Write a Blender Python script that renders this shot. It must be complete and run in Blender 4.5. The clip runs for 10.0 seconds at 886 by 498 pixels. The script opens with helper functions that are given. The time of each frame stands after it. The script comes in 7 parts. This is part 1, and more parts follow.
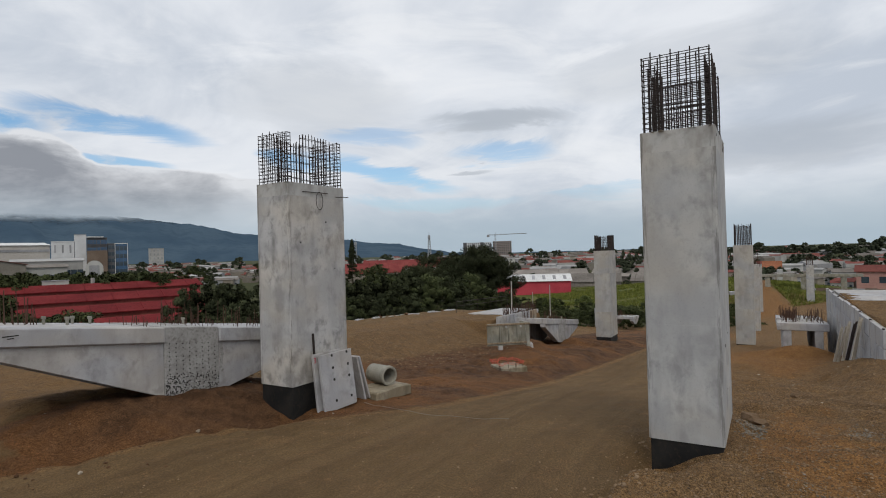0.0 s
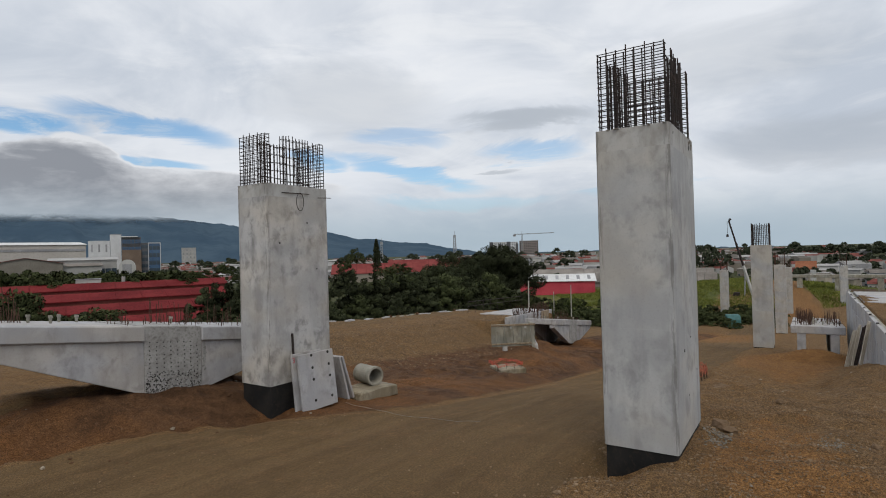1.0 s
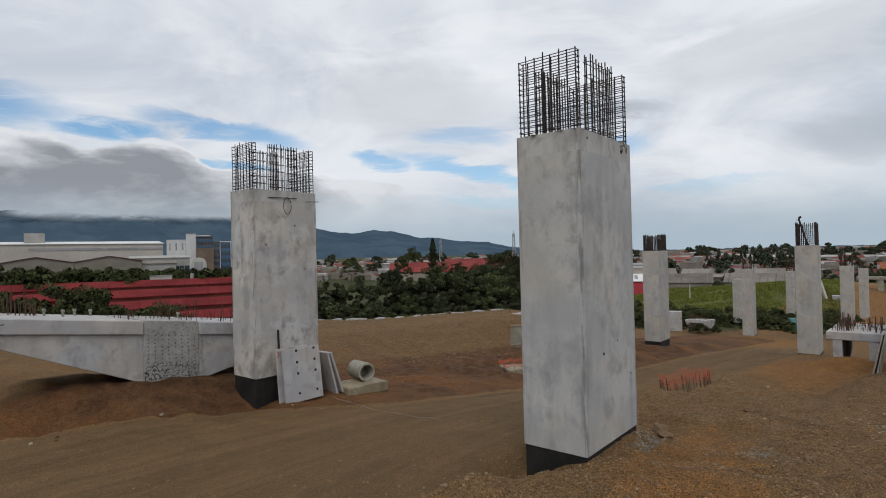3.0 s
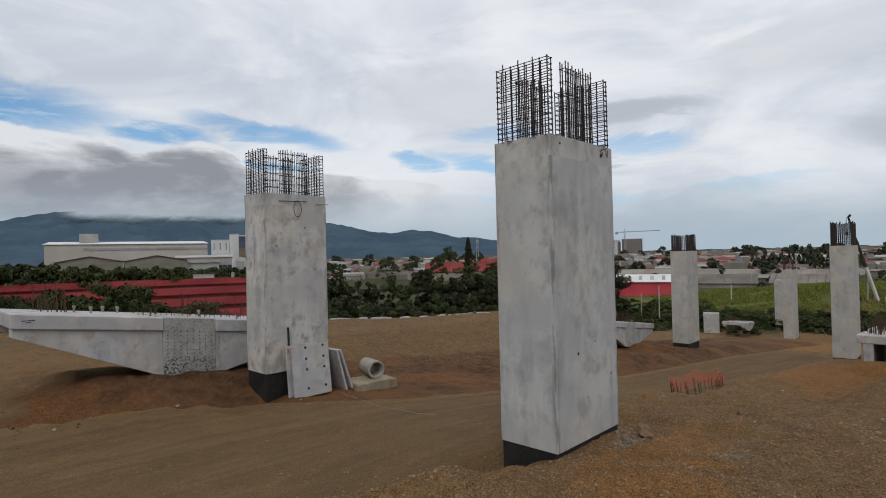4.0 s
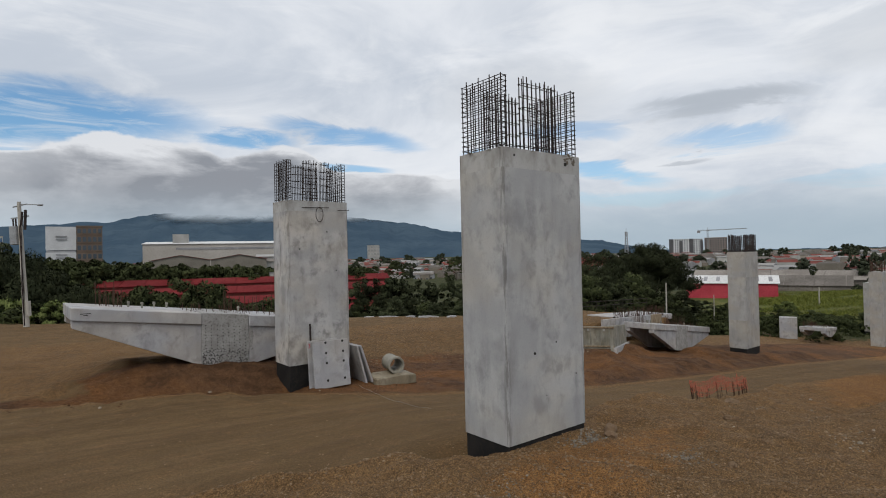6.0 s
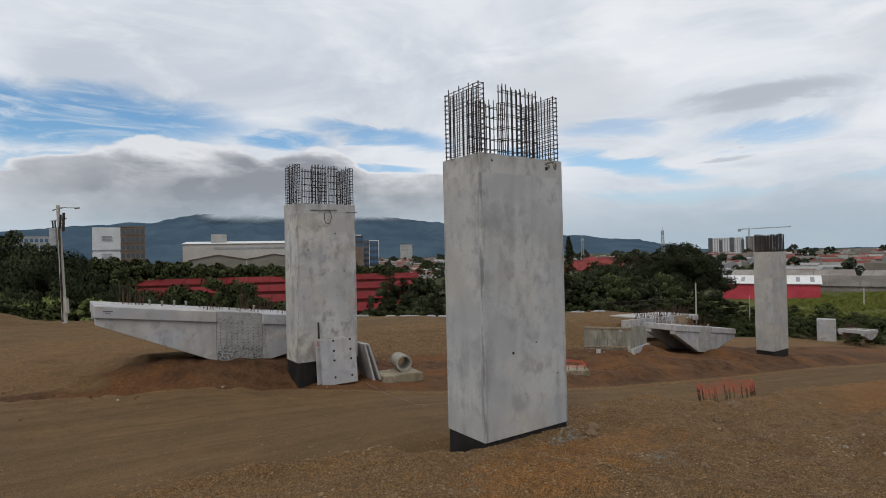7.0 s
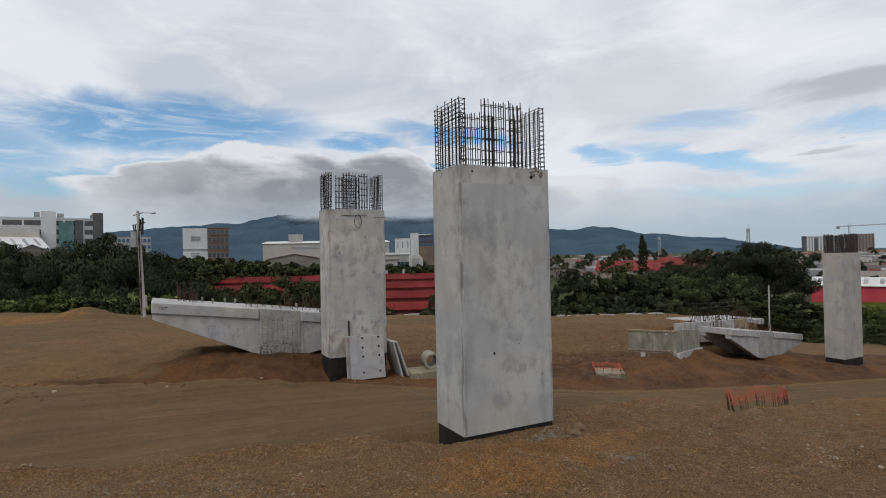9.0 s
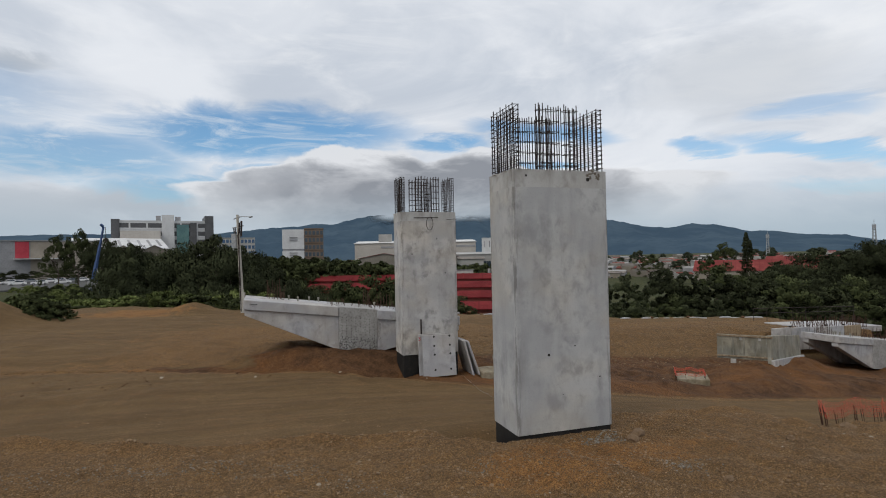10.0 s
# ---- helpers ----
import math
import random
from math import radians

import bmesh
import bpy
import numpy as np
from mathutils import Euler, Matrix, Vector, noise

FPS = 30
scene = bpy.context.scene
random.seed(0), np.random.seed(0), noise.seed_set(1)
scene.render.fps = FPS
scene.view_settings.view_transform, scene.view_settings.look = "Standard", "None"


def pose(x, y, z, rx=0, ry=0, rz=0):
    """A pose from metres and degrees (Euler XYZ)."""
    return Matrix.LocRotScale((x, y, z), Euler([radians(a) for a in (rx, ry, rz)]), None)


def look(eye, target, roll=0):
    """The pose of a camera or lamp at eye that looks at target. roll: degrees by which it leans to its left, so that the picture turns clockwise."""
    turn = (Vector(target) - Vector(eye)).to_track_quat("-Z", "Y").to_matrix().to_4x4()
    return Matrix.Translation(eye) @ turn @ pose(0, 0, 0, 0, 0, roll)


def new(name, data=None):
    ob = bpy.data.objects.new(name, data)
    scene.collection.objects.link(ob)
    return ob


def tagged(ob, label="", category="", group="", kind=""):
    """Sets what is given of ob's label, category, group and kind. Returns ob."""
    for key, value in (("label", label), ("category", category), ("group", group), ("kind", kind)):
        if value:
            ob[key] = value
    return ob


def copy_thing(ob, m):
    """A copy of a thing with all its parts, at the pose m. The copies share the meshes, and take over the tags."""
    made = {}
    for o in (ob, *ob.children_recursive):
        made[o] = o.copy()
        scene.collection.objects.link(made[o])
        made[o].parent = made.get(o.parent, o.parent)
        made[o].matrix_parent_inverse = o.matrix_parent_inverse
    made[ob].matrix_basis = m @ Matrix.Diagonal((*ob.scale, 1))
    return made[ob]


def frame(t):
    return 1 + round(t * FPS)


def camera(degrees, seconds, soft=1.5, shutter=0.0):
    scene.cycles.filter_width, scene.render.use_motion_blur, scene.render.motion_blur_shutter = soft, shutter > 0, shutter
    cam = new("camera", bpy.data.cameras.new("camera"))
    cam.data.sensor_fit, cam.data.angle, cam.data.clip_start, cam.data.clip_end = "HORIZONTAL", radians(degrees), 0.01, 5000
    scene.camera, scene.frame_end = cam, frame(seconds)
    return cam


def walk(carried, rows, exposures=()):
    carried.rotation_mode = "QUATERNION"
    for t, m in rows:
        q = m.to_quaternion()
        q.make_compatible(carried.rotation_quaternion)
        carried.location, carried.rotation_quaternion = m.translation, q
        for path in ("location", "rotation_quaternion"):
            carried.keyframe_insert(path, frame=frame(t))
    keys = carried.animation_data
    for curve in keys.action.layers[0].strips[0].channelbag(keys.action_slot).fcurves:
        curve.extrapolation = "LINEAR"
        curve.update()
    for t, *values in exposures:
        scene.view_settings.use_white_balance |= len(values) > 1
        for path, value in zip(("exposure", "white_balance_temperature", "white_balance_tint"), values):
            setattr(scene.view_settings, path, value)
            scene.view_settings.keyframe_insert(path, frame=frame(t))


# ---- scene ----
cam = camera(78.10, 10.0, 1.0)
# seconds, x, y, z, yaw, pitch, roll
ROWS = [
    (0.0, -0.014, -0.009, 4.022, 0.36, 0.57, 1.61),
    (0.5, 0.802, 0.095, 4.020, 1.83, 0.58, 1.56),
    (1.0, 1.592, 0.151, 4.017, 3.22, 0.59, 1.55),
    (1.5, 2.359, 0.169, 4.019, 4.79, 0.61, 1.53),
    (2.0, 3.104, 0.125, 4.020, 6.23, 0.61, 1.47),
    (2.5, 3.845, 0.040, 4.028, 7.93, 0.61, 1.41),
    (4.0, 5.898, -0.281, 4.063, 13.70, 0.67, 1.34),
    (4.5, 6.532, -0.370, 4.078, 15.97, 0.69, 1.29),
    (5.0, 7.186, -0.442, 4.093, 17.81, 0.70, 1.28),
    (5.5, 7.838, -0.489, 4.114, 19.51, 0.73, 1.24),
    (7.0, 9.777, -0.440, 4.182, 24.84, 0.74, 1.23),
    (7.5, 10.396, -0.357, 4.198, 26.22, 0.76, 1.20),
    (8.0, 10.972, -0.301, 4.228, 27.70, 0.77, 1.20),
    (8.5, 11.529, -0.250, 4.261, 29.83, 0.77, 1.17),
    (9.0, 12.030, -0.216, 4.290, 32.39, 0.79, 1.15),
    (9.5, 12.481, -0.206, 4.325, 36.18, 0.82, 1.19),
    (10.0, 12.944, -0.091, 4.363, 41.60, 0.88, 1.17),
]
walk(cam, [(t, pose(x, y, z, 90 + pitch, roll, yaw)) for t, x, y, z, yaw, pitch, roll in ROWS])

# ---- light ----
SUN_AZ, SUN_EL = 276.0, 50.0
sun = new("sun", bpy.data.lights.new("sun", "SUN"))
sun.data.energy, sun.data.angle, sun.data.color = 1.1, radians(24), (1.0, 0.93, 0.82)
sun.matrix_world = look((0, 0, 60), (-60 * math.cos(radians(SUN_AZ)), -60 * math.sin(radians(SUN_AZ)), 60 - 60 * math.tan(radians(SUN_EL))))


class Net:
    """Short hand for shader nodes."""

    def __init__(self, tree):
        self.tree, self.nodes, self.links = tree, tree.nodes, tree.links

    def put(self, socket, value):
        if isinstance(value, bpy.types.NodeSocket):
            self.links.new(value, socket)
        elif isinstance(value, (tuple, list)) and socket.type == "RGBA" and len(value) == 3:
            socket.default_value = (*value, 1)
        else:
            socket.default_value = value

    def math(self, op, a, b=0.0, c=0.0, clamp=False):
        n = self.nodes.new("ShaderNodeMath")
        n.operation, n.use_clamp = op, clamp
        for i, v in enumerate((a, b, c)):
            self.put(n.inputs[i], v)
        return n.outputs[0]

    def ramp(self, v, lo, hi, a=0.0, b=1.0, smooth=True):
        n = self.nodes.new("ShaderNodeMapRange")
        n.interpolation_type = "SMOOTHSTEP" if smooth else "LINEAR"
        for i, x in enumerate((v, lo, hi, a, b)):
            self.put(n.inputs[i], x)
        return n.outputs[0]

    def mix(self, f, a, b, blend="MIX"):
        n = self.nodes.new("ShaderNodeMix")
        n.data_type, n.blend_type = "RGBA", blend
        self.put(n.inputs[0], f), self.put(n.inputs[6], a), self.put(n.inputs[7], b)
        return n.outputs[2]

    def noise(self, vec, scale, detail=5.0, rough=0.55, distort=0.0):
        n = self.nodes.new("ShaderNodeTexNoise")
        self.put(n.inputs["Vector"], vec)
        n.inputs["Scale"].default_value, n.inputs["Detail"].default_value = scale, detail
        n.inputs["Roughness"].default_value, n.inputs["Distortion"].default_value = rough, distort
        return n.outputs[0]

    def voronoi(self, vec, scale, out=0):
        n = self.nodes.new("ShaderNodeTexVoronoi")
        self.put(n.inputs["Vector"], vec)
        n.inputs["Scale"].default_value = scale
        return n.outputs[out]

    def stretch(self, vec, x, y, z):
        n = self.nodes.new("ShaderNodeVectorMath")
        n.operation = "MULTIPLY"
        self.put(n.inputs[0], vec)
        n.inputs[1].default_value = (x, y, z)
        return n.outputs[0]

    def coords(self, which="Object"):
        return self.nodes.new("ShaderNodeTexCoord").outputs[which]

    def split(self, vec):
        n = self.nodes.new("ShaderNodeSeparateXYZ")
        self.put(n.inputs[0], vec)
        return n.outputs

    def join(self, x, y, z=0.0):
        n = self.nodes.new("ShaderNodeCombineXYZ")
        for i, v in enumerate((x, y, z)):
            self.put(n.inputs[i], v)
        return n.outputs[0]

    def attr(self, name):
        n = self.nodes.new("ShaderNodeAttribute")
        n.attribute_name = name
        return n.outputs["Fac"]

    def luck(self):
        return self.nodes.new("ShaderNodeObjectInfo").outputs["Random"]

    def island(self):
        return self.nodes.new("ShaderNodeNewGeometry").outputs["Random Per Island"]

    def bump(self, height, strength, distance):
        n = self.nodes.new("ShaderNodeBump")
        n.inputs["Strength"].default_value, n.inputs["Distance"].default_value = strength, distance
        self.put(n.inputs["Height"], height)
        return n.outputs[0]


def make_sky():
    world = bpy.data.worlds.new("sky")
    scene.world = world
    world.use_nodes = True
    k = Net(world.node_tree)
    back = k.nodes["Background"]
    sky = k.nodes.new("ShaderNodeTexSky")
    sky.sky_type, sky.sun_disc = "NISHITA", False
    sky.sun_elevation, sky.sun_rotation = radians(SUN_EL), radians(90 - SUN_AZ)
    d = k.coords("Generated")
    x, y, z = k.split(d)
    up = k.math("MAXIMUM", z, 0.0)
    bearing = k.math("MULTIPLY", k.math("ARCTAN2", y, x), 57.2958)
    rise = k.math("MULTIPLY", k.math("ARCSINE", z), 57.2958)
    level = k.stretch(d, 1.0, 1.0, 3.6)
    streak = k.noise(level, 4.2, 7, 0.60, 0.7)
    drift = k.noise(k.stretch(d, 1.0, 1.0, 2.0), 3.0, 4, 0.5, 0.2)
    wisp = k.noise(k.stretch(d, 1.0, 1.0, 6.0), 7.0, 8, 0.66, 1.2)
    puff = k.noise(k.stretch(d, 1.0, 1.0, 1.5), 9.0, 7, 0.56, 0.1)

    def oval(u, v, u0, v0, wide, tall, tilt=0.0):
        """Below 1 inside a tilted oval of sky, in degrees of bearing and rise."""
        a = k.math("SUBTRACT", u, u0)
        b = k.math("SUBTRACT", k.math("SUBTRACT", v, v0), k.math("MULTIPLY", a, tilt))
        a, b = k.math("DIVIDE", a, wide), k.math("DIVIDE", b, tall)
        return k.math("ADD", k.math("MULTIPLY", a, a), k.math("MULTIPLY", b, b))

    u = k.math("ADD", bearing, k.math("MULTIPLY", k.math("SUBTRACT", drift, 0.5), 9.0))
    v = k.math("ADD", rise, k.math("MULTIPLY", k.math("SUBTRACT", streak, 0.5), 5.0))

    # clear sky behind a thin veil
    blue = k.mix(1.0, sky.outputs[0], (0.088, 0.119, 0.136), "MULTIPLY")
    blue = k.mix(k.ramp(wisp, 0.44, 0.78, 0.0, 0.50), blue, (0.48, 0.61, 0.73))

    # high sheet of cloud, brighter overhead, with soft grey shadows in it
    shade = k.noise(k.stretch(d, 1.0, 1.0, 2.6), 2.2, 6, 0.55, 0.6)
    sheet = k.mix(k.ramp(shade, 0.34, 0.62), (0.565, 0.625, 0.715), (0.835, 0.870, 0.925))
    sheet = k.mix(k.ramp(up, 0.22, 0.55, 0.0, 0.45), sheet, (0.895, 0.915, 0.960))
    sheet = k.mix(k.ramp(streak, 0.46, 0.70, 0.0, 0.45), sheet, (0.955, 0.97, 0.99))
    for u0, v0, wide, tall, much in ((84.5, 13.6, 8.0, 1.0, 0.75), (58.0, 8.6, 10.0, 2.2, 0.55), (66.0, 17.0, 12.0, 3.0, 0.35), (103.0, 16.0, 9.0, 4.0, 0.40), (168.5, 17.0, 2.6, 0.9, 0.7), (87.0, 9.2, 2.0, 0.4, 0.6), (154.0, 5.6, 11.0, 2.2, 0.8), (170.0, 4.5, 12.0, 2.4, 0.7)):
        sheet = k.mix(k.ramp(oval(u, v, u0, v0, wide, tall), 0.1, 1.5, much, 0.0), sheet, (0.44, 0.485, 0.545))

    # the sheet is torn open in long streaks low in the north and west
    gaps = None
    for u0, v0, wide, tall, tilt, much in ((149.5, 12.4, 15.5, 2.7, -0.04, 1.0), (166.0, 9.5, 10.0, 2.6, 0.0, 0.85), (131.4, 11.9, 5.0, 1.1, 0.0, 0.95), (121.0, 12.4, 8.0, 1.1, 0.13, 0.85), (120.8, 8.9, 4.0, 0.9, 0.05, 0.8),
                                           (106.0, 9.6, 3.2, 0.8, 0.1, 0.8), (96.0, 8.7, 8.5, 1.0, 0.18, 0.8), (84.0, 10.7, 6.0, 1.0, 0.0, 0.6), (98.0, 12.2, 5.0, 0.9, 0.0, 0.5), (74.0, 6.2, 6.0, 0.6, 0.0, 0.35), (91.0, 5.6, 9.0, 0.8, 0.0, 0.45), (158.0, 7.0, 7.0, 1.5, 0.0, 0.8), (151.0, 8.6, 5.0, 0.8, 0.0, 0.6), (190.0, 14.0, 25.0, 5.0, 0.0, 0.7)):
        one = k.ramp(oval(u, v, u0, v0, wide, tall, tilt), 0.15, 1.45, much, 0.0)
        gaps = one if gaps is None else k.math("MAXIMUM", gaps, one)
    torn = k.ramp(wisp, 0.46, 0.70, 1.0, 0.60)
    col = k.mix(k.math("MULTIPLY", gaps, torn), sheet, blue)

    # heaped bank over the mountains: white rims, grey body, flat base
    w = k.math("MAXIMUM", rise, 7.3)
    heap = None
    swell = k.noise(k.stretch(d, 1.0, 1.0, 1.8), 4.2, 4, 0.55, 0.3)
    across = k.math("ADD", bearing, k.math("MULTIPLY", k.math("SUBTRACT", swell, 0.5), 16.0))
    for u0, v0, wide, tall in ((139.3, 7.5, 8.0, 4.2), (128.0, 7.5, 7.5, 3.7), (146.5, 7.2, 7.5, 2.3), (119.0, 7.0, 9.0, 1.9), (153.0, 6.6, 8.0, 1.3), (108.0, 6.6, 9.0, 1.4)):
        one = k.math("SUBTRACT", 1.0, oval(across, w, u0, v0, wide, tall))
        heap = one if heap is None else k.math("SMOOTH_MAX", heap, one, 0.45)
    heap = k.math("ADD", heap, k.math("ADD", k.math("MULTIPLY", k.math("SUBTRACT", puff, 0.5), 1.15), k.math("MULTIPLY", k.math("SUBTRACT", streak, 0.5), 0.35)))
    inside = k.math("MULTIPLY", k.ramp(heap, 0.0, k.ramp(rise, 8.5, 5.0, 0.16, 0.9)), k.ramp(rise, 2.4, 4.2))
    body = k.noise(k.stretch(d, 1.0, 1.0, 3.0), 6.0, 6, 0.6, 0.3)
    core = oval(across, k.math("ADD", rise, k.math("MULTIPLY", k.math("SUBTRACT", body, 0.5), 6.0)), 133.0, 6.0, 23.0, 4.3)
    lit = k.math("ADD", k.ramp(heap, 0.34, 0.05, 0.0, 0.50), k.math("ADD", k.ramp(core, 0.15, 1.55, 0.0, 0.95), k.math("ADD", k.ramp(body, 0.36, 0.64, -0.10, 0.22), k.ramp(puff, 0.36, 0.66, -0.06, 0.16))), clamp=True)
    bank = k.mix(lit, (0.285, 0.305, 0.345), (0.79, 0.81, 0.845))
    col = k.mix(k.math("MULTIPLY", inside, 0.97), col, bank)

    # pale band along the horizon
    col = k.mix(k.ramp(rise, 1.0, 8.0, 0.88, 0.0), col, (0.405, 0.505, 0.585))
    k.links.new(col, back.inputs[0])
    back.inputs[1].default_value = 1.0


make_sky()
scene.view_settings.exposure = -0.11


# ---- materials ----
def blank(name):
    m = bpy.data.materials.new(name)
    m.use_nodes = True
    k = Net(m.node_tree)
    return m, k, k.nodes["Principled BSDF"]


def surf(name, c1, c2, c3=None, big=0.6, fine=14.0, rough=0.85, bump=0.3, depth=0.01, along=(1, 1, 1), metal=0.0, vary=0.0, island=0.0, spec=0.4):
    """A surface with slow and fine variation, and some difference from piece to piece."""
    m, k, b = blank(name)
    v = k.stretch(k.coords(), *along)
    slow, quick = k.noise(v, big, 5), k.noise(v, fine, 6, 0.6)
    col = k.mix(k.ramp(slow, 0.34, 0.66), c1, c2)
    col = k.mix(k.ramp(quick, 0.45, 0.75, 0.0, 0.7), col, c3 or [c * 0.6 for c in c1])
    if vary:
        col = k.mix(1.0, col, k.join(*[k.ramp(k.luck(), 0, 1, 1 - vary, 1 + vary, False)] * 3), "MULTIPLY")
    if island:
        col = k.mix(1.0, col, k.join(*[k.ramp(k.island(), 0, 1, 1 - island, 1 + island, False)] * 3), "MULTIPLY")
    k.links.new(col, b.inputs["Base Color"])
    k.put(b.inputs["Roughness"], k.ramp(quick, 0.2, 0.8, rough - 0.1, min(1.0, rough + 0.1)))
    b.inputs["Metallic"].default_value, b.inputs["Specular IOR Level"].default_value = metal, spec
    if bump:
        k.links.new(k.bump(quick, bump, depth), b.inputs["Normal"])
    return m


def concrete(name, pale, dark, stain, streak=0.5, rough=0.8, corners=None, offset=None, mottle=0.62):
    """Cast concrete: cloudy patches, upright runs of rain and rust, pores and hairline wear."""
    m, k, b = blank(name)
    v = k.coords()
    shift = k.math("MULTIPLY", k.luck(), 37.0) if offset is None else offset
    w = k.nodes.new("ShaderNodeVectorMath")
    w.operation = "ADD"
    k.put(w.inputs[0], v), k.put(w.inputs[1], k.join(shift, shift, 0.0))
    v = w.outputs[0]
    cloud = k.noise(v, 0.8, 5, 0.55, 0.1)
    run = k.noise(k.stretch(v, 2.2, 2.2, 0.45), 1.0, 5, 0.58)
    fine = k.noise(v, 22.0, 5, 0.65)
    pores = k.voronoi(v, 26.0)
    col = k.mix(k.ramp(cloud, 0.36, 0.64), dark, pale)
    col = k.mix(k.ramp(run, 0.48, 0.74, 0.0, streak), col, stain)
    col = k.mix(k.ramp(fine, 0.5, 0.8, 0.0, 0.35), col, stain)
    blot = k.noise(k.stretch(v, 1.0, 1.0, 0.7), 1.5, 4, 0.52, 0.1)
    col = k.mix(k.ramp(blot, 0.52, 0.70, 0.0, 0.50), col, stain)
    col = k.mix(k.ramp(pores, 0.03, 0.10, 0.5, 0.0), col, (0.07, 0.065, 0.06))
    smear = k.noise(k.stretch(v, 1.0, 1.0, 0.8), 3.0, 5, 0.60, 0.3)
    col = k.mix(k.math("MULTIPLY", k.ramp(smear, 0.44, 0.70, 0.0, mottle), k.ramp(cloud, 0.36, 0.60)), col, stain)
    if corners:  # grout runs and chips along the upright edges
        px, py, pz = k.split(k.coords())
        ex = k.math("MINIMUM", k.math("ABSOLUTE", px), k.math("ABSOLUTE", k.math("SUBTRACT", px, corners[0])))
        ey = k.math("MINIMUM", k.math("ABSOLUTE", py), k.math("ABSOLUTE", k.math("SUBTRACT", py, corners[1])))
        near = k.ramp(k.math("ADD", ex, ey), 0.02, 0.16, 1.0, 0.0)
        drip = k.ramp(k.noise(k.stretch(v, 9.0, 9.0, 0.9), 1.0, 5, 0.7), 0.47, 0.60)
        col = k.mix(k.math("MULTIPLY", k.math("MULTIPLY", near, drip), 0.6), col, (0.10, 0.092, 0.083))
    tone = k.ramp(k.luck(), 0, 1, 0.985, 1.02, False)
    hue = k.ramp(k.noise(k.stretch(v, 1.0, 1.0, 1.6), 0.5, 3, 0.5), 0.35, 0.65, -0.045, 0.03)
    col = k.mix(1.0, col, k.join(k.math("ADD", tone, hue), k.math("ADD", tone, k.math("MULTIPLY", hue, 0.25)), k.math("SUBTRACT", tone, hue)), "MULTIPLY")
    k.links.new(col, b.inputs["Base Color"])
    k.put(b.inputs["Roughness"], k.ramp(fine, 0.2, 0.8, rough - 0.12, rough + 0.1))
    b.inputs["Specular IOR Level"].default_value = 0.3
    k.links.new(k.bump(k.math("ADD", fine, k.ramp(pores, 0.02, 0.09, -1.5, 0.0)), 0.35, 0.006), b.inputs["Normal"])
    return m


def leafage(name, dark, light):
    m, k, b = blank(name)
    col = k.mix(k.math("POWER", k.island(), 1.6), dark, light)
    tone = k.ramp(k.luck(), 0, 1, 0.7, 1.3, False)
    patch = k.ramp(k.noise(k.coords(), 0.7, 3), 0.35, 0.65, 0.65, 1.25)
    tone = k.math("MULTIPLY", tone, patch)
    col = k.mix(1.0, col, k.join(tone, tone, tone), "MULTIPLY")
    k.links.new(col, b.inputs["Base Color"])
    b.inputs["Roughness"].default_value, b.inputs["Specular IOR Level"].default_value = 0.9, 0.06
    return m


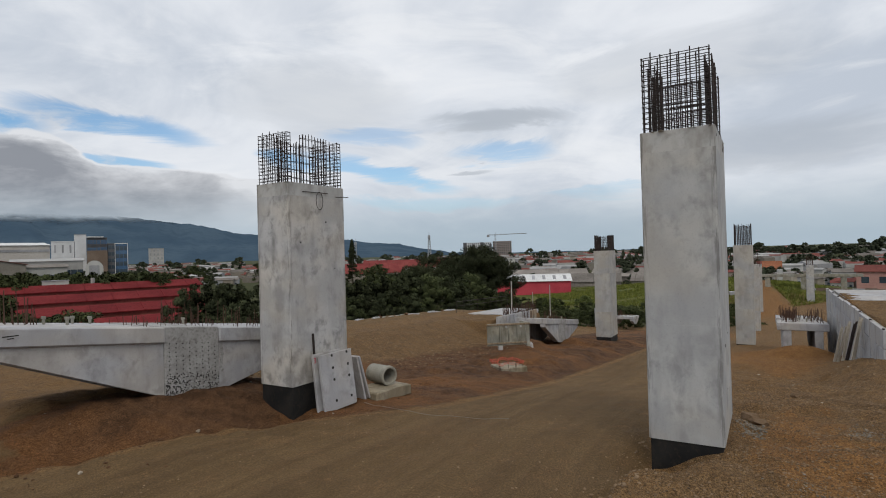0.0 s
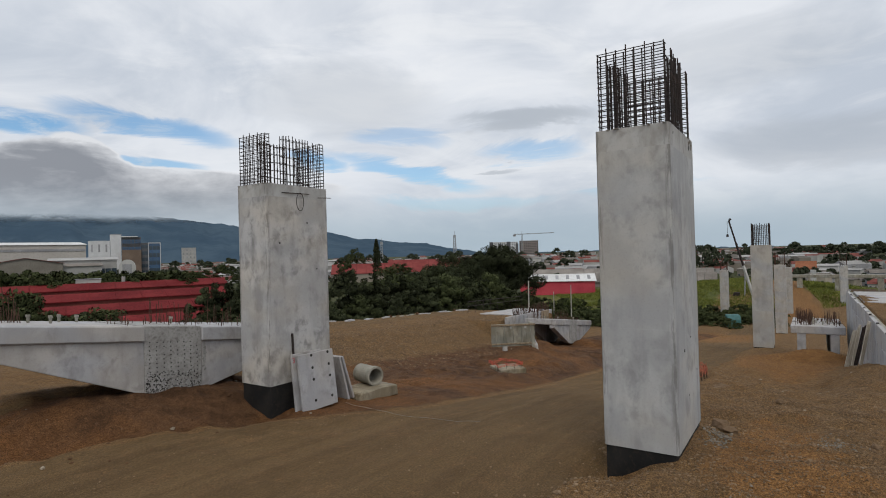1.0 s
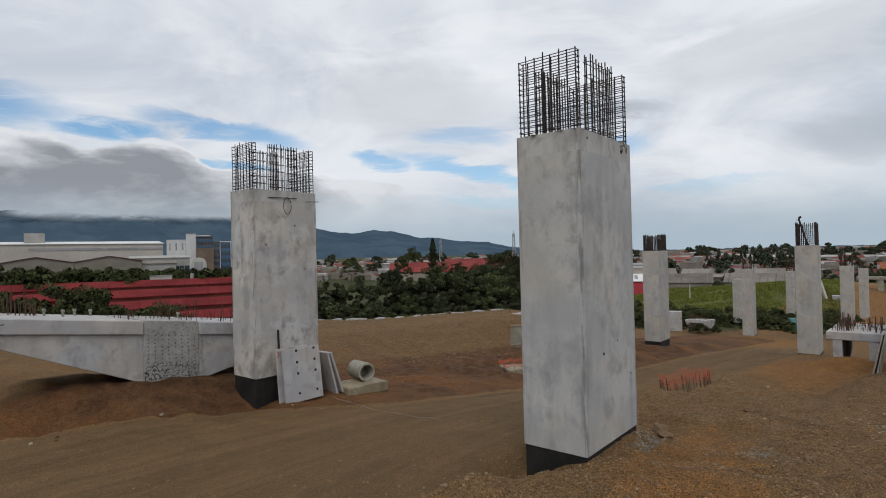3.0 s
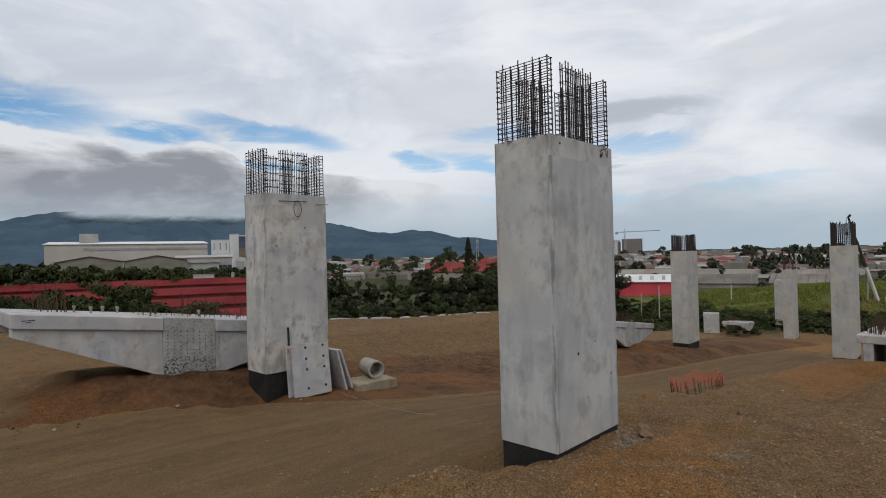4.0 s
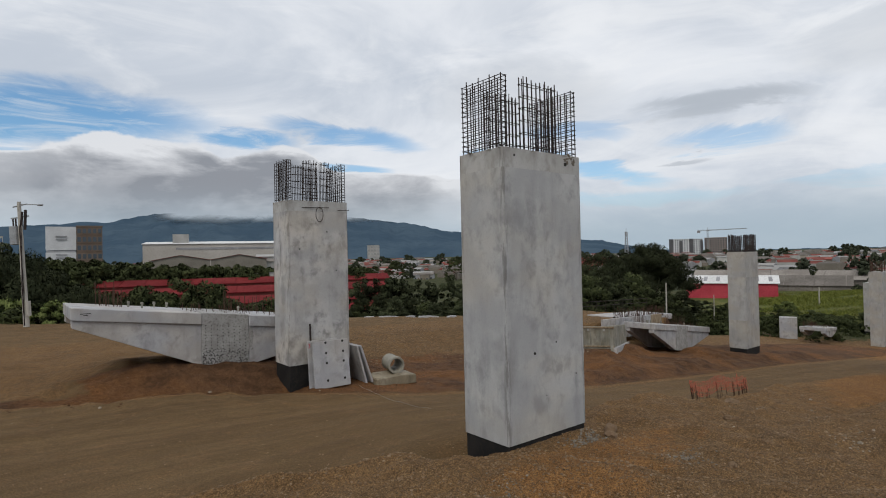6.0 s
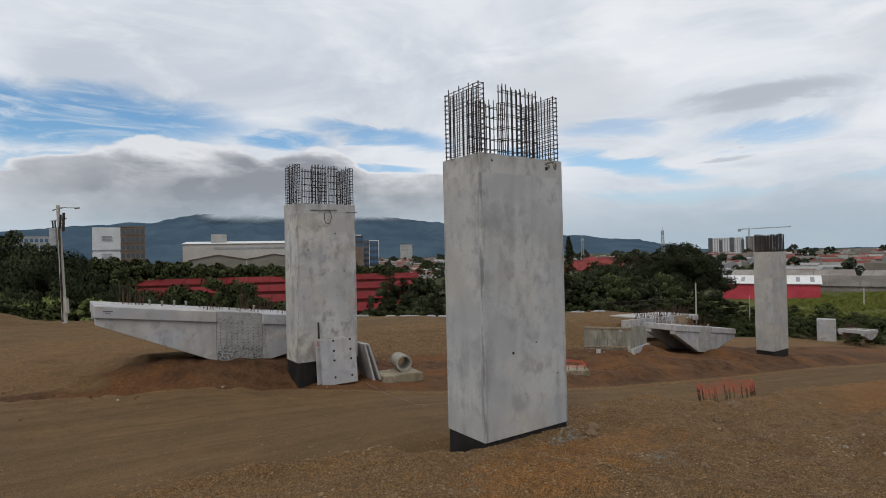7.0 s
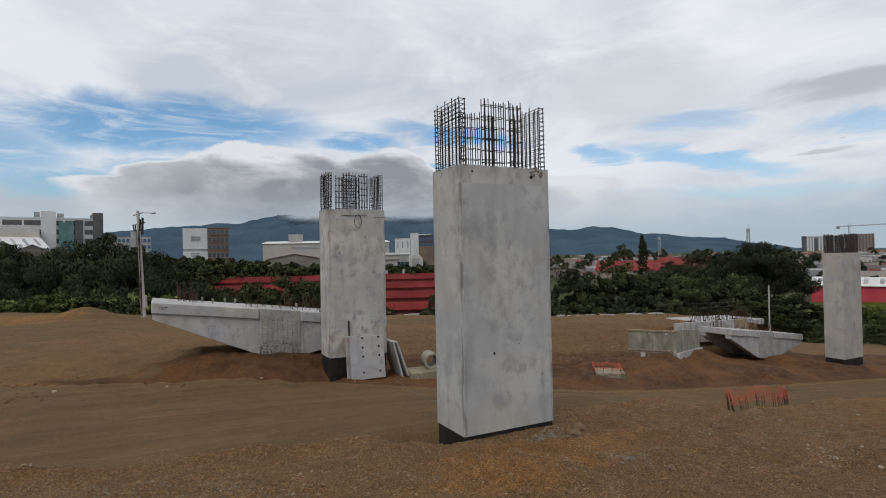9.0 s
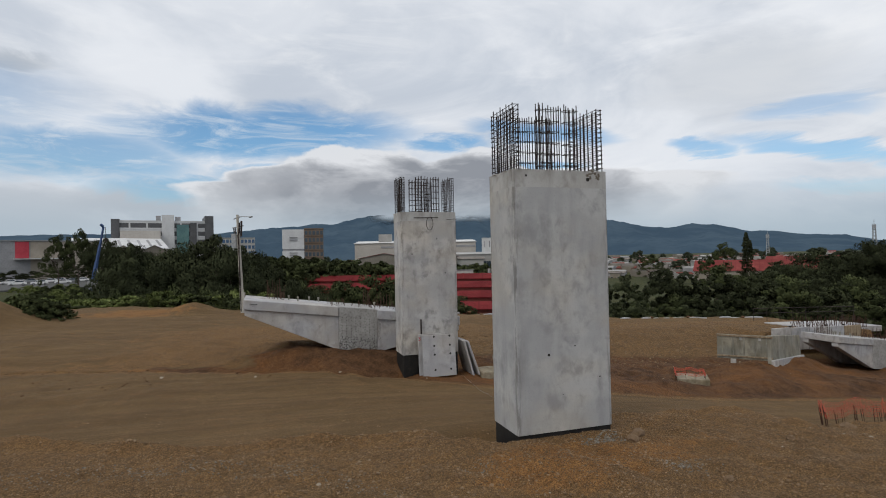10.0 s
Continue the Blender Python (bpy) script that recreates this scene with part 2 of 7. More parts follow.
def earth():
    """The site's ground: packed road, gravel, raw red and ochre soil, grass further off."""
    m, k, b = blank("earth")
    v = k.coords()
    n_big, n_mid = k.noise(v, 0.22, 6, 0.6, 0.4), k.noise(v, 1.4, 6, 0.65)
    n_fine, grit = k.noise(v, 16.0, 6, 0.7), k.voronoi(v, 24.0, 1)
    grain, cell = k.noise(v, 60.0, 3, 0.7), k.voronoi(v, 24.0, 0)
    rut = k.noise(k.stretch(v, 0.06, 1.5, 1.0), 1.0, 6, 0.62, 0.6)
    road = k.mix(k.ramp(rut, 0.30, 0.70), (0.115, 0.071, 0.032), (0.162, 0.104, 0.049))
    road = k.mix(k.ramp(n_mid, 0.40, 0.66, 0.0, 0.35), road, (0.128, 0.082, 0.043))
    road = k.mix(k.ramp(n_fine, 0.5, 0.72, 0.0, 0.35), road, (0.080, 0.054, 0.033))
    stone = k.mix(k.ramp(k.split(grit)[0], 0.1, 0.9), (0.076, 0.052, 0.032), (0.235, 0.172, 0.112))
    stone = k.mix(k.ramp(cell, 0.25, 0.5, 0.0, 0.75), stone, (0.063, 0.040, 0.021))
    gravel = k.mix(k.math("ADD", k.ramp(n_mid, 0.38, 0.64, 0.10, 0.55), k.math("MULTIPLY", k.attr("stony"), 0.34), clamp=True), (0.136, 0.084, 0.042), stone)
    red = k.mix(k.ramp(n_mid, 0.36, 0.62), (0.062, 0.032, 0.016), (0.108, 0.056, 0.027))
    red = k.mix(k.ramp(n_big, 0.42, 0.64, 0.0, 0.7), red, (0.172, 0.078, 0.028))
    red = k.mix(k.ramp(n_fine, 0.5, 0.75, 0.0, 0.6), red, (0.046, 0.021, 0.010))
    ochre = k.mix(k.ramp(n_mid, 0.35, 0.65), (0.195, 0.095, 0.033), (0.250, 0.128, 0.046))
    ochre = k.mix(k.ramp(n_fine, 0.45, 0.72, 0.0, 0.6), ochre, (0.092, 0.052, 0.024))
    green = k.mix(k.ramp(n_mid, 0.35, 0.65), (0.024, 0.032, 0.010), (0.050, 0.057, 0.018))
    bright = k.mix(k.ramp(n_mid, 0.35, 0.65), (0.055, 0.070, 0.015), (0.100, 0.110, 0.026))
    bright = k.mix(k.ramp(n_big, 0.45, 0.62, 0.0, 0.8), bright, (0.130, 0.120, 0.034))
    green = k.mix(k.ramp(n_big, 0.45, 0.62, 0.0, 0.6), green, (0.070, 0.064, 0.026))
    green = k.mix(k.attr("meadow"), green, bright)
    speck = k.math("MULTIPLY", k.ramp(k.noise(v, 34.0, 5, 0.8), 0.38, 0.64, 0.45, 1.55), k.ramp(k.noise(v, 7.0, 4, 0.7), 0.36, 0.64, 0.86, 1.14))
    ragged = k.math("MULTIPLY", k.math("SUBTRACT", n_mid, 0.5), 1.6)

    def zone(name):
        return k.ramp(k.math("ADD", k.attr(name), ragged), 0.34, 0.72)

    gravel = k.mix(1.0, gravel, (1.52, 1.38, 1.14), "MULTIPLY")
    patch = k.ramp(k.noise(v, 0.6, 5, 0.6, 0.6), 0.35, 0.65, 0.93, 1.07)
    col = k.mix(k.math("MULTIPLY", zone("gravel"), 0.75), road, gravel)
    col = k.mix(1.0, col, k.join(patch, patch, patch), "MULTIPLY")
    col = k.mix(zone("ochre"), col, ochre)
    col = k.mix(zone("red"), col, red)
    calm = k.ramp(k.noise(v, 26.0, 5, 0.8), 0.38, 0.64, 0.68, 1.30)
    rough_zone = k.math("ADD", zone("gravel"), zone("red"), clamp=True)
    speck = k.math("ADD", k.math("MULTIPLY", speck, rough_zone), k.math("MULTIPLY", calm, k.math("SUBTRACT", 1.0, rough_zone)))
    col = k.mix(1.0, col, k.join(speck, speck, speck), "MULTIPLY")
    col = k.mix(zone("grass"), col, green)
    k.links.new(col, b.inputs["Base Color"])
    k.put(b.inputs["Roughness"], k.ramp(n_fine, 0.2, 0.8, 0.82, 1.0))
    b.inputs["Specular IOR Level"].default_value = 0.15
    stones = k.math("MULTIPLY", k.ramp(cell, 0.0, 0.5, 1.0, 0.0), k.math("ADD", k.attr("gravel"), 0.25))
    high = k.math("ADD", k.math("MULTIPLY", stones, 0.9), k.math("ADD", n_fine, k.math("MULTIPLY", grain, 0.3)))
    k.links.new(k.bump(high, 0.9, 0.05), b.inputs["Normal"])
    return m


CONCRETE = concrete("cast_concrete", (0.455, 0.445, 0.422), (0.368, 0.362, 0.350), (0.225, 0.22, 0.212), 0.35, corners=(2.66, 1.45), offset=3.0)
PATCHY_CONCRETE = concrete("patchy_cast_concrete", (0.500, 0.480, 0.455), (0.385, 0.370, 0.350), (0.215, 0.205, 0.195), 0.5, corners=(2.66, 1.45), offset=21.7, mottle=0.85)
FAR_CONCRETE = concrete("greyish_far_concrete", (0.405, 0.385, 0.355), (0.345, 0.328, 0.300), (0.225, 0.21, 0.19), 0.3, mottle=0.35)
TOP_CONCRETE = concrete("laitance_stained_concrete", (0.470, 0.455, 0.425), (0.395, 0.380, 0.350), (0.21, 0.19, 0.16), 0.5, corners=(2.66, 1.45), offset=11.0)
CHIPPED = surf("chipped_brown_concrete", (0.12, 0.10, 0.08), (0.19, 0.165, 0.135), (0.05, 0.042, 0.035), 4, 30, 0.95, 0.8, 0.02)
OLD_CONCRETE = concrete("weathered_concrete", (0.34, 0.32, 0.265), (0.23, 0.215, 0.175), (0.12, 0.11, 0.08), 0.6)
WHITE_CONCRETE = concrete("pale_precast_concrete", (0.43, 0.418, 0.415), (0.35, 0.34, 0.337), (0.21, 0.20, 0.19), 0.45)
MOSSY_CONCRETE = concrete("mossy_old_concrete", (0.31, 0.265, 0.19), (0.21, 0.175, 0.12), (0.085, 0.07, 0.042), 0.7)
ROUGH_CONCRETE = surf("rough_joint_concrete", (0.27, 0.265, 0.255), (0.36, 0.355, 0.345), (0.13, 0.12, 0.11), 1.5, 11, 0.95, 0.9, 0.03)
FORM_CONCRETE = concrete("stained_formwork_face", (0.29, 0.275, 0.225), (0.18, 0.17, 0.135), (0.09, 0.08, 0.06), 0.8)
TAR = surf("black_tar_coating", (0.010, 0.010, 0.011), (0.020, 0.019, 0.018), (0.035, 0.03, 0.024), 1.5, 12, 0.75, 0.3, 0.01, spec=0.2)
RUST = surf("rusty_rebar_steel", (0.060, 0.030, 0.020), (0.095, 0.050, 0.032), (0.030, 0.020, 0.016), 3, 30, 0.85, 0.3, 0.002, metal=0.2)
DARK_STEEL = surf("dark_rebar_steel", (0.024, 0.019, 0.018), (0.046, 0.031, 0.026), (0.014, 0.012, 0.012), 3, 30, 0.75, 0.2, 0.002, metal=0.3)
# near-black: paints the shade in holes and sockets; also dark marks and aggregate
MARK_AND_HOLE_SHADE = surf("dark_marks_and_hole_shade", (0.015, 0.014, 0.013), (0.03, 0.027, 0.024), None, 4, 20, 0.95, 0)
STONE = surf("broken_stone", (0.155, 0.100, 0.057), (0.235, 0.166, 0.104), (0.075, 0.049, 0.029), 2, 25, 0.95, 0.5, 0.01, vary=0.1, island=0.30, spec=0.2)
ORANGE = surf("orange_safety_mesh", (0.50, 0.075, 0.045), (0.58, 0.105, 0.06), (0.36, 0.05, 0.03), 2, 18, 0.7, 0.1, 0.003)
TIMBER = surf("weathered_timber", (0.21, 0.155, 0.10), (0.32, 0.25, 0.17), (0.10, 0.075, 0.05), 1.2, 9, 0.9, 0.4, 0.006, (6, 6, 0.8), vary=0.25)
BARK = surf("tree_bark", (0.055, 0.042, 0.032), (0.10, 0.08, 0.06), (0.03, 0.022, 0.017), 2, 14, 0.95, 0.6, 0.02, (3, 3, 0.6))
POLE = surf("grey_pole_concrete", (0.34, 0.32, 0.28), (0.42, 0.40, 0.36), (0.22, 0.20, 0.17), 1, 12, 0.85, 0.2, 0.005, (3, 3, 0.5))
GREY_METAL = surf("grey_painted_metal", (0.30, 0.31, 0.32), (0.40, 0.41, 0.42), (0.2, 0.19, 0.18), 1.5, 15, 0.5, 0.1, 0.003, metal=0.5)
LEAF_DARK = leafage("dark_green_leaves", (0.034, 0.041, 0.022), (0.060, 0.068, 0.034))
LEAF_MID = leafage("green_leaves", (0.042, 0.052, 0.023), (0.074, 0.085, 0.036))
LEAF_LIGHT = leafage("light_green_shrub_leaves", (0.075, 0.100, 0.032), (0.19, 0.215, 0.078))
# far leaves: distance haze is mixed into this greyer green
LEAF_HAZED = leafage("hazed_green_leaves", (0.048, 0.058, 0.038), (0.078, 0.090, 0.056))
GRASS = leafage("tall_green_grass", (0.085, 0.105, 0.024), (0.185, 0.19, 0.045))
RED_ROOF = surf("red_painted_roof_sheet", (0.125, 0.015, 0.017), (0.180, 0.025, 0.026), (0.055, 0.013, 0.013), 0.12, 2.0, 0.9, 0.1, 0.02, vary=0.15, spec=0.08)
RUSTY_ROOF = surf("brick_red_roof_sheet", (0.15, 0.048, 0.040), (0.21, 0.072, 0.058), (0.08, 0.038, 0.034), 0.15, 2.0, 0.9, 0.1, 0.02, vary=0.35, spec=0.1)
FADED_RED = surf("faded_red_roof_sheet", (0.13, 0.026, 0.025), (0.185, 0.045, 0.040), (0.07, 0.022, 0.02), 0.15, 2.0, 0.9, 0.1, 0.02, vary=0.3, spec=0.1)
ORANGE_ROOF = surf("orange_clay_roof", (0.22, 0.085, 0.045), (0.29, 0.12, 0.065), (0.13, 0.055, 0.035), 0.15, 2.0, 0.9, 0.1, 0.02, spec=0.1)
WHITE_SHEET = surf("white_roof_sheet", (0.56, 0.56, 0.55), (0.64, 0.64, 0.63), (0.40, 0.39, 0.37), 0.10, 1.5, 0.6, 0.1, 0.02)
WHITE_ROOF = surf("pale_zinc_roof", (0.23, 0.225, 0.215), (0.32, 0.315, 0.30), (0.27, 0.25, 0.23), 0.10, 1.5, 0.5, 0.1, 0.02, vary=0.2)
GREY_ROOF = surf("weathered_zinc_roof", (0.145, 0.13, 0.115), (0.215, 0.195, 0.175), (0.095, 0.078, 0.065), 0.12, 1.5, 0.85, 0.1, 0.02, vary=0.35, spec=0.1)
WHITE_WALL = surf("white_plaster", (0.32, 0.315, 0.30), (0.41, 0.405, 0.385), (0.36, 0.35, 0.33), 0.2, 2.5, 0.85, 0.1, 0.01, vary=0.25)
CREAM_WALL = surf("cream_plaster", (0.235, 0.205, 0.168), (0.30, 0.268, 0.222), (0.22, 0.19, 0.155), 0.2, 2.5, 0.85, 0.1, 0.01, vary=0.35)
DULL_WALL = surf("dull_grey_brown_wall", (0.165, 0.148, 0.125), (0.215, 0.195, 0.165), (0.12, 0.105, 0.088), 0.2, 2.5, 0.85, 0.1, 0.01)
PALE_CLAD = surf("pale_cream_cladding", (0.40, 0.37, 0.335), (0.46, 0.43, 0.395), (0.33, 0.305, 0.27), 0.1, 1.2, 0.8, 0.05, 0.01)
BRICK_WALL = surf("pinkish_block_wall", (0.25, 0.20, 0.175), (0.32, 0.265, 0.23), (0.18, 0.145, 0.125), 0.1, 1.5, 0.9, 0.05, 0.01)
BRIGHT_WALL = surf("bright_white_cladding", (0.52, 0.525, 0.53), (0.60, 0.605, 0.61), (0.44, 0.44, 0.44), 0.2, 2.5, 0.7, 0.1, 0.01)
RED_WALL = surf("crimson_painted_wall", (0.38, 0.035, 0.055), (0.47, 0.055, 0.075), (0.26, 0.03, 0.04), 0.2, 2.5, 0.75, 0.1, 0.01)
PINK_WALL = surf("pink_plaster", (0.38, 0.20, 0.17), (0.44, 0.25, 0.21), (0.28, 0.15, 0.12), 0.2, 2.5, 0.85, 0.1, 0.01)
GREY_WALL = surf("grey_wall", (0.26, 0.26, 0.27), (0.34, 0.34, 0.35), (0.18, 0.18, 0.18), 0.2, 2.5, 0.8, 0.1, 0.01, vary=0.2)
BROWN_WALL = surf("brown_brick_wall", (0.135, 0.095, 0.068), (0.18, 0.13, 0.095), (0.09, 0.065, 0.048), 0.2, 2.5, 0.8, 0.1, 0.01)
GLASS = surf("dark_window_glass", (0.03, 0.045, 0.06), (0.05, 0.07, 0.09), None, 0.3, 2, 0.12, 0, spec=0.7)
BLUE_GLASS = surf("blue_curtain_glass", (0.04, 0.085, 0.17), (0.06, 0.12, 0.21), None, 0.3, 2, 0.12, 0, spec=0.7)
GREEN_GLASS = surf("green_curtain_glass", (0.05, 0.13, 0.13), (0.08, 0.18, 0.17), None, 0.3, 2, 0.15, 0, spec=0.7)
BLUE_PAINT = surf("blue_machine_paint", (0.022, 0.055, 0.15), (0.035, 0.075, 0.19), (0.02, 0.035, 0.08), 1, 6, 0.5, 0.1, 0.003)
TARP = surf("blue_green_tarpaulin", (0.030, 0.105, 0.105), (0.045, 0.15, 0.145), (0.02, 0.06, 0.06), 1.2, 6, 0.6, 0.5, 0.05)
ASPHALT = surf("asphalt", (0.055, 0.055, 0.056), (0.085, 0.083, 0.080), (0.04, 0.04, 0.04), 0.4, 8, 0.9, 0.3, 0.01)
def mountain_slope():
    """Forested slopes with distance-haze blue painted in; alpha fades the highest ridge into cloud."""
    m, k, b = blank("hazed_mountain_slope")
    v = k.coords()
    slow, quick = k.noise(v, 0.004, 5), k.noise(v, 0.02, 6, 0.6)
    # the blue of distant haze is part of these base colours
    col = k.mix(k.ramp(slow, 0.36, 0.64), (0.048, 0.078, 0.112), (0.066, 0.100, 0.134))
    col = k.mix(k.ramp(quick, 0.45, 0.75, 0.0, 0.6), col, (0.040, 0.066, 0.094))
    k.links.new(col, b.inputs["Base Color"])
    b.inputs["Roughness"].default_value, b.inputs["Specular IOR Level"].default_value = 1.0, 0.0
    x, y, z = k.split(v)
    away = k.math("SQRT", k.math("ADD", k.math("MULTIPLY", x, x), k.math("MULTIPLY", y, y)))
    rise = k.math("MULTIPLY", k.math("ARCTANGENT", k.math("DIVIDE", z, away)), 57.2958)
    bearing = k.math("MULTIPLY", k.math("ARCTAN2", y, x), 57.2958)
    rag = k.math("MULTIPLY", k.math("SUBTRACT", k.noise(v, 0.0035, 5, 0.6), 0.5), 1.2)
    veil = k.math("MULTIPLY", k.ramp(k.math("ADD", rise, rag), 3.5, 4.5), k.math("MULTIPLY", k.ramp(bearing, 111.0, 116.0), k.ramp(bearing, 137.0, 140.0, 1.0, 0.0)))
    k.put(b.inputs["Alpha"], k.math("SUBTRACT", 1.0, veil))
    return m


HAZE_SLOPE = mountain_slope()
EARTH = earth()

# ---- building helpers ----
SITE = 59.74  # the bridge's axis, degrees from x; s runs along it, p to its left
AX, AY = math.cos(radians(SITE)), math.sin(radians(SITE))


def at(s, p, z, rz=0.0, rx=0.0, ry=0.0):
    """A pose from places along and across the bridge's axis."""
    return pose(s * AX - p * AY, s * AY + p * AX, z, rx, ry, SITE + rz)


def thing(name, m, label, category, group="", kind=""):
    ob = new(name)
    ob.empty_display_size = 0.2
    ob.matrix_world = m
    return tagged(ob, label, category, group, kind)


def mesh_of(name, bm, material):
    me = bpy.data.meshes.new(name)
    bmesh.ops.recalc_face_normals(bm, faces=bm.faces[:])
    bm.to_mesh(me)
    bm.free()
    me.materials.append(material)
    return me


def part(name, bm, material, parent, label="", m=None, kind=""):
    me = bm if isinstance(bm, bpy.types.Mesh) else mesh_of(name, bm, material)
    ob = new(name, me)
    ob.parent = parent
    if m is not None:
        ob.matrix_basis = m
    return tagged(ob, label, kind=kind)


put_part = part


def solo(name, bm, material, m, label, category="", group="", kind=""):
    """A thing that is one mesh."""
    me = bm if isinstance(bm, bpy.types.Mesh) else mesh_of(name, bm, material)
    ob = new(name, me)
    ob.matrix_world = m
    return tagged(ob, label, category, group, kind)


def block(bm, x0, y0, z0, x1, y1, z1, bevel=0.0, m=None):
    r = bmesh.ops.create_cube(bm, size=1)["verts"]
    for v in r:
        v.co = Vector((x0 + (v.co.x + 0.5) * (x1 - x0), y0 + (v.co.y + 0.5) * (y1 - y0), z0 + (v.co.z + 0.5) * (z1 - z0)))
        if m is not None:
            v.co = m @ v.co
    if bevel:
        edges = list({e for v in r for e in v.link_edges})
        bmesh.ops.bevel(bm, geom=edges, offset=bevel, segments=1, affect="EDGES")
    return bm


def prism(bm, outline, y0, y1, bevel=0.0):
    """An outline in x and z, drawn out from y0 to y1."""
    a = [bm.verts.new((x, y0, z)) for x, z in outline]
    b = [bm.verts.new((x, y1, z)) for x, z in outline]
    bm.faces.new(a), bm.faces.new(b[::-1])
    n = len(outline)
    for i in range(n):
        bm.faces.new((a[i], b[i], b[(i + 1) % n], a[(i + 1) % n]))
    if bevel:
        edges = list({e for v in a + b for e in v.link_edges})
        bmesh.ops.bevel(bm, geom=edges, offset=bevel, segments=1, affect="EDGES")
    return bm


def rod(bm, a, b, r0, r1=None, sides=6):
    """A round bar from a to b, tapering from r0 to r1."""
    a, b = Vector(a), Vector(b)
    r1 = r0 if r1 is None else r1
    turn = (b - a).to_track_quat("Z", "Y").to_matrix()
    rings = []
    for c, r in ((a, r0), (b, r1)):
        rings.append([bm.verts.new(c + turn @ Vector((r * math.cos(2 * math.pi * i / sides), r * math.sin(2 * math.pi * i / sides), 0))) for i in range(sides)])
    for i in range(sides):
        j = (i + 1) % sides
        bm.faces.new((rings[0][i], rings[0][j], rings[1][j], rings[1][i]))
    bm.faces.new(rings[0][::-1]), bm.faces.new(rings[1])
    return bm


def lump(bm, centre, size, rng, rough=0.25, sub=1):
    """An uneven stone or clod."""
    r = bmesh.ops.create_icosphere(bm, subdivisions=sub, radius=1)["verts"]
    turn = Euler((rng.random() * 6, rng.random() * 6, rng.random() * 6)).to_matrix()
    for v in r:
        q = v.co * (1 + rough * (rng.random() - 0.5) * 2)
        q = turn @ q
        v.co = Vector((q.x * size[0], q.y * size[1], q.z * size[2])) + Vector(centre)
    return bm


def smooth(v, lo, hi):
    t = np.clip((v - lo) / (hi - lo), 0, 1)
    return t * t * (3 - 2 * t)


# ---- ground ----
def wave(s, p, seed, size):
    """Smooth lattice noise, about -1 to 1, with features of about that size."""
    s, p = np.asarray(s, float), np.asarray(p, float)
    r = np.random.RandomState(seed)
    grid, out, cell, amp = r.uniform(-1, 1, (64, 64)), 0.0, size * 0.55, 1.0
    for _ in range(3):
        u, v = (0.8 * s + 0.6 * p) / cell + r.uniform(0, 64), (0.8 * p - 0.6 * s) / cell + r.uniform(0, 64)
        i, j = np.floor(u).astype(int), np.floor(v).astype(int)
        a, b = u - i, v - j
        a, b = a * a * (3 - 2 * a), b * b * (3 - 2 * b)
        i0, j0, i1, j1 = i % 64, j % 64, (i + 1) % 64, (j + 1) % 64
        low = grid[i0, j0] + (grid[i1, j0] - grid[i0, j0]) * a
        high = grid[i0, j1] + (grid[i1, j1] - grid[i0, j1]) * a
        out = out + amp * (low + (high - low) * b)
        cell, amp = cell * 0.47, amp * 0.5
    return out


def edge_of_fill(s):
    return np.interp(s, [-60, -5, 8, 22, 34, 56], [56, 47, 40.5, 38, 32.2, 30.2]) + 0.5 * wave(s, 0 * s, 5, 14)


def road_side(s):
    """Where the dirt road's near edge runs."""
    return np.interp(s, [-6, 0, 4, 8, 11, 13, 30, 200], [8.5, 6.1, 3.6, 2.7, 2.1, 2.45, 2.9, 2.9]) + 0.22 * wave(s, 0 * s, 8, 4)


def far_lip(s):
    """Where the road's far edge breaks off into the dug soil."""
    return np.interp(s, [-3, 1.6, 4.8, 7, 10, 12, 15, 20, 60], [16.6, 15.5, 14.25, 13.55, 13.1, 12.4, 10.5, 9.8, 9.6])


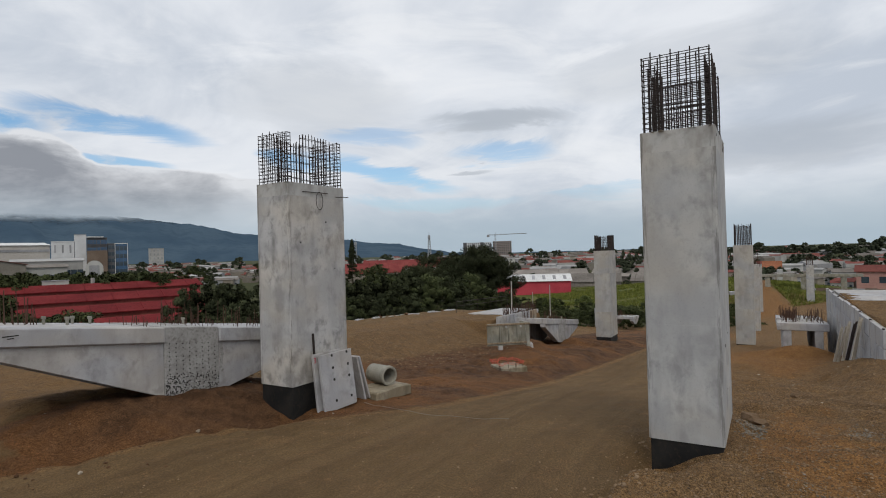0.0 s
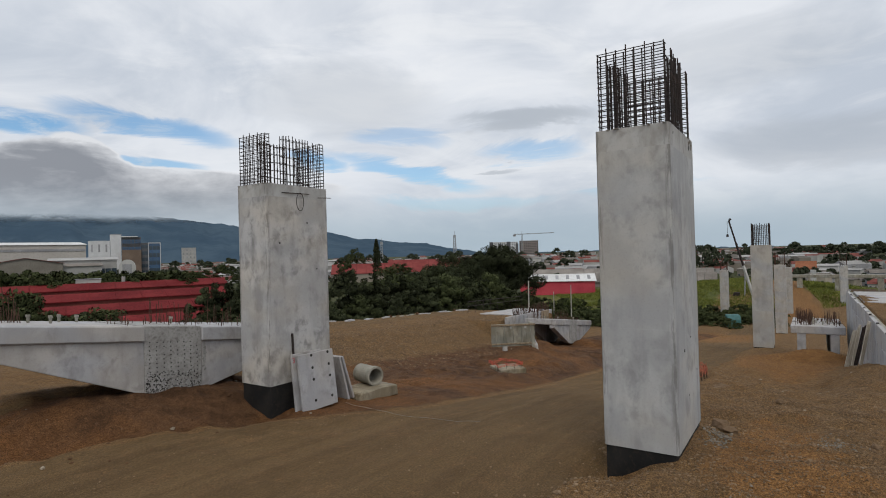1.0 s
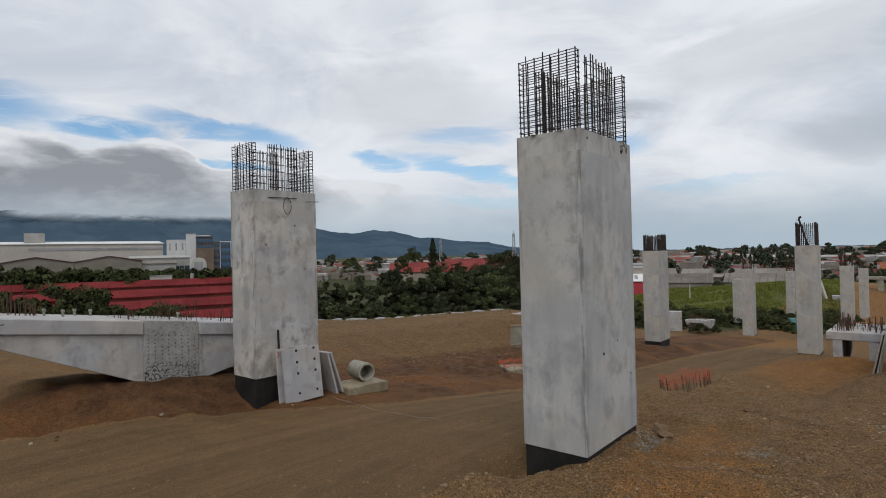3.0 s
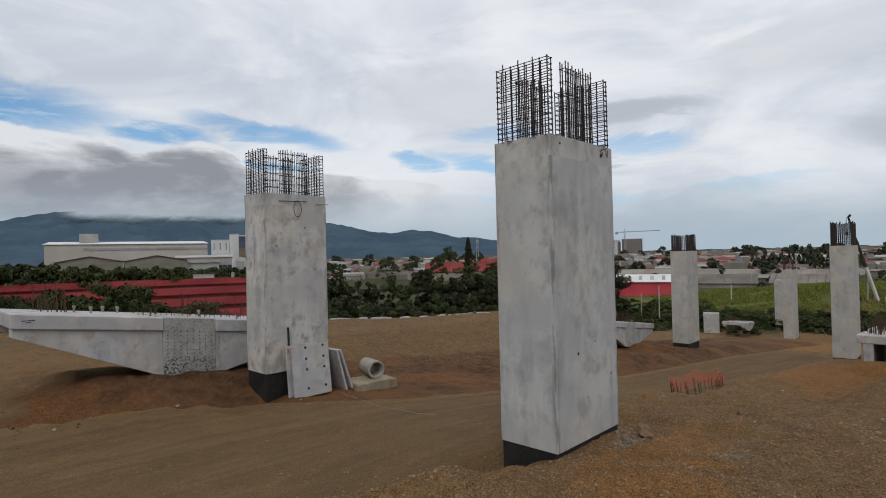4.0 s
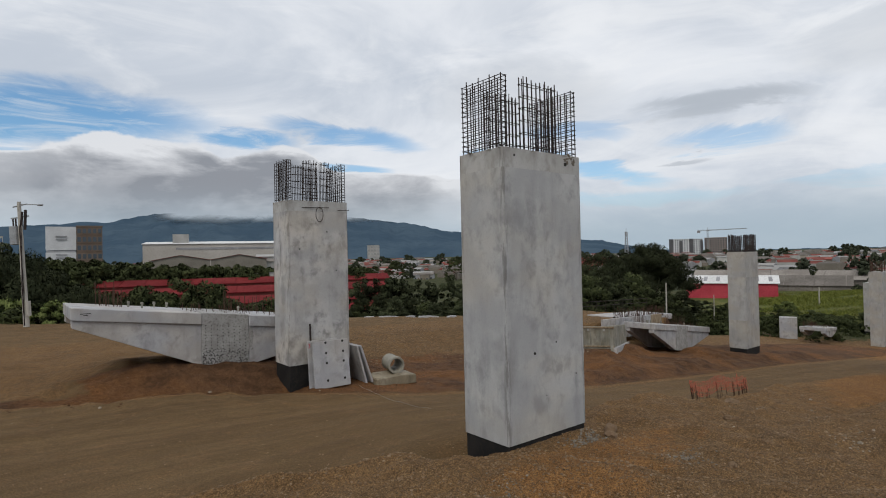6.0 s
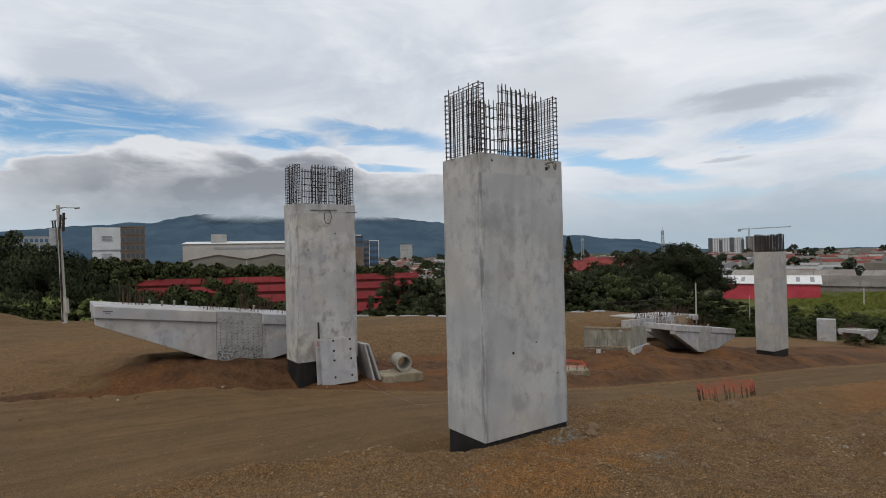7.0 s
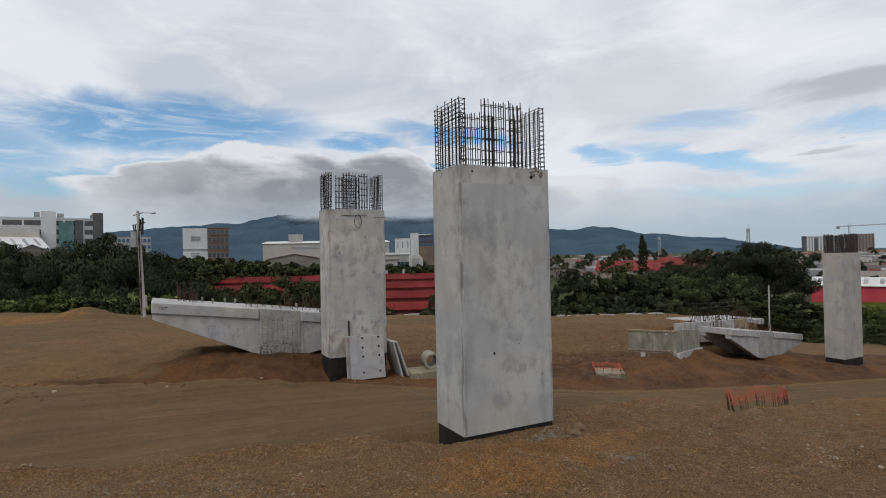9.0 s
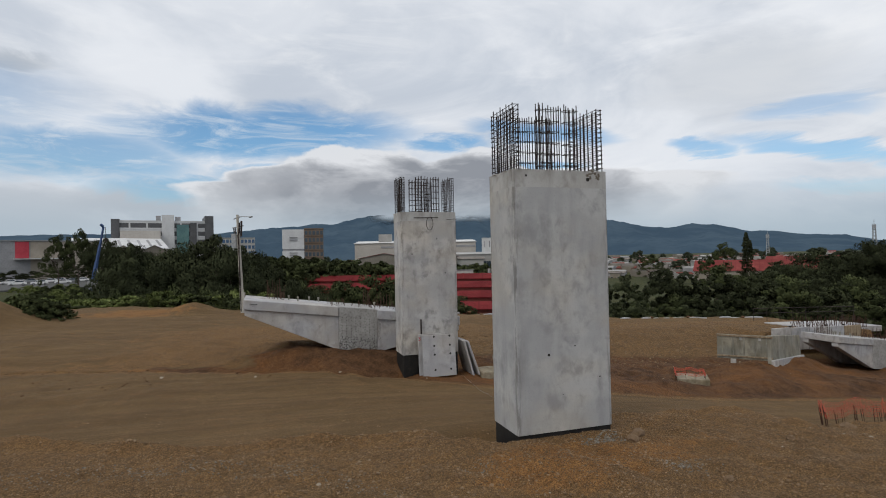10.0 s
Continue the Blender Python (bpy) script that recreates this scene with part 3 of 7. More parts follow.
def height(s, p):
    """The ground's height at places along and across the bridge's axis."""
    s, p = np.asarray(s, float), np.asarray(p, float)
    left = np.interp(s, [-80, 2, 8, 13, 18, 28.4, 40, 53, 75, 96, 130, 200], [-0.1, -0.3, -0.55, -0.93, -1.42, -2.66, -3.8, -4.85, -7.2, -9.6, -10.6, -10.6])
    berm = np.interp(s, [-80, 9, 12, 15, 21, 27, 39, 53, 75, 96, 130, 200], [0.0, -0.12, -0.1, -0.2, -0.66, -1.72, -2.85, -4.4, -6.8, -8.9, -10.4, -10.6])
    near_road = road_side(s)
    step = np.interp(s, [14, 24], [0.18, 0.38]) * smooth(p, near_road - np.interp(s, [14, 22], [0.14, 0.7]), near_road + np.interp(s, [14, 22], [0.14, 0.5])) * (1 - smooth(p, 9, 12))
    z = berm + (left - berm) * smooth(p, 1.0, 13.0) - step
    # heaped red soil along the second row of piers
    heap = smooth(p, 10.4, 11.6) * (1 - smooth(p, 15.0, 19.0)) * smooth(s, 18, 24) * (1 - smooth(s, 62, 80))
    z = z + heap * (0.18 + 0.28 * wave(s, p, 11, 6)) * (1 - np.exp(-(((s - 28.2) / 1.8) ** 2 + ((p - 12.4) / 1.6) ** 2)))
    scar = smooth(p, far_lip(s) - 0.2, far_lip(s) + 0.5) * (1 - smooth(p, 14.5, 17)) * (1 - smooth(s, 10, 13)) * smooth(s, -6, 2)
    z = z - 0.16 * scar
    # fill on the left, its edge, and the valley beyond
    fill = -0.12 - 0.044 * (s - 5)
    fill = np.where(s < -5, 0.32 + 0.0 * s, fill)
    f = smooth(p, np.interp(s, [4, 14, 24], [15.0, 17.0, 17.6]), np.interp(s, [4, 14, 24], [22.0, 25.0, 24.5])) * (1 - smooth(s, 54, 60))
    f = np.maximum(f, smooth(p, 20.05, 20.25) * smooth(s, 40.5, 42.3) * (1 - smooth(s, 53.4, 54.4)))
    z = z + (np.maximum(fill, z) - z) * f
    # soil heaped against the near cap beam
    bank_top = np.interp(s, [3, 6.0, 7.6, 9.5, 10.5, 11.8, 13, 15, 17], [-0.5, -0.12, 0.12, 0.0, -0.07, -0.18, -0.28, -0.75, -1.25])
    bank_in = smooth(p, np.interp(s, [6, 9.5], [14.6, 13.0]), np.interp(s, [6, 9.5], [17.2, 15.8])) * (1 - smooth(p, 18.5, 22.0)) * smooth(s, 2.5, 5.5) * (1 - smooth(s, 15, 17.5))
    z = z + (np.maximum(bank_top + 0.05 * wave(s, p, 61, 1.3), z) - z) * bank_in
    # wall-held fill on the right
    rf = (1 - smooth(p, -4.0, -3.8)) * (1 - smooth(s, 48.0, 48.4))
    top = 0.62 + 0 * s
    z = z + (np.maximum(top, z) - z) * rf * smooth(s, 25.8, 26.6)
    bank = np.interp(s, [18, 22, 26, 29, 33, 37, 42], [0, 0.3, 1.15, 0.85, 0.55, 0.25, 0])
    z = z + bank * (1 - smooth(p, -3.4, -1.4)) * (1 - rf)
    # spoil heaps at the fill's far edge
    z = z + 0.85 * np.exp(-(((s - 0.8) / 1.8) ** 2 + ((p - 39.6) / 1.6) ** 2))
    z = z + 2.0 * np.exp(-(((s + 12.0) / 3.0) ** 2 + ((p - 33.6) / 2.4) ** 2))
    z = z + 0.12 * smooth(s, -9, -3) * (1 - smooth(s, 4, 9)) * np.exp(-((p - 40.5 + 0.4 * s) / 2.5) ** 2)
    # soil banked against the formwork and the wing wall
    off = (p - 14.6 - 0.45 * (s - 36)) / 1.9
    z = z + 0.78 * np.exp(-off ** 2) * smooth(s, 30.5, 34.5) * (1 - smooth(s, 41.5, 45)) + 0.5 * np.exp(-(((s - 39.9) / 1.1) ** 2 + ((p + 1.8) / 1.8) ** 2))
    z = z + 0.35 * np.exp(-(((s - 42.6) / 2.4) ** 2 + ((p + 1.9) / 2.2) ** 2)) + 0.24 * np.exp(-(((s - 40.6) / 1.0) ** 2 + ((p + 0.6) / 2.4) ** 2))
    # dip fitted to the camera's view, to bare the mesh fence's foot
    z = z - 0.46 * np.exp(-(((s - 23.6) / 1.9) ** 2 + ((p - 2.3) / 1.0) ** 2))
    # small unevenness
    dug = smooth(p, 11.5, 13.0) * (1 - smooth(p, 17, 20)) * smooth(s, 2, 6) * (1 - smooth(s, 80, 95))
    z = z + dug * (0.06 * wave(s, p, 71, 1.6) + 0.045 * wave(s, p, 72, 0.8))
    on_road = smooth(p, near_road, near_road + 1) * (1 - smooth(p, 9, 11))
    z = z + (0.055 - 0.04 * on_road) * wave(s, p, 3, 3.2) + 0.03 * wave(s, p, 4, 1.1) * (1 - 0.7 * on_road)
    z = z - 0.035 * on_road * (np.exp(-((p - 5.2) / 0.35) ** 2) + np.exp(-((p - 7.4) / 0.35) ** 2))
    ridge = np.exp(-((p - near_road + 0.30) / 0.24) ** 2) * (1 - smooth(s, 30, 40)) * smooth(s, -8, 0)
    z = z + 0.13 * ridge * (1 + 0.7 * wave(s, p, 9, 1.7)) * (1 - np.exp(-((s - 11.9) / 1.5) ** 2))
    cut = far_lip(s) + 0.12 * wave(s, 0 * s, 21, 3)
    open_cut = smooth(s, -6, -2) * (1 - smooth(s, 11, 13))
    z = z - 0.10 * smooth(p, cut - 0.07, cut + 0.07) * (1 - smooth(p, cut + 0.8, cut + 3.0)) * open_cut
    z = z - 0.30 * np.exp(-((p - cut - 0.22) / 0.15) ** 2) * open_cut * (0.75 + 0.4 * wave(s, p, 23, 2.0))
    # low gravel heaps before the road, and the road's broken edge
    near = (1 - smooth(p, near_road - 1.0, near_road - 0.3)) * (1 - smooth(s, 30, 36)) * (1 - np.exp(-(((s - 12.9) / 2.2) ** 2 + ((p - 2.2) / 2.2) ** 2)))
    z = z + near * (0.20 * np.maximum(0, wave(s, p, 51, 3.4)) + 0.05 * wave(s, p, 52, 0.9))
    z = z - 0.10 * np.exp(-((p - near_road - 0.06 - 0.1 * wave(s, p, 53, 1.3)) / 0.13) ** 2) * smooth(s, -9, -5) * (1 - smooth(s, 10, 14))
    # pit round the first pier's footing
    z = z - 0.5 * np.exp(-(((s - 11.8) / 0.85) ** 2 + ((p - 2.1) / 0.62) ** 2)) - 0.16 * np.exp(-(((s - 11.9) / 0.4) ** 2 + ((p - 1.6) / 0.8) ** 2))
    z = z - 0.14 * np.exp(-(((s - 11.6) / 1.0) ** 2 + ((p - 13.4) / 1.0) ** 2))
    # dip at the mesh fence, also fitted to the camera's view
    z = z - 0.22 * np.exp(-(((s - 26.6) / 1.6) ** 2 + ((p - 3.3) / 1.6) ** 2))
    # off the site: valley, plain and rise to the horizon
    x, y = s * AX - p * AY, s * AY + p * AX
    far = np.hypot(x, y)
    plain = np.interp(far, [0, 90, 210, 350, 800, 1500, 6000], [-10.6, -10.6, -10.4, -7.5, -2.5, -1.0, 0.0])
    west = smooth(-x, 60, 95) * (1 - smooth(y, 60, 110))
    plain = plain + west * (-1.45 - plain) * 0.97
    out = smooth(p, edge_of_fill(s) + 0.2, edge_of_fill(s) + np.interp(s, [0, 30], [12.0, 7.0]))
    out = np.maximum(out, smooth(s, 95, 150))
    out = np.maximum(out, smooth(-s, 60, 120))
    out = np.maximum(out, smooth(-p, 60, 120))
    z = z + (plain - z) * out
    z = z + 4.6 * np.exp(-(((x - 84) / 30) ** 2) - ((y - 165) / 36) ** 2)
    return z


def steps(lo, hi, fine, far):
    """Grid lines, close together from lo to hi, and ever wider out to far."""
    mid = np.arange(lo, hi, fine)
    grow = fine * np.cumsum(1.16 ** np.arange(1, 80))
    grow = grow[grow < far]
    return np.concatenate([(lo - grow)[::-1], mid, hi + grow])


def build_ground():
    ss, pp = steps(-9, 50, 0.13, 6500), steps(-9, 30, 0.13, 6500)
    S, P = np.meshgrid(ss, pp, indexing="ij")
    Z = height(S, P)
    n, m = S.shape
    verts = np.stack([S.ravel(), P.ravel(), Z.ravel()], 1)
    i = np.arange(n * m).reshape(n, m)
    quads = np.stack([i[:-1, :-1], i[1:, :-1], i[1:, 1:], i[:-1, 1:]], -1).reshape(-1, 4)
    me = bpy.data.meshes.new("ground")
    me.from_pydata(verts.tolist(), [], quads.tolist())
    me.polygons.foreach_set("use_smooth", [True] * len(quads))
    me.materials.append(EARTH)
    s, p = S.ravel(), P.ravel()
    near_road = road_side(s)
    lip = far_lip(s)
    on_road = smooth(p, near_road - 0.5, near_road + 0.6) * (1 - smooth(p, lip - 0.9, lip))
    red = smooth(p, lip - 0.3, lip + 0.4) * (1 - smooth(p, np.interp(s, [8, 16, 24], [16.5, 17.5, 18.5]), np.interp(s, [8, 16, 24], [18.5, 20, 20.5]))) * smooth(s, -1, 4.5) * (1 - smooth(s, 85, 100))
    red = red * (1 - 0.9 * smooth(p, far_lip(s) + 0.9, far_lip(s) + 1.9) * (1 - smooth(s, 4.5, 7.0)))
    gravel = np.maximum((1 - on_road) * (1 - red) * (1 - 0.55 * smooth(p, 26, 29)), 0.35 * on_road)
    gravel = gravel * (1 - 0.75 * smooth(-s, -6, 4) * smooth(p, 14, 20))
    ochre = 0.75 * np.exp(-(((s - 12.2) / 2.4) ** 2 + ((p + 1.0) / 1.8) ** 2)) + 0.4 * np.exp(-(((s - 30) / 5) ** 2 + ((p + 0.6) / 1.6) ** 2)) + 1.2 * np.exp(-(((s - 38) / 6) ** 2 + ((p + 0.2) / 2.8) ** 2)) + 0.28 * np.exp(-(((s - 1) / 9) ** 2 + ((p - 27) / 9) ** 2)) + 0.5 * np.exp(-(((s - 16) / 3) ** 2 + ((p + 0.5) / 1.2) ** 2))
    ochre = ochre + 0.9 * np.exp(-((p - lip - 0.5) / 0.5) ** 2) * smooth(s, -2, 3) * (1 - smooth(s, 10, 12)) + 0.9 * np.exp(-(((s - 39.4) / 2.2) ** 2 + ((p + 1.8) / 2.2) ** 2)) + 0.10 * np.exp(-((p - road_side(s) + 0.25) / 0.4) ** 2) * (1 - smooth(s, 14, 20)) + 0.9 * np.exp(-(((s + 4) / 5) ** 2 + ((p - 39) / 3) ** 2)) + 0.8 * smooth(s, 62, 75) * np.exp(-((p - 10) / 10) ** 2) * (1 - smooth(s, 90, 105))
    grass = np.maximum(smooth(p, edge_of_fill(s) + 0.5, edge_of_fill(s) + 2.5), smooth(s, 96, 106) * smooth(p, 15, 19))
    grass = np.maximum(grass, np.maximum(smooth(-s, 25, 40), smooth(-p, 45, 60)))
    grass = np.maximum(grass, smooth(s, 100, 120) * smooth(-p, 14, 20))
    grass = np.maximum(grass, smooth(s, 150, 175))
    stony = smooth(p, 18, 19.5) * (1 - smooth(p, 24, 27)) * smooth(s, 12, 18) * (1 - smooth(s, 50, 56)) + 0.75 * (1 - smooth(p, near_road - 1.2, near_road - 0.2)) * (1 - smooth(s, 24, 30)) + 0.6 * (1 - smooth(p, -3.5, -1.5)) * smooth(s, 14, 20)
    x, y = s * AX - p * AY, s * AY + p * AX
    track = smooth(s, 112, 124) * (1 - smooth(s, 225, 245)) * (1 - smooth(np.abs(p - 1.5 + 2.2 * np.sin(s / 17)), 3.0, 5.0))
    grass, ochre = grass * (1 - track), np.maximum(ochre, 0.7 * track)
    meadow = 1 - smooth(((x - 66) / 52) ** 2 + ((y - 164) / 48) ** 2, 0.8, 1.1)
    for name, values in (("red", red), ("meadow", meadow), ("gravel", gravel), ("ochre", ochre), ("grass", grass), ("stony", stony)):
        me.attributes.new(name, "FLOAT", "POINT").data.foreach_set("value", np.clip(values, 0, 1).astype(np.float32))
    ob = new("ground", me)
    ob.matrix_world = at(0, 0, 0)
    tagged(ob, "brown compacted dirt and gravel building site, grass beyond", "ground", kind="structure")


build_ground()


# ---- bridge piers ----
def cage_bars(bm, x0, x1, y0, y1, nx, ny, tall, rng, ties=0.125, r=0.017):
    """A cage of upright bars round a rectangle, with hoops at even steps."""
    spots = [(x0 + (x1 - x0) * i / max(nx - 1, 1), y) for i in range(nx) for y in ((y0, y1) if ny > 1 else (y0,))]
    spots += [(x, y0 + (y1 - y0) * j / (ny - 1)) for j in range(1, ny - 1) for x in (x0, x1)]
    for x, y in spots:
        lean = rng.uniform(-0.012, 0.012), rng.uniform(-0.012, 0.012)
        h = tall + rng.choice((0, 0, 0.04, -0.05, 0.09, -0.1))
        rod(bm, (x, y, -0.05), (x + lean[0], y + lean[1], h), r, sides=5)
    if ties:
        n = int((tall - 0.08) / ties)
        for k in range(1, n + 1):
            z = k * ties + rng.uniform(-0.012, 0.012)
            for a, b in (((x0, y0), (x1, y0)), ((x1, y0), (x1, y1)), ((x1, y1), (x0, y1)), ((x0, y1), (x0, y0))):
                rod(bm, (*a, z + rng.uniform(-0.01, 0.01)), (*b, z + rng.uniform(-0.01, 0.01)), 0.009, sides=4)
    return bm


PW, PD = 1.45, 2.66  # a pier's width across and length along the axis


def pier(name, s, p, z0, z1, label, joints, cages="full", tall=1.62, steel=None, foot=0.6, group="bridge piers", mix=None):
    """A rectangular pier, cast in lifts, on a tarred footing, with starter bars on top."""
    rng, mix = random.Random(int(s * 7 + p * 13 + 99)), mix or CONCRETE
    ob = thing(name, at(s, p, z0), label, "bridge pier", group)
    h = z1 - z0
    levels = [0.0, *[j for j in joints if j < h - 0.2], h]
    for a, b in zip(levels, levels[1:]):
        bm = bmesh.new()
        block(bm, 0, 0, a, PD, PW, b - 0.0012)
        upright = [ed for ed in bm.edges if abs(ed.verts[0].co.z - ed.verts[1].co.z) > 0.05]
        bmesh.ops.bevel(bm, geom=upright, offset=0.03, segments=1, affect="EDGES")
        part("shaft_lift", bm, TOP_CONCRETE if b == h and b - a < 0.6 else mix, ob)
    core = bmesh.new()
    block(core, 0.012, 0.012, 0.02, PD - 0.012, PW - 0.012, h - 0.02)
    part("shaft_core", core, mix, ob)
    bm = block(bmesh.new(), 0.03, 0.03, -foot - 0.6, PD - 0.03, PW - 0.03, 0.0, 0.01)
    part("footing", bm, TAR, ob, "black tar-coated footing")
    steel = steel or DARK_STEEL
    m = pose(0, 0, h)
    if cages == "full":
        e, deep = 0.07, 0.15
        bars = [mesh_of("vertical_bar", rod(bmesh.new(), (0, 0, -0.05), (0.006 * i - 0.012, 0.008 - 0.005 * i, tall + up), 0.0135, sides=6), steel) for i, up in enumerate((0.0, 0.012, -0.02, 0.06, 0.085))]

        def stand(x, y, some):
            part("vertical_bar", rng.choice(some), None, ob, "", pose(x + rng.uniform(-0.012, 0.012), y + rng.uniform(-0.012, 0.012), h, 0, 0, rng.uniform(0, 360)))

        def hoop(w, d, r):
            bm = bmesh.new()
            for a, b in (((-0.02, 0), (w + 0.02, 0)), ((w, -0.02), (w, d + 0.02)), ((w + 0.02, d), (-0.02, d)), ((0, d + 0.02), (0, -0.02))):
                rod(bm, (*a, 0), (*b, 0.004), r, sides=4)
            return mesh_of("hoop", bm, steel)

        # a tall ladder-like cage across each end
        ring = hoop(deep, PW - 2 * e, 0.0095)
        for x0 in (e, PD - e - deep):
            for j in range(8):
                y = e + (PW - 2 * e) * j / 7
                stand(x0, y, bars[3:] if j in (2, 4, 6) else bars[:2])
                stand(x0 + deep, y if j in (0, 7) else y + 0.07, bars[:3])
            for j in range(1, 15):
                part("hoop", ring, None, ob, "", pose(x0, e, h + tall * j / 14 - 0.02 + (rng.uniform(-0.012, 0.012) if j < 14 else 0), rng.uniform(-0.6, 0.6), rng.uniform(-1.5, 1.5)))
        # looser cages along the long sides
        for y0 in (e, PW - e - 0.14):
            for x0, w, n in ((0.77, 0.58, 5), (1.50, 0.38, 4)):
                for i in range(n):
                    for y in (y0, y0 + 0.14):
                        stand(x0 + w * i / (n - 1), y, bars[1:4])
                small = hoop(w, 0.14, 0.009)
                for j in range(6):
                    part("hoop", small, None, ob, "", pose(x0, y0, h + 0.12 + 0.28 * j + rng.uniform(-0.02, 0.02), rng.uniform(-1, 1), rng.uniform(-1, 1)))
    elif cages == "ring":
        bm = cage_bars(bmesh.new(), 0.12, PD - 0.12, 0.1, PW - 0.1, 19, 11, tall, rng, ties=0.16, r=0.025)
        part("rebar_cage", bm, steel, ob, "cage of rusty reinforcing bars", m, "stuff")
    elif cages == "tuft":
        bm = bmesh.new()
        for i in range(46):
            x, y = rng.uniform(0.15, PD - 0.15), rng.choice((0.12, PW - 0.12, rng.uniform(0.12, PW - 0.12)))
            rod(bm, (x, y, -0.05), (x + rng.uniform(-0.05, 0.05), y, tall * rng.uniform(0.6, 1)), 0.018, sides=4)
        part("starter_bars", bm, RUST, ob, "rusty starter bars", m, "stuff")
    return ob


first = pier("bridge_pier", 12.21, 0.82, 0.0, 6.49, "tall grey concrete pier with bare rebar cages beside the dirt road", (2.42, 4.98, 6.05))
second = pier("bridge_pier", 12.39, 13.0, -0.06, 6.48, "grey concrete pier with precast panels leaning on its foot", (2.5, 5.0, 6.12), foot=1.0, mix=PATCHY_CONCRETE)
pier("bridge_pier", 52.9, 12.95, -4.34, 3.95, "distant grey concrete pier with dense rebar crown in red soil", (2.4, 6.1), "ring", 1.45, foot=0.7, mix=FAR_CONCRETE)
pier("bridge_pier", 53.0, 1.0, -4.35, 4.1, "concrete pier with rebar crown standing at the dirt road", (3.0, 5.6), "ring", 1.75, foot=0.7, mix=FAR_CONCRETE)
pier("bridge_pier", 93.2, 1.0, -8.6, 1.2, "far concrete pier with short rusty starter bars", (3.0, 6.0), "tuft", 1.9, mix=FAR_CONCRETE)
pier("bridge_pier", 96.5, 13.6, -9.5, 0.7, "far concrete pier above an orange mesh at its foot", (3.0, 6.0), "tuft", 1.8, mix=FAR_CONCRETE)
pier("bridge_pier", 113.0, 18.4, -9.6, -1.7, "low far concrete pier without bars", (3.0,), "none", mix=FAR_CONCRETE)
pier("bridge_pier", 130.0, 12.4, -10.2, -0.9, "far slim concrete pier with rusty starter bars", (3.0, 6.0), "tuft", 1.9, mix=FAR_CONCRETE)
pier("bridge_pier", 133.0, 0.9, -10.0, -0.5, "far concrete pier behind the others", (3.0, 6.0), "tuft", 1.7, mix=FAR_CONCRETE)

# tie holes as shade-dark discs, form seams and the wire loop
for parent, spots in ((first, ((0.88, 1.9, 0.035), (1.62, 2.08, 0.02), (1.25, 0.9, 0.012), (0.36, 6.33, 0.028), (2.1, 6.27, 0.05), (2.32, 1.25, 0.02))), (second, ((0.5, 4.6, 0.03), (1.7, 5.3, 0.03), (2.1, 3.7, 0.025)))):
    for x, z, r in spots:
        bm = rod(bmesh.new(), (0, -0.006, 0), (0, 0.02, 0), r, sides=9)
        part("tie_hole", bm, MARK_AND_HOLE_SHADE, parent, "dark disc for a shaded form-tie hole", pose(x, 0, z))
rng = random.Random(6)
for k in range(16):
    x, z = 2.06 + 0.026 * k + rng.uniform(-0.03, 0.03), 6.40 - 0.10 * math.sin(k * 0.55) * rng.random() + rng.uniform(-0.07, 0.04)
    bm = lump(bmesh.new(), (x, 0.006, z), (rng.uniform(0.03, 0.07), 0.016, rng.uniform(0.025, 0.055)), rng, 0.35)
    part("spalled_patch", bm, CHIPPED, first, "dark chipped patch near the top edge")
for parent, top in ((first, 6.49), (second, 6.54)):
    for k in range(46):
        t = rng.random() * 2 * (PD + PW)
        x, y = (t, 0.03) if t < PD else (PD - 0.03, t - PD) if t < PD + PW else (t - PD - PW, PW - 0.03) if t < 2 * PD + PW else (0.03, t - 2 * PD - PW)
        bm = lump(bmesh.new(), (x, y, top - 0.006), (rng.uniform(0.03, 0.11), rng.uniform(0.025, 0.06), rng.uniform(0.008, 0.024)), rng, 0.3)
        part("rough_edge", bm, TOP_CONCRETE, parent)
bm = bmesh.new()
rod(bm, (0.62, -0.02, 6.27), (1.78, -0.05, 6.29), 0.014)
rod(bm, (2.2, -0.03, 6.2), (2.62, -0.25, 6.2), 0.014)
for i in range(18):
    a, b = 2 * math.pi * i / 18, 2 * math.pi * (i + 1) / 18
    rod(bm, (1.36 + 0.16 * math.cos(a), -0.06, 6.0 + 0.3 * math.sin(a)), (1.36 + 0.16 * math.cos(b), -0.06, 6.0 + 0.3 * math.sin(b)), 0.012, sides=4)
part("wire_loop", bm, DARK_STEEL, second, "dark bent wire loop and bar near the top")


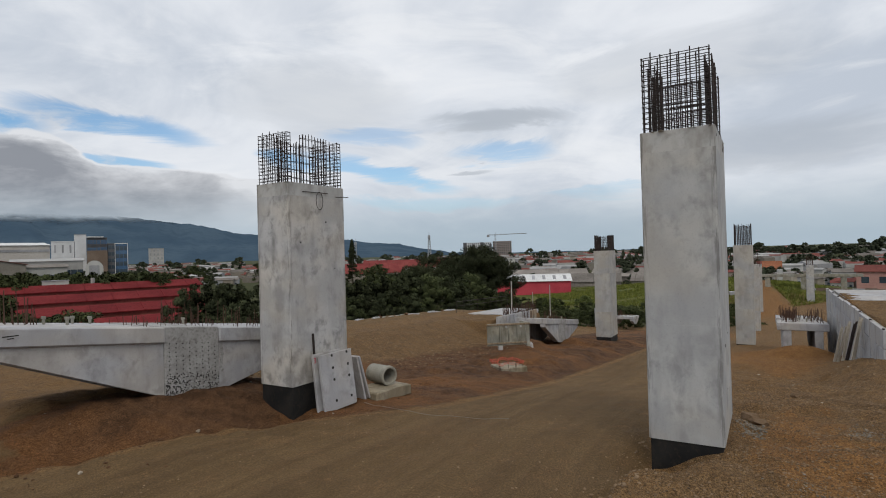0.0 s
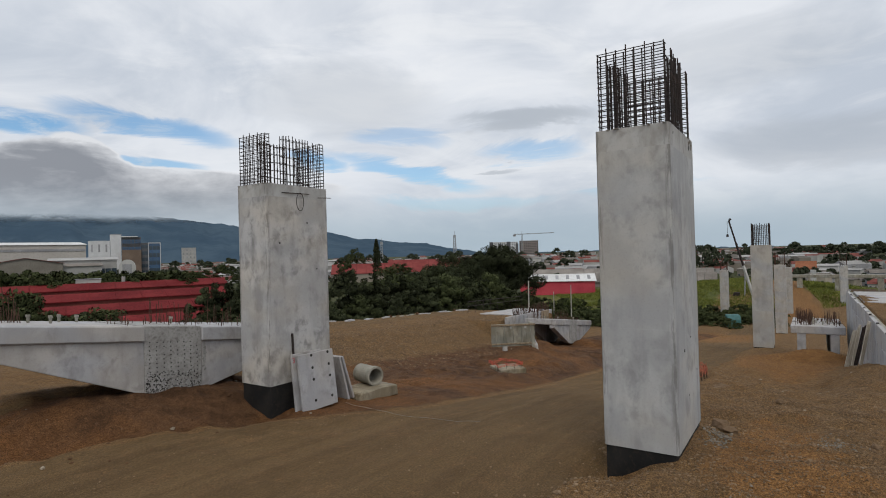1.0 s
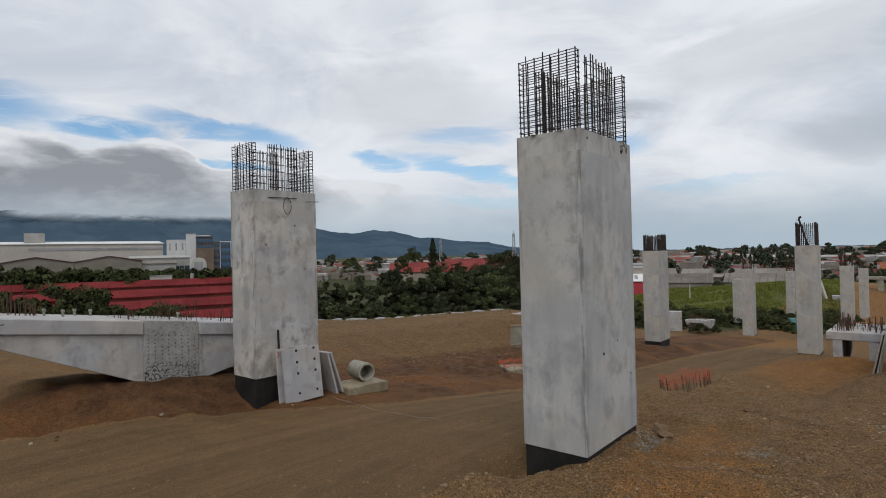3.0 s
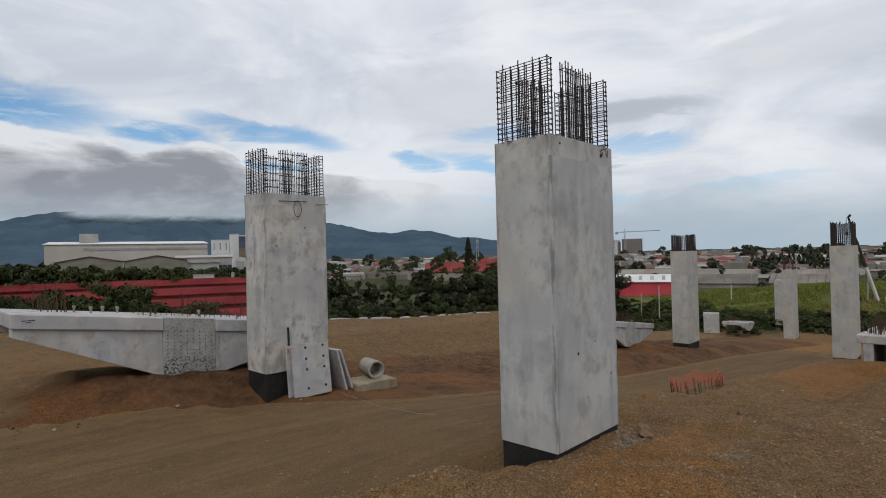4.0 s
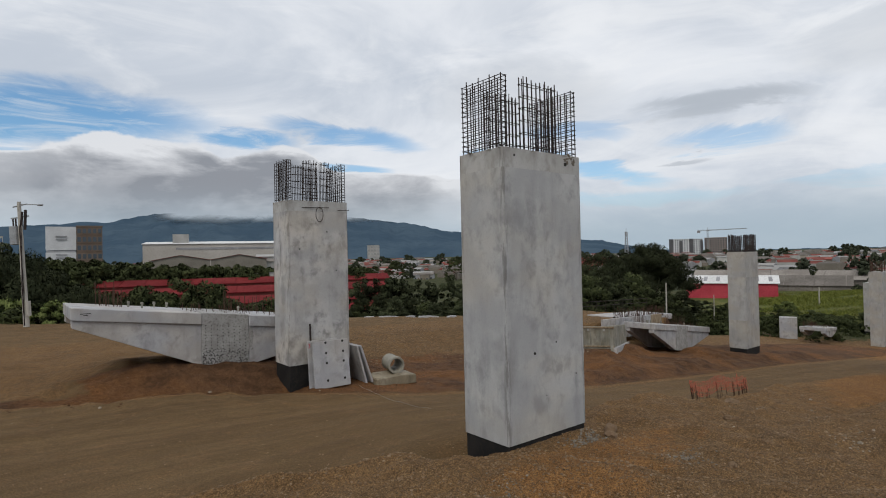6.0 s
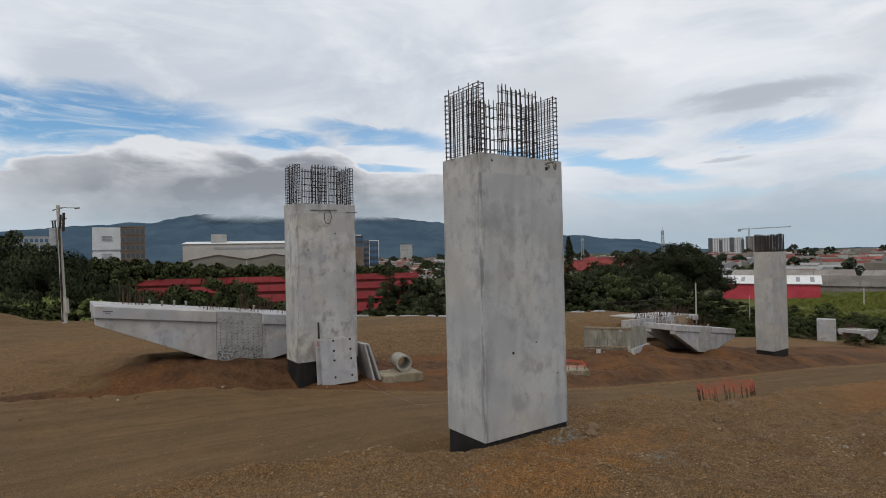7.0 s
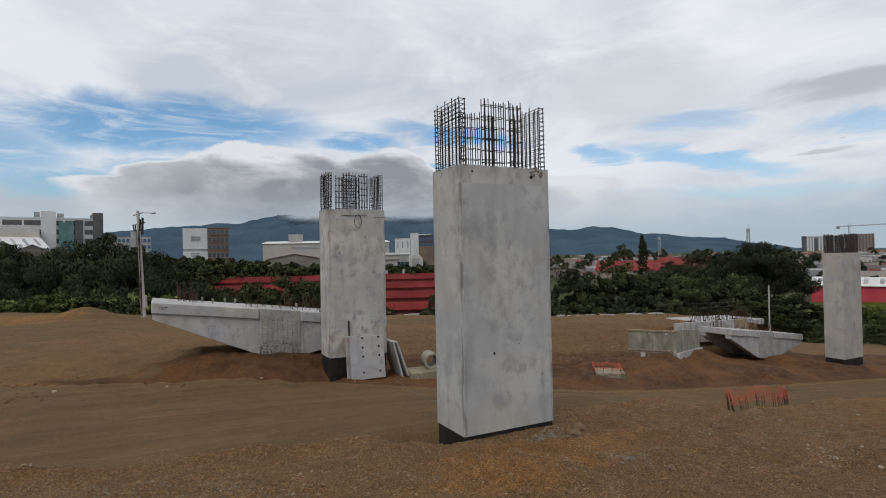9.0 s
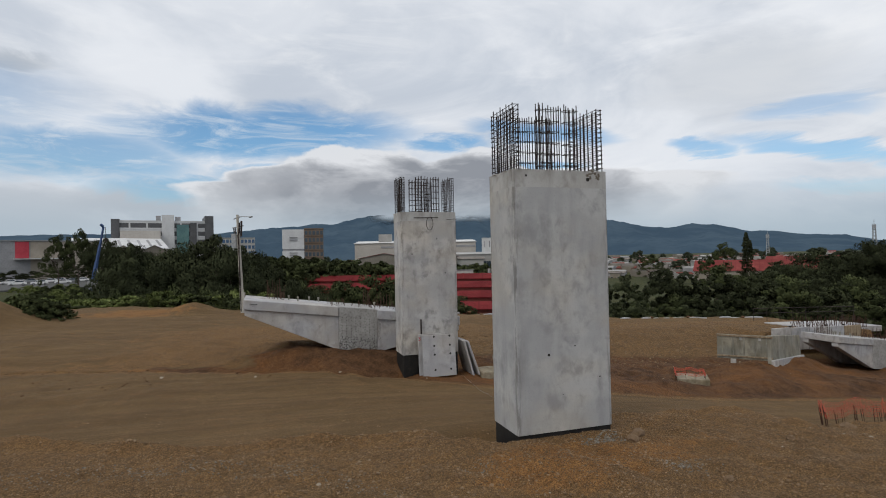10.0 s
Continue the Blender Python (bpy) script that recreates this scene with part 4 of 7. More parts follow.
# ---- cap beams lying on the ground ----
def cap_beam(s0, p0, z_top, length, mid0, mid1, slope, width, label, deep=2.05, stubs=True, seed=1, tip=0.74, sockets=False, inset=0.0):
    """A hollow hammerhead cap: a deck slab over two tapering webs with a rough joint in the middle."""
    rng = random.Random(seed)
    ob = thing("cap_beam", at(s0, p0, z_top), label, "cap beam", "precast cap beams")
    grade = Matrix.Identity(4)
    grade[2][0] = -slope

    def part(name, bm, material, parent, label="", m=None, kind=""):
        bmesh.ops.transform(bm, matrix=grade, verts=bm.verts[:])
        return put_part(name, bm, material, parent, label, m, kind)

    for a, b in ((0.0, mid0), (mid1, length)):
        bm = block(bmesh.new(), a, -0.1, -0.47, b, width + 0.1, 0.0, 0.03)
        part("deck_slab", bm, WHITE_CONCRETE, ob)
    t = 0.46
    for y in (inset, width - t - inset):
        bm = prism(bmesh.new(), [(0.04, -0.47), (mid0, -0.47), (mid0, -deep), (mid0 - 0.12, -deep), (0.04, -tip)], y, y + t, 0.015)
        part("web", bm, WHITE_CONCRETE, ob)
        bm = prism(bmesh.new(), [(mid1, -0.47), (length - 0.04, -0.47), (length - 0.04, -tip), (mid1 + 0.12, -deep), (mid1, -deep)], y, y + t, 0.015)
        part("web", bm, WHITE_CONCRETE, ob)
    bm = block(bmesh.new(), mid0 + 0.003, inset - 0.03, -deep - 0.03, mid1 - 0.003, t + inset, 0.015, 0.02)
    joint = part("rough_joint", bm, ROUGH_CONCRETE, ob, "rough speckled grey joint face")
    bm = block(bmesh.new(), mid0 + 0.003, width - t - inset, -deep - 0.03, mid1 - 0.003, width - inset + 0.03, 0.015, 0.02)
    part("rough_joint", bm, ROUGH_CONCRETE, ob)
    bm = block(bmesh.new(), mid0 + 0.003, t + inset + 0.003, -0.47, mid1 - 0.003, width - t - inset - 0.003, 0.01)
    part("slab_joint", bm, ROUGH_CONCRETE, ob)
    if sockets:
        bm = bmesh.new()
        for i in range(8):
            for j in range(11):
                x, z = mid0 + 0.16 + (mid1 - mid0 - 0.32) * i / 7, -0.5 - (deep - 0.75) * j / 10
                if rng.random() < 0.85:
                    rod(bm, (x + rng.uniform(-0.02, 0.02), -0.036, z), (x, 0.0, z), 0.022, sides=6)
        # near-black rod ends paint the shade inside the sockets
        part("dowel_sockets", bm, MARK_AND_HOLE_SHADE, joint, "grid of small dark discs for shaded sockets", kind="stuff")
        for material, n in ((MARK_AND_HOLE_SHADE, 300), (WHITE_CONCRETE, 240)):
            bm = bmesh.new()
            for i in range(n):
                x, z = mid0 + 0.04 + (mid1 - mid0 - 0.08) * rng.random() ** 1.4, -deep + 0.02 + rng.random() ** 2 * 0.6
                lump(bm, (x, -0.03, z), (0.022, 0.015, 0.022), rng, 0.3, 1)
            part("exposed_aggregate", bm, material, joint, "dark exposed aggregate" if material == MARK_AND_HOLE_SHADE else "pale exposed aggregate", kind="stuff")
        for i in range(9):
            bm = lump(bmesh.new(), (mid1 + 0.10 + rng.uniform(-0.03, 0.05), 0.0, -0.6 - 0.10 * i), (0.07, 0.012, 0.09), rng, 0.35)
            part("grout_stain", bm, ROUGH_CONCRETE, ob, "dark ragged grout stain beside the joint")
    if stubs:
        for x in (0.30 * length, 0.345 * length, 0.20 * length, 0.62 * length, 0.24 * length):
            bm = block(bmesh.new(), -0.035, -0.035, 0, 0.035, 0.035, 0.2, 0.01)
            block(bm, -0.05, -0.05, 0.15, 0.05, 0.05, 0.24, 0.01)
            part("lifting_lug", bm, OLD_CONCRETE, ob, "", pose(x, rng.uniform(0.3, width - 0.4), -slope * x))
        bm = bmesh.new()
        for i in range(95):
            x, y = rng.uniform(0.36 * length, 0.92 * length), rng.uniform(0.25, width - 0.2)
            rod(bm, (x, y, -0.02), (x + rng.uniform(-0.03, 0.03), y, rng.uniform(0.08, 0.32)), 0.011, sides=4)
        for i in range(22):
            x, y = rng.uniform(0.10 * length, 0.19 * length), rng.uniform(width * 0.55, width - 0.1)
            rod(bm, (x, y, -0.02), (x + rng.uniform(-0.05, 0.05), y, rng.uniform(0.35, 1.05)), 0.012, sides=4)
        for i in range(34):
            x, y = rng.uniform(0.56 * length, 0.95 * length), rng.uniform(width * 0.7, width - 0.1)
            rod(bm, (x, y, -0.02), (x + rng.uniform(-0.05, 0.05), y, rng.uniform(0.3, 0.95)), 0.012, sides=4)
        part("rebar_stubs", bm, RUST, ob, "rusty reinforcing stubs", kind="stuff")
    return ob


cap_near = cap_beam(5.5, 15.72, 2.6, 10.6, 4.35, 6.25, 0.124, 3.3, "pale precast concrete cap beam lying on red soil", 2.07, sockets=True)
bm = block(bmesh.new(), 0, 0, 0, 0.34, 0.004, 0.025)
block(bm, 0.1, 0, -0.06, 0.24, 0.004, -0.035)
part("stencil_mark", bm, MARK_AND_HOLE_SHADE, cap_near, "small dark stencilled mark", pose(0.28, -0.105, -0.26))
cap_beam(43.9, 16.2, -1.62, 9.1, 3.4, 5.25, 0.124, 2.6, "precast concrete cap beam with tapering webs near a retaining panel", 2.07, seed=2)
cap_right = cap_beam(41.4, -3.15, -1.0, 8.4, 3.0, 4.8, 0.05, 2.6, "concrete cap beam with upright rebar beside the retaining wall", 2.35, seed=3, tip=1.75, inset=0.22)
cap_beam(91.5, 18.9, -6.9, 4.6, 1.8, 2.8, 0.06, 3.0, "far precast cap beam with starter bars on red soil", 1.3, seed=4)
bm = bmesh.new()
rng = random.Random(31)
for i in range(80):
    x, y = rng.uniform(0.3, 8.2), rng.choice((rng.uniform(0.1, 0.8), rng.uniform(1.5, 2.3)))
    rod(bm, (x, y, -0.02 - 0.09 * x), (x + rng.uniform(-0.08, 0.08), y + rng.uniform(-0.05, 0.05), rng.uniform(0.25, 0.95) - 0.09 * x), 0.016, sides=4)
part("starter_bars", bm, RUST, cap_right, "rusty starter bars", kind="stuff")


# ---- panels, pipe and blocks at the second pier's foot ----
def precast_panel(m, w, h, t, label, holes=True):
    ob = thing("precast_slab", m, label, "concrete slab", "leaning precast slabs")
    part("slab", block(bmesh.new(), 0, 0, 0, w, t, h, 0.012), WHITE_CONCRETE, ob)
    if holes:
        # sockets are flat discs with their inner shade painted on
        for x in (0.36 * w, 0.84 * w):
            for z in (0.16 * h, 0.53 * h, 0.74 * h, 0.96 * h):
                part("lifting_socket", rod(bmesh.new(), (0, -0.006, 0), (0, 0.03, 0), 0.05, sides=8), MARK_AND_HOLE_SHADE, ob, "", pose(x, 0, z))
    return ob


def ground_z(s, p):
    return float(height(s, p))


precast_panel(at(13.15, 12.33, -1.0, 0, -7), 1.56, 1.86, 0.10, "white precast concrete panel with bolt holes leaning on the pier")
behind = precast_panel(at(13.02, 12.52, -1.0, 0, -6), 1.3, 1.9, 0.09, "grey precast panel leaning behind another on the pier", False)
digit = bpy.data.curves.new("painted_number", "FONT")
digit.body, digit.size = "3", 0.26
digit.materials.append(RED_WALL)
mark = new("painted_number", digit)
mark.parent = behind
mark.matrix_local = pose(0.0, -0.004, 1.62, 90)
solo("timber_stake", block(bmesh.new(), -0.03, -0.03, 0, 0.03, 0.03, 2.6, 0.005), DARK_STEEL, at(13.22, 12.75, -1.05, 0, -3), "thin dark timber stake upright behind leaning panels", "stake")
for i, (s, tilt) in enumerate(((15.2, -15), (15.52, -19))):
    m = at(s + 0.55, 12.75 + 0.06 * i, -1.2, 90, tilt)
    precast_panel(m, 1.35, 1.72, 0.09, "pale precast panel leaning on its neighbour beside the pier", False)


def pipe_thing(s, p, z, rz):
    ob = thing("concrete_pipe", at(s, p, z, rz), "short grey concrete drain pipe lying on its side", "pipe")
    bm = bmesh.new()
    n, prof = 28, ((0.37, 0.0), (0.38, 0.02), (0.38, 0.14), (0.36, 0.17), (0.36, 1.05), (0.275, 1.05), (0.275, 0.05), (0.295, 0.0))
    rings = [[bm.verts.new((y, r * math.cos(2 * math.pi * i / n), r * math.sin(2 * math.pi * i / n))) for i in range(n)] for r, y in prof]
    for a, b in zip(rings, rings[1:] + rings[:1]):
        for i in range(n):
            bm.faces.new((a[i], a[(i + 1) % n], b[(i + 1) % n], b[i]))
    part("barrel", bm, OLD_CONCRETE, ob)
    return ob


pipe_thing(17.25, 12.8, -0.655, 76)
solo("concrete_kerb_block", prism(bmesh.new(), [(0, 0), (1.95, 0), (1.93, 0.40), (1.2, 0.43), (0.03, 0.42)], 0, 1.35, 0.045), MOSSY_CONCRETE, at(16.0, 12.5, -1.455, -8), "weathered mossy concrete block under the pipe", "concrete block")


def mesh_fence(name, m, w, d, tall, label, posts, seed):
    """Sagging orange safety netting round short starter bars."""
    rng = random.Random(seed)
    ob = thing(name, m, label, "safety fence")
    pts = [(0, 0), (w, 0), (w, d), (0, d)]
    for k, (a, b) in enumerate(zip(pts, pts[1:] + pts[:1])):
        bm = bmesh.new()
        n = max(4, int(math.dist(a, b) / 0.09))
        ph = rng.uniform(0, 6)
        grid = []
        for i in range(n + 1):
            t = i / n
            sag = 0.10 * math.sin(math.pi * t * 3 + ph) * tall + rng.uniform(-0.02, 0.02)
            x, y = a[0] + (b[0] - a[0]) * t, a[1] + (b[1] - a[1]) * t
            col = []
            for j in range(7):
                z = tall * (0.50 + 0.45 * j / 6) + sag
                col.append(Vector((x + rng.uniform(-0.03, 0.03), y + rng.uniform(-0.03, 0.03), z)))
            grid.append(col)
        for i in range(n + 1):
            for j in range(7):
                if i < n:
                    rod(bm, grid[i][j], grid[i + 1][j], 0.0045, sides=3)
                if j < 6:
                    rod(bm, grid[i][j], grid[i][j + 1], 0.0045, sides=3)
        part("netting", bm, ORANGE, ob, "orange plastic netting")
    for i in range(posts):
        a, b = pts[i % 4], pts[(i + 1) % 4]
        t = rng.random()
        x, y = a[0] + (b[0] - a[0]) * t, a[1] + (b[1] - a[1]) * t
        h = tall * rng.uniform(0.48, 0.82) * (1.45 if rng.random() < 0.08 else 1)
        part("starter_bar", rod(bmesh.new(), (0, 0, -0.35), (rng.uniform(-0.04, 0.04), 0, h), 0.011, sides=5), RUST, ob, "", pose(x, y, 0))
    return ob


mesh_fence("orange_mesh_fence", at(26.1, 3.6, -2.22, -35, 0, -6), 2.05, 0.7, 0.84, "orange safety netting round rusty bars in the dirt", 38, 5)
solo("footing_block", block(bmesh.new(), 0, 0, 0, 1.55, 1.5, 0.47, 0.03), MOSSY_CONCRETE, at(27.2, 12.55, -2.78, -38), "low grey concrete footing block with orange netting on top", "concrete block")
mesh_fence("orange_mesh_fence", at(27.15, 12.65, -2.31, -38), 1.45, 1.3, 0.34, "orange safety netting on a low concrete footing", 14, 6)


CLOD = surf("dry_soil_clods", (0.085, 0.046, 0.026), (0.125, 0.072, 0.040), (0.050, 0.027, 0.016), 2, 25, 1.0, 0.5, 0.01, island=0.35, spec=0.1)
PALE_TIMBER = surf("bleached_timber", (0.34, 0.30, 0.24), (0.44, 0.40, 0.33), (0.22, 0.19, 0.15), 1.2, 9, 0.9, 0.4, 0.006, (6, 6, 0.8), vary=0.25)


# ---- formwork and retaining panels by the far cap ----
def formwork(m, w, h):
    ob = thing("formwork_panel", m, "stained concrete formwork panel standing on small blocks", "formwork")
    part("face", block(bmesh.new(), 0, 0.0, 0, w, 0.12, h, 0.01), FORM_CONCRETE, ob)
    part("top_rail", block(bmesh.new(), -0.03, -0.06, h - 0.14, w + 0.03, 0.0 - 0.003, h - 0.02, 0.01), TIMBER, ob)
    part("bottom_rail", block(bmesh.new(), -0.03, -0.06, 0.12, w + 0.03, -0.003, 0.22, 0.01), TIMBER, ob)
    for i in range(5):
        x = w * (i + 0.5) / 5
        part("stud", block(bmesh.new(), x - 0.035, -0.05, 0.225, x + 0.035, -0.003, h - 0.145, 0.006), FORM_CONCRETE, ob)
    for x in (0.42 * w, 0.76 * w):
        part("white_tag", block(bmesh.new(), x, -0.075, h - 0.30, x + 0.14, -0.062, h - 0.16), WHITE_WALL, ob, "small white tag")
    part("prop_block", block(bmesh.new(), 0.25 * w, -0.1, -0.3, 0.25 * w + 0.3, 0.2, 0.0 - 0.003, 0.02), WHITE_CONCRETE, ob, "white concrete prop block")
    return ob


formwork(at(34.0, 16.75, -2.42, -50, -3), 3.05, 1.52)
wing = thing("wing_wall", at(35.75, 14.32, -2.49, 26.0, -4, 7.4), "grey concrete wing wall with a white footing ledge", "wall")
part("face", prism(bmesh.new(), [(0, -0.9), (7.1, -0.9), (6.9, 1.8), (0.1, 1.66)], 0, 0.2, 0.015), OLD_CONCRETE, wing)
part("ledge", prism(bmesh.new(), [(0.0, -0.9), (7.1, -0.9), (7.0, 0.45), (0.0, 0.16)], -0.2, -0.003, 0.02), WHITE_CONCRETE, wing, "white footing ledge")
for i in range(5):
    solo("facing_panel", block(bmesh.new(), 0, 0, -1.7, 1.8, 0.14, 0.0, 0.02), TIMBER if i == 4 else WHITE_CONCRETE, at(42.3 + 1.86 * i, 19.85, -1.44 - 0.055 * i, 0, 0, 0.6), "timber shutter panel holding the fill" if i == 4 else "white concrete facing panel holding the fill", "concrete panel", "facing panels")
    if i < 4:
        solo("lifting_eye", block(bmesh.new(), 0, 0, 0, 0.24, 0.1, 0.1, 0.02), DARK_STEEL, at(42.3 + 1.86 * i + 1.7, 19.87, -1.44 - 0.055 * i), "dark lifting eye on a facing panel's top", "lifting eye", "lifting eyes")
solo("approach_slab", block(bmesh.new(), 0, 0, -0.5, 8.4, 4.2, 0, 0.03), WHITE_CONCRETE, at(48.2, 21.6, -1.92, 0, 0, 2.0), "pale concrete approach slab with rusty starter bars along it", "concrete slab")
rng = random.Random(8)
bm = bmesh.new()
for i in range(90):
    x = 1.6 + 8.2 * i / 90
    rod(bm, (x, 0.2 + rng.uniform(-0.05, 0.05), -0.15), (x + rng.uniform(-0.35, 0.2), 0.2, rng.uniform(0.45, 0.95)), 0.018, sides=4)
solo("starter_bars", bm, RUST, at(43.4, 20.3, -1.55, 0, 0, 1.8), "dense fringe of rusty starter bars along a slab edge", "rebar", kind="stuff")
rail = thing("guard_rail", at(49.0, 27.6, -1.70, 0, 0, 1.8), "thin dark guard rail at the slab edge", "railing")
for z in (0.35, 0.8):
    part("rail", rod(bmesh.new(), (0, 0, z), (13, 0, z), 0.03, sides=5), DARK_STEEL, rail)
for i in range(9):
    part("post", rod(bmesh.new(), (i * 1.6, 0, -0.6), (i * 1.6, 0, 0.85), 0.025, sides=5), DARK_STEEL, rail)

# coping blocks along the crest of the fill
rng = random.Random(12)
proto = []
for k, w in enumerate((1.5, 1.0, 0.6, 2.0)):
    bm = prism(bmesh.new(), [(0, -0.3), (w, -0.3), (w - rng.uniform(0, 0.1), rng.uniform(0.04, 0.1)), (w * 0.5, rng.uniform(0.05, 0.12)), (rng.uniform(0, 0.08), rng.uniform(0.02, 0.1))], 0, 0.3, 0.03)
    proto.append(mesh_of("coping_block", bm, OLD_CONCRETE if k == 2 else WHITE_CONCRETE))
dark = mesh_of("broken_chunk", lump(bmesh.new(), (0, 0, 0.05), (0.24, 0.16, 0.16), rng, 0.3, 1), CLOD)
s = 20.0
while s < 52:
    k = rng.choice((0, 1, 1, 2, 3))
    p = float(edge_of_fill(s)) - 0.5
    z = ground_z(s, p - 0.6) + rng.uniform(-0.07, 0.05)
    solo("coping_block", proto[k], None, at(s, p, z, rng.uniform(-7, 5) - 11, rng.uniform(-5, 5), rng.uniform(-3, 3)), "white concrete wall block along the edge of the fill", "concrete block", "coping blocks")
    s += (1.5, 1.0, 0.6, 2.0)[k] + rng.choice((0.08, 0.2, 0.5, 1.1))
    if rng.random() < 0.3:
        solo("broken_chunk", dark, None, at(s - 0.15, p - 0.1, z, rng.uniform(0, 90)), "dark broken chunk between wall blocks", "rubble", "broken chunks")


# ---- retaining wall on the right ----
def retaining_wall():
    ob = thing("wall_retaining", at(0, 0, 0), "white precast panel retaining wall with stepped top", "retaining wall", kind="structure")
    back = bmesh.new()
    prism(back, [(26.0, -3.5), (48.0, -6), (48.0, 0.6), (26.0, 0.6)], -3.99, -3.81)
    part("wall_core", back, OLD_CONCRETE, ob)
    meshes = {}
    rng = random.Random(4)
    s, i = 26.0, 0
    while s < 47.5:
        top = 0.74 + (0.06 if (i // 4) % 2 else 0.0) + rng.uniform(-0.015, 0.015)
        z = top
        while z > ground_z(s + 0.7, -3.2) - 0.3:
            h = 1.5 if z < top - 0.01 or i % 2 else 0.75
            if h not in meshes:
                meshes[h] = mesh_of("wall_panel", block(bmesh.new(), 0.012, 0, -h + 0.012, 1.488, 0.15, -0.012, 0.015), WHITE_CONCRETE)
            part("wall_panel", meshes[h], None, ob, "", pose(s, -3.8 + rng.uniform(-0.008, 0.008), z))
            z -= h
        if i % 2 == 0:
            part("lifting_loop", block(bmesh.new(), -0.07, 0, 0, 0.07, 0.1, 0.07, 0.02), DARK_STEEL, ob, "", pose(s + 0.1, -3.75, top - 0.03))
        s, i = s + 1.5, i + 1
    part("end_wall", block(bmesh.new(), 48.0, -14.0, -6, 48.25, -3.65, 0.62, 0.02), WHITE_CONCRETE, ob)


retaining_wall()
solo("deck_slab", block(bmesh.new(), 39.6, -22, 0.45, 47.9, -4.05, 0.72, 0.02), WHITE_CONCRETE, at(0, 0, 0), "pale concrete slab on the wall-held fill", "concrete slab")
rng = random.Random(14)
for i in range(5):
    t = i / 4
    s, p = 34.6 - 4.4 * t, -2.85 - 0.3 * t
    h = rng.uniform(1.9, 2.4)
    mm = at(s, p, ground_z(s, p) - 0.08, rng.uniform(-25, 25), rng.uniform(10, 15) - 3 * t, rng.uniform(-4, 4))
    bm = block(bmesh.new(), -0.13, -0.03, 0, 0.13, 0.03, h, 0.008)
    block(bm, -0.12, 0.033, 0.1, -0.05, 0.09, h - 0.1, 0.008)
    solo("timber_plank", bm, DARK_STEEL if i == 3 else PALE_TIMBER, mm, "weathered pale plank leaning on the retaining wall", "plank", "leaning planks")


# ---- mountains ----
def build_mountains():
    az = np.array([60, 84, 88, 90, 93, 95, 97.5, 100, 102, 104.5, 106.7, 108.5, 110.8, 113, 115, 121, 126, 133, 139, 142.3, 144.6, 149, 153, 158, 164, 171, 180, 200, 230])
    el = np.array([0.1, 0.1, 0.2, 0.4, 0.9, 1.35, 1.5, 1.9, 2.0, 2.6, 2.85, 2.5, 2.75, 3.3, 3.6, 4.4, 4.9, 5.2, 4.6, 3.8, 3.7, 3.4, 3.0, 2.8, 2.8, 2.6, 2.4, 2.0, 1.0])
    a = np.arange(62, 225, 0.35)
    rs = np.array([2600, 2850, 3100, 3350, 3600, 3800, 4000, 4250, 4500])
    share = np.array([0.0, 0.16, 0.34, 0.52, 0.70, 0.87, 1.0, 0.75, 0.3])
    crest = np.interp(a, az, el)
    crest = crest + 0.10 * np.array([noise.fractal(Vector((x * 0.9, 7.0, 1.0)), 0.9, 2.1, 5) for x in a])
    verts, n, m = [], len(a), len(rs)
    for i in range(n):
        for j in range(m):
            fold = noise.fractal(Vector((a[i] * 0.33, rs[j] * 0.0028, 3.0)), 0.9, 2.1, 5)
            h = 4000 * math.tan(radians(crest[i])) * (share[j] + 0.13 * fold * (1 if j < 6 else 0.25))
            verts.append((rs[j] * math.cos(radians(a[i])), rs[j] * math.sin(radians(a[i])), max(h, 0) - 4 if j else -80))
    i = np.arange(n * m).reshape(n, m)
    quads = np.stack([i[:-1, :-1], i[1:, :-1], i[1:, 1:], i[:-1, 1:]], -1).reshape(-1, 4)
    me = bpy.data.meshes.new("mountain_range")
    me.from_pydata(verts, [], quads.tolist())
    me.polygons.foreach_set("use_smooth", [True] * len(quads))
    me.materials.append(HAZE_SLOPE)
    tagged(new("mountain_range", me), "hazy blue forested mountain range on the horizon", "mountains", kind="structure")


build_mountains()


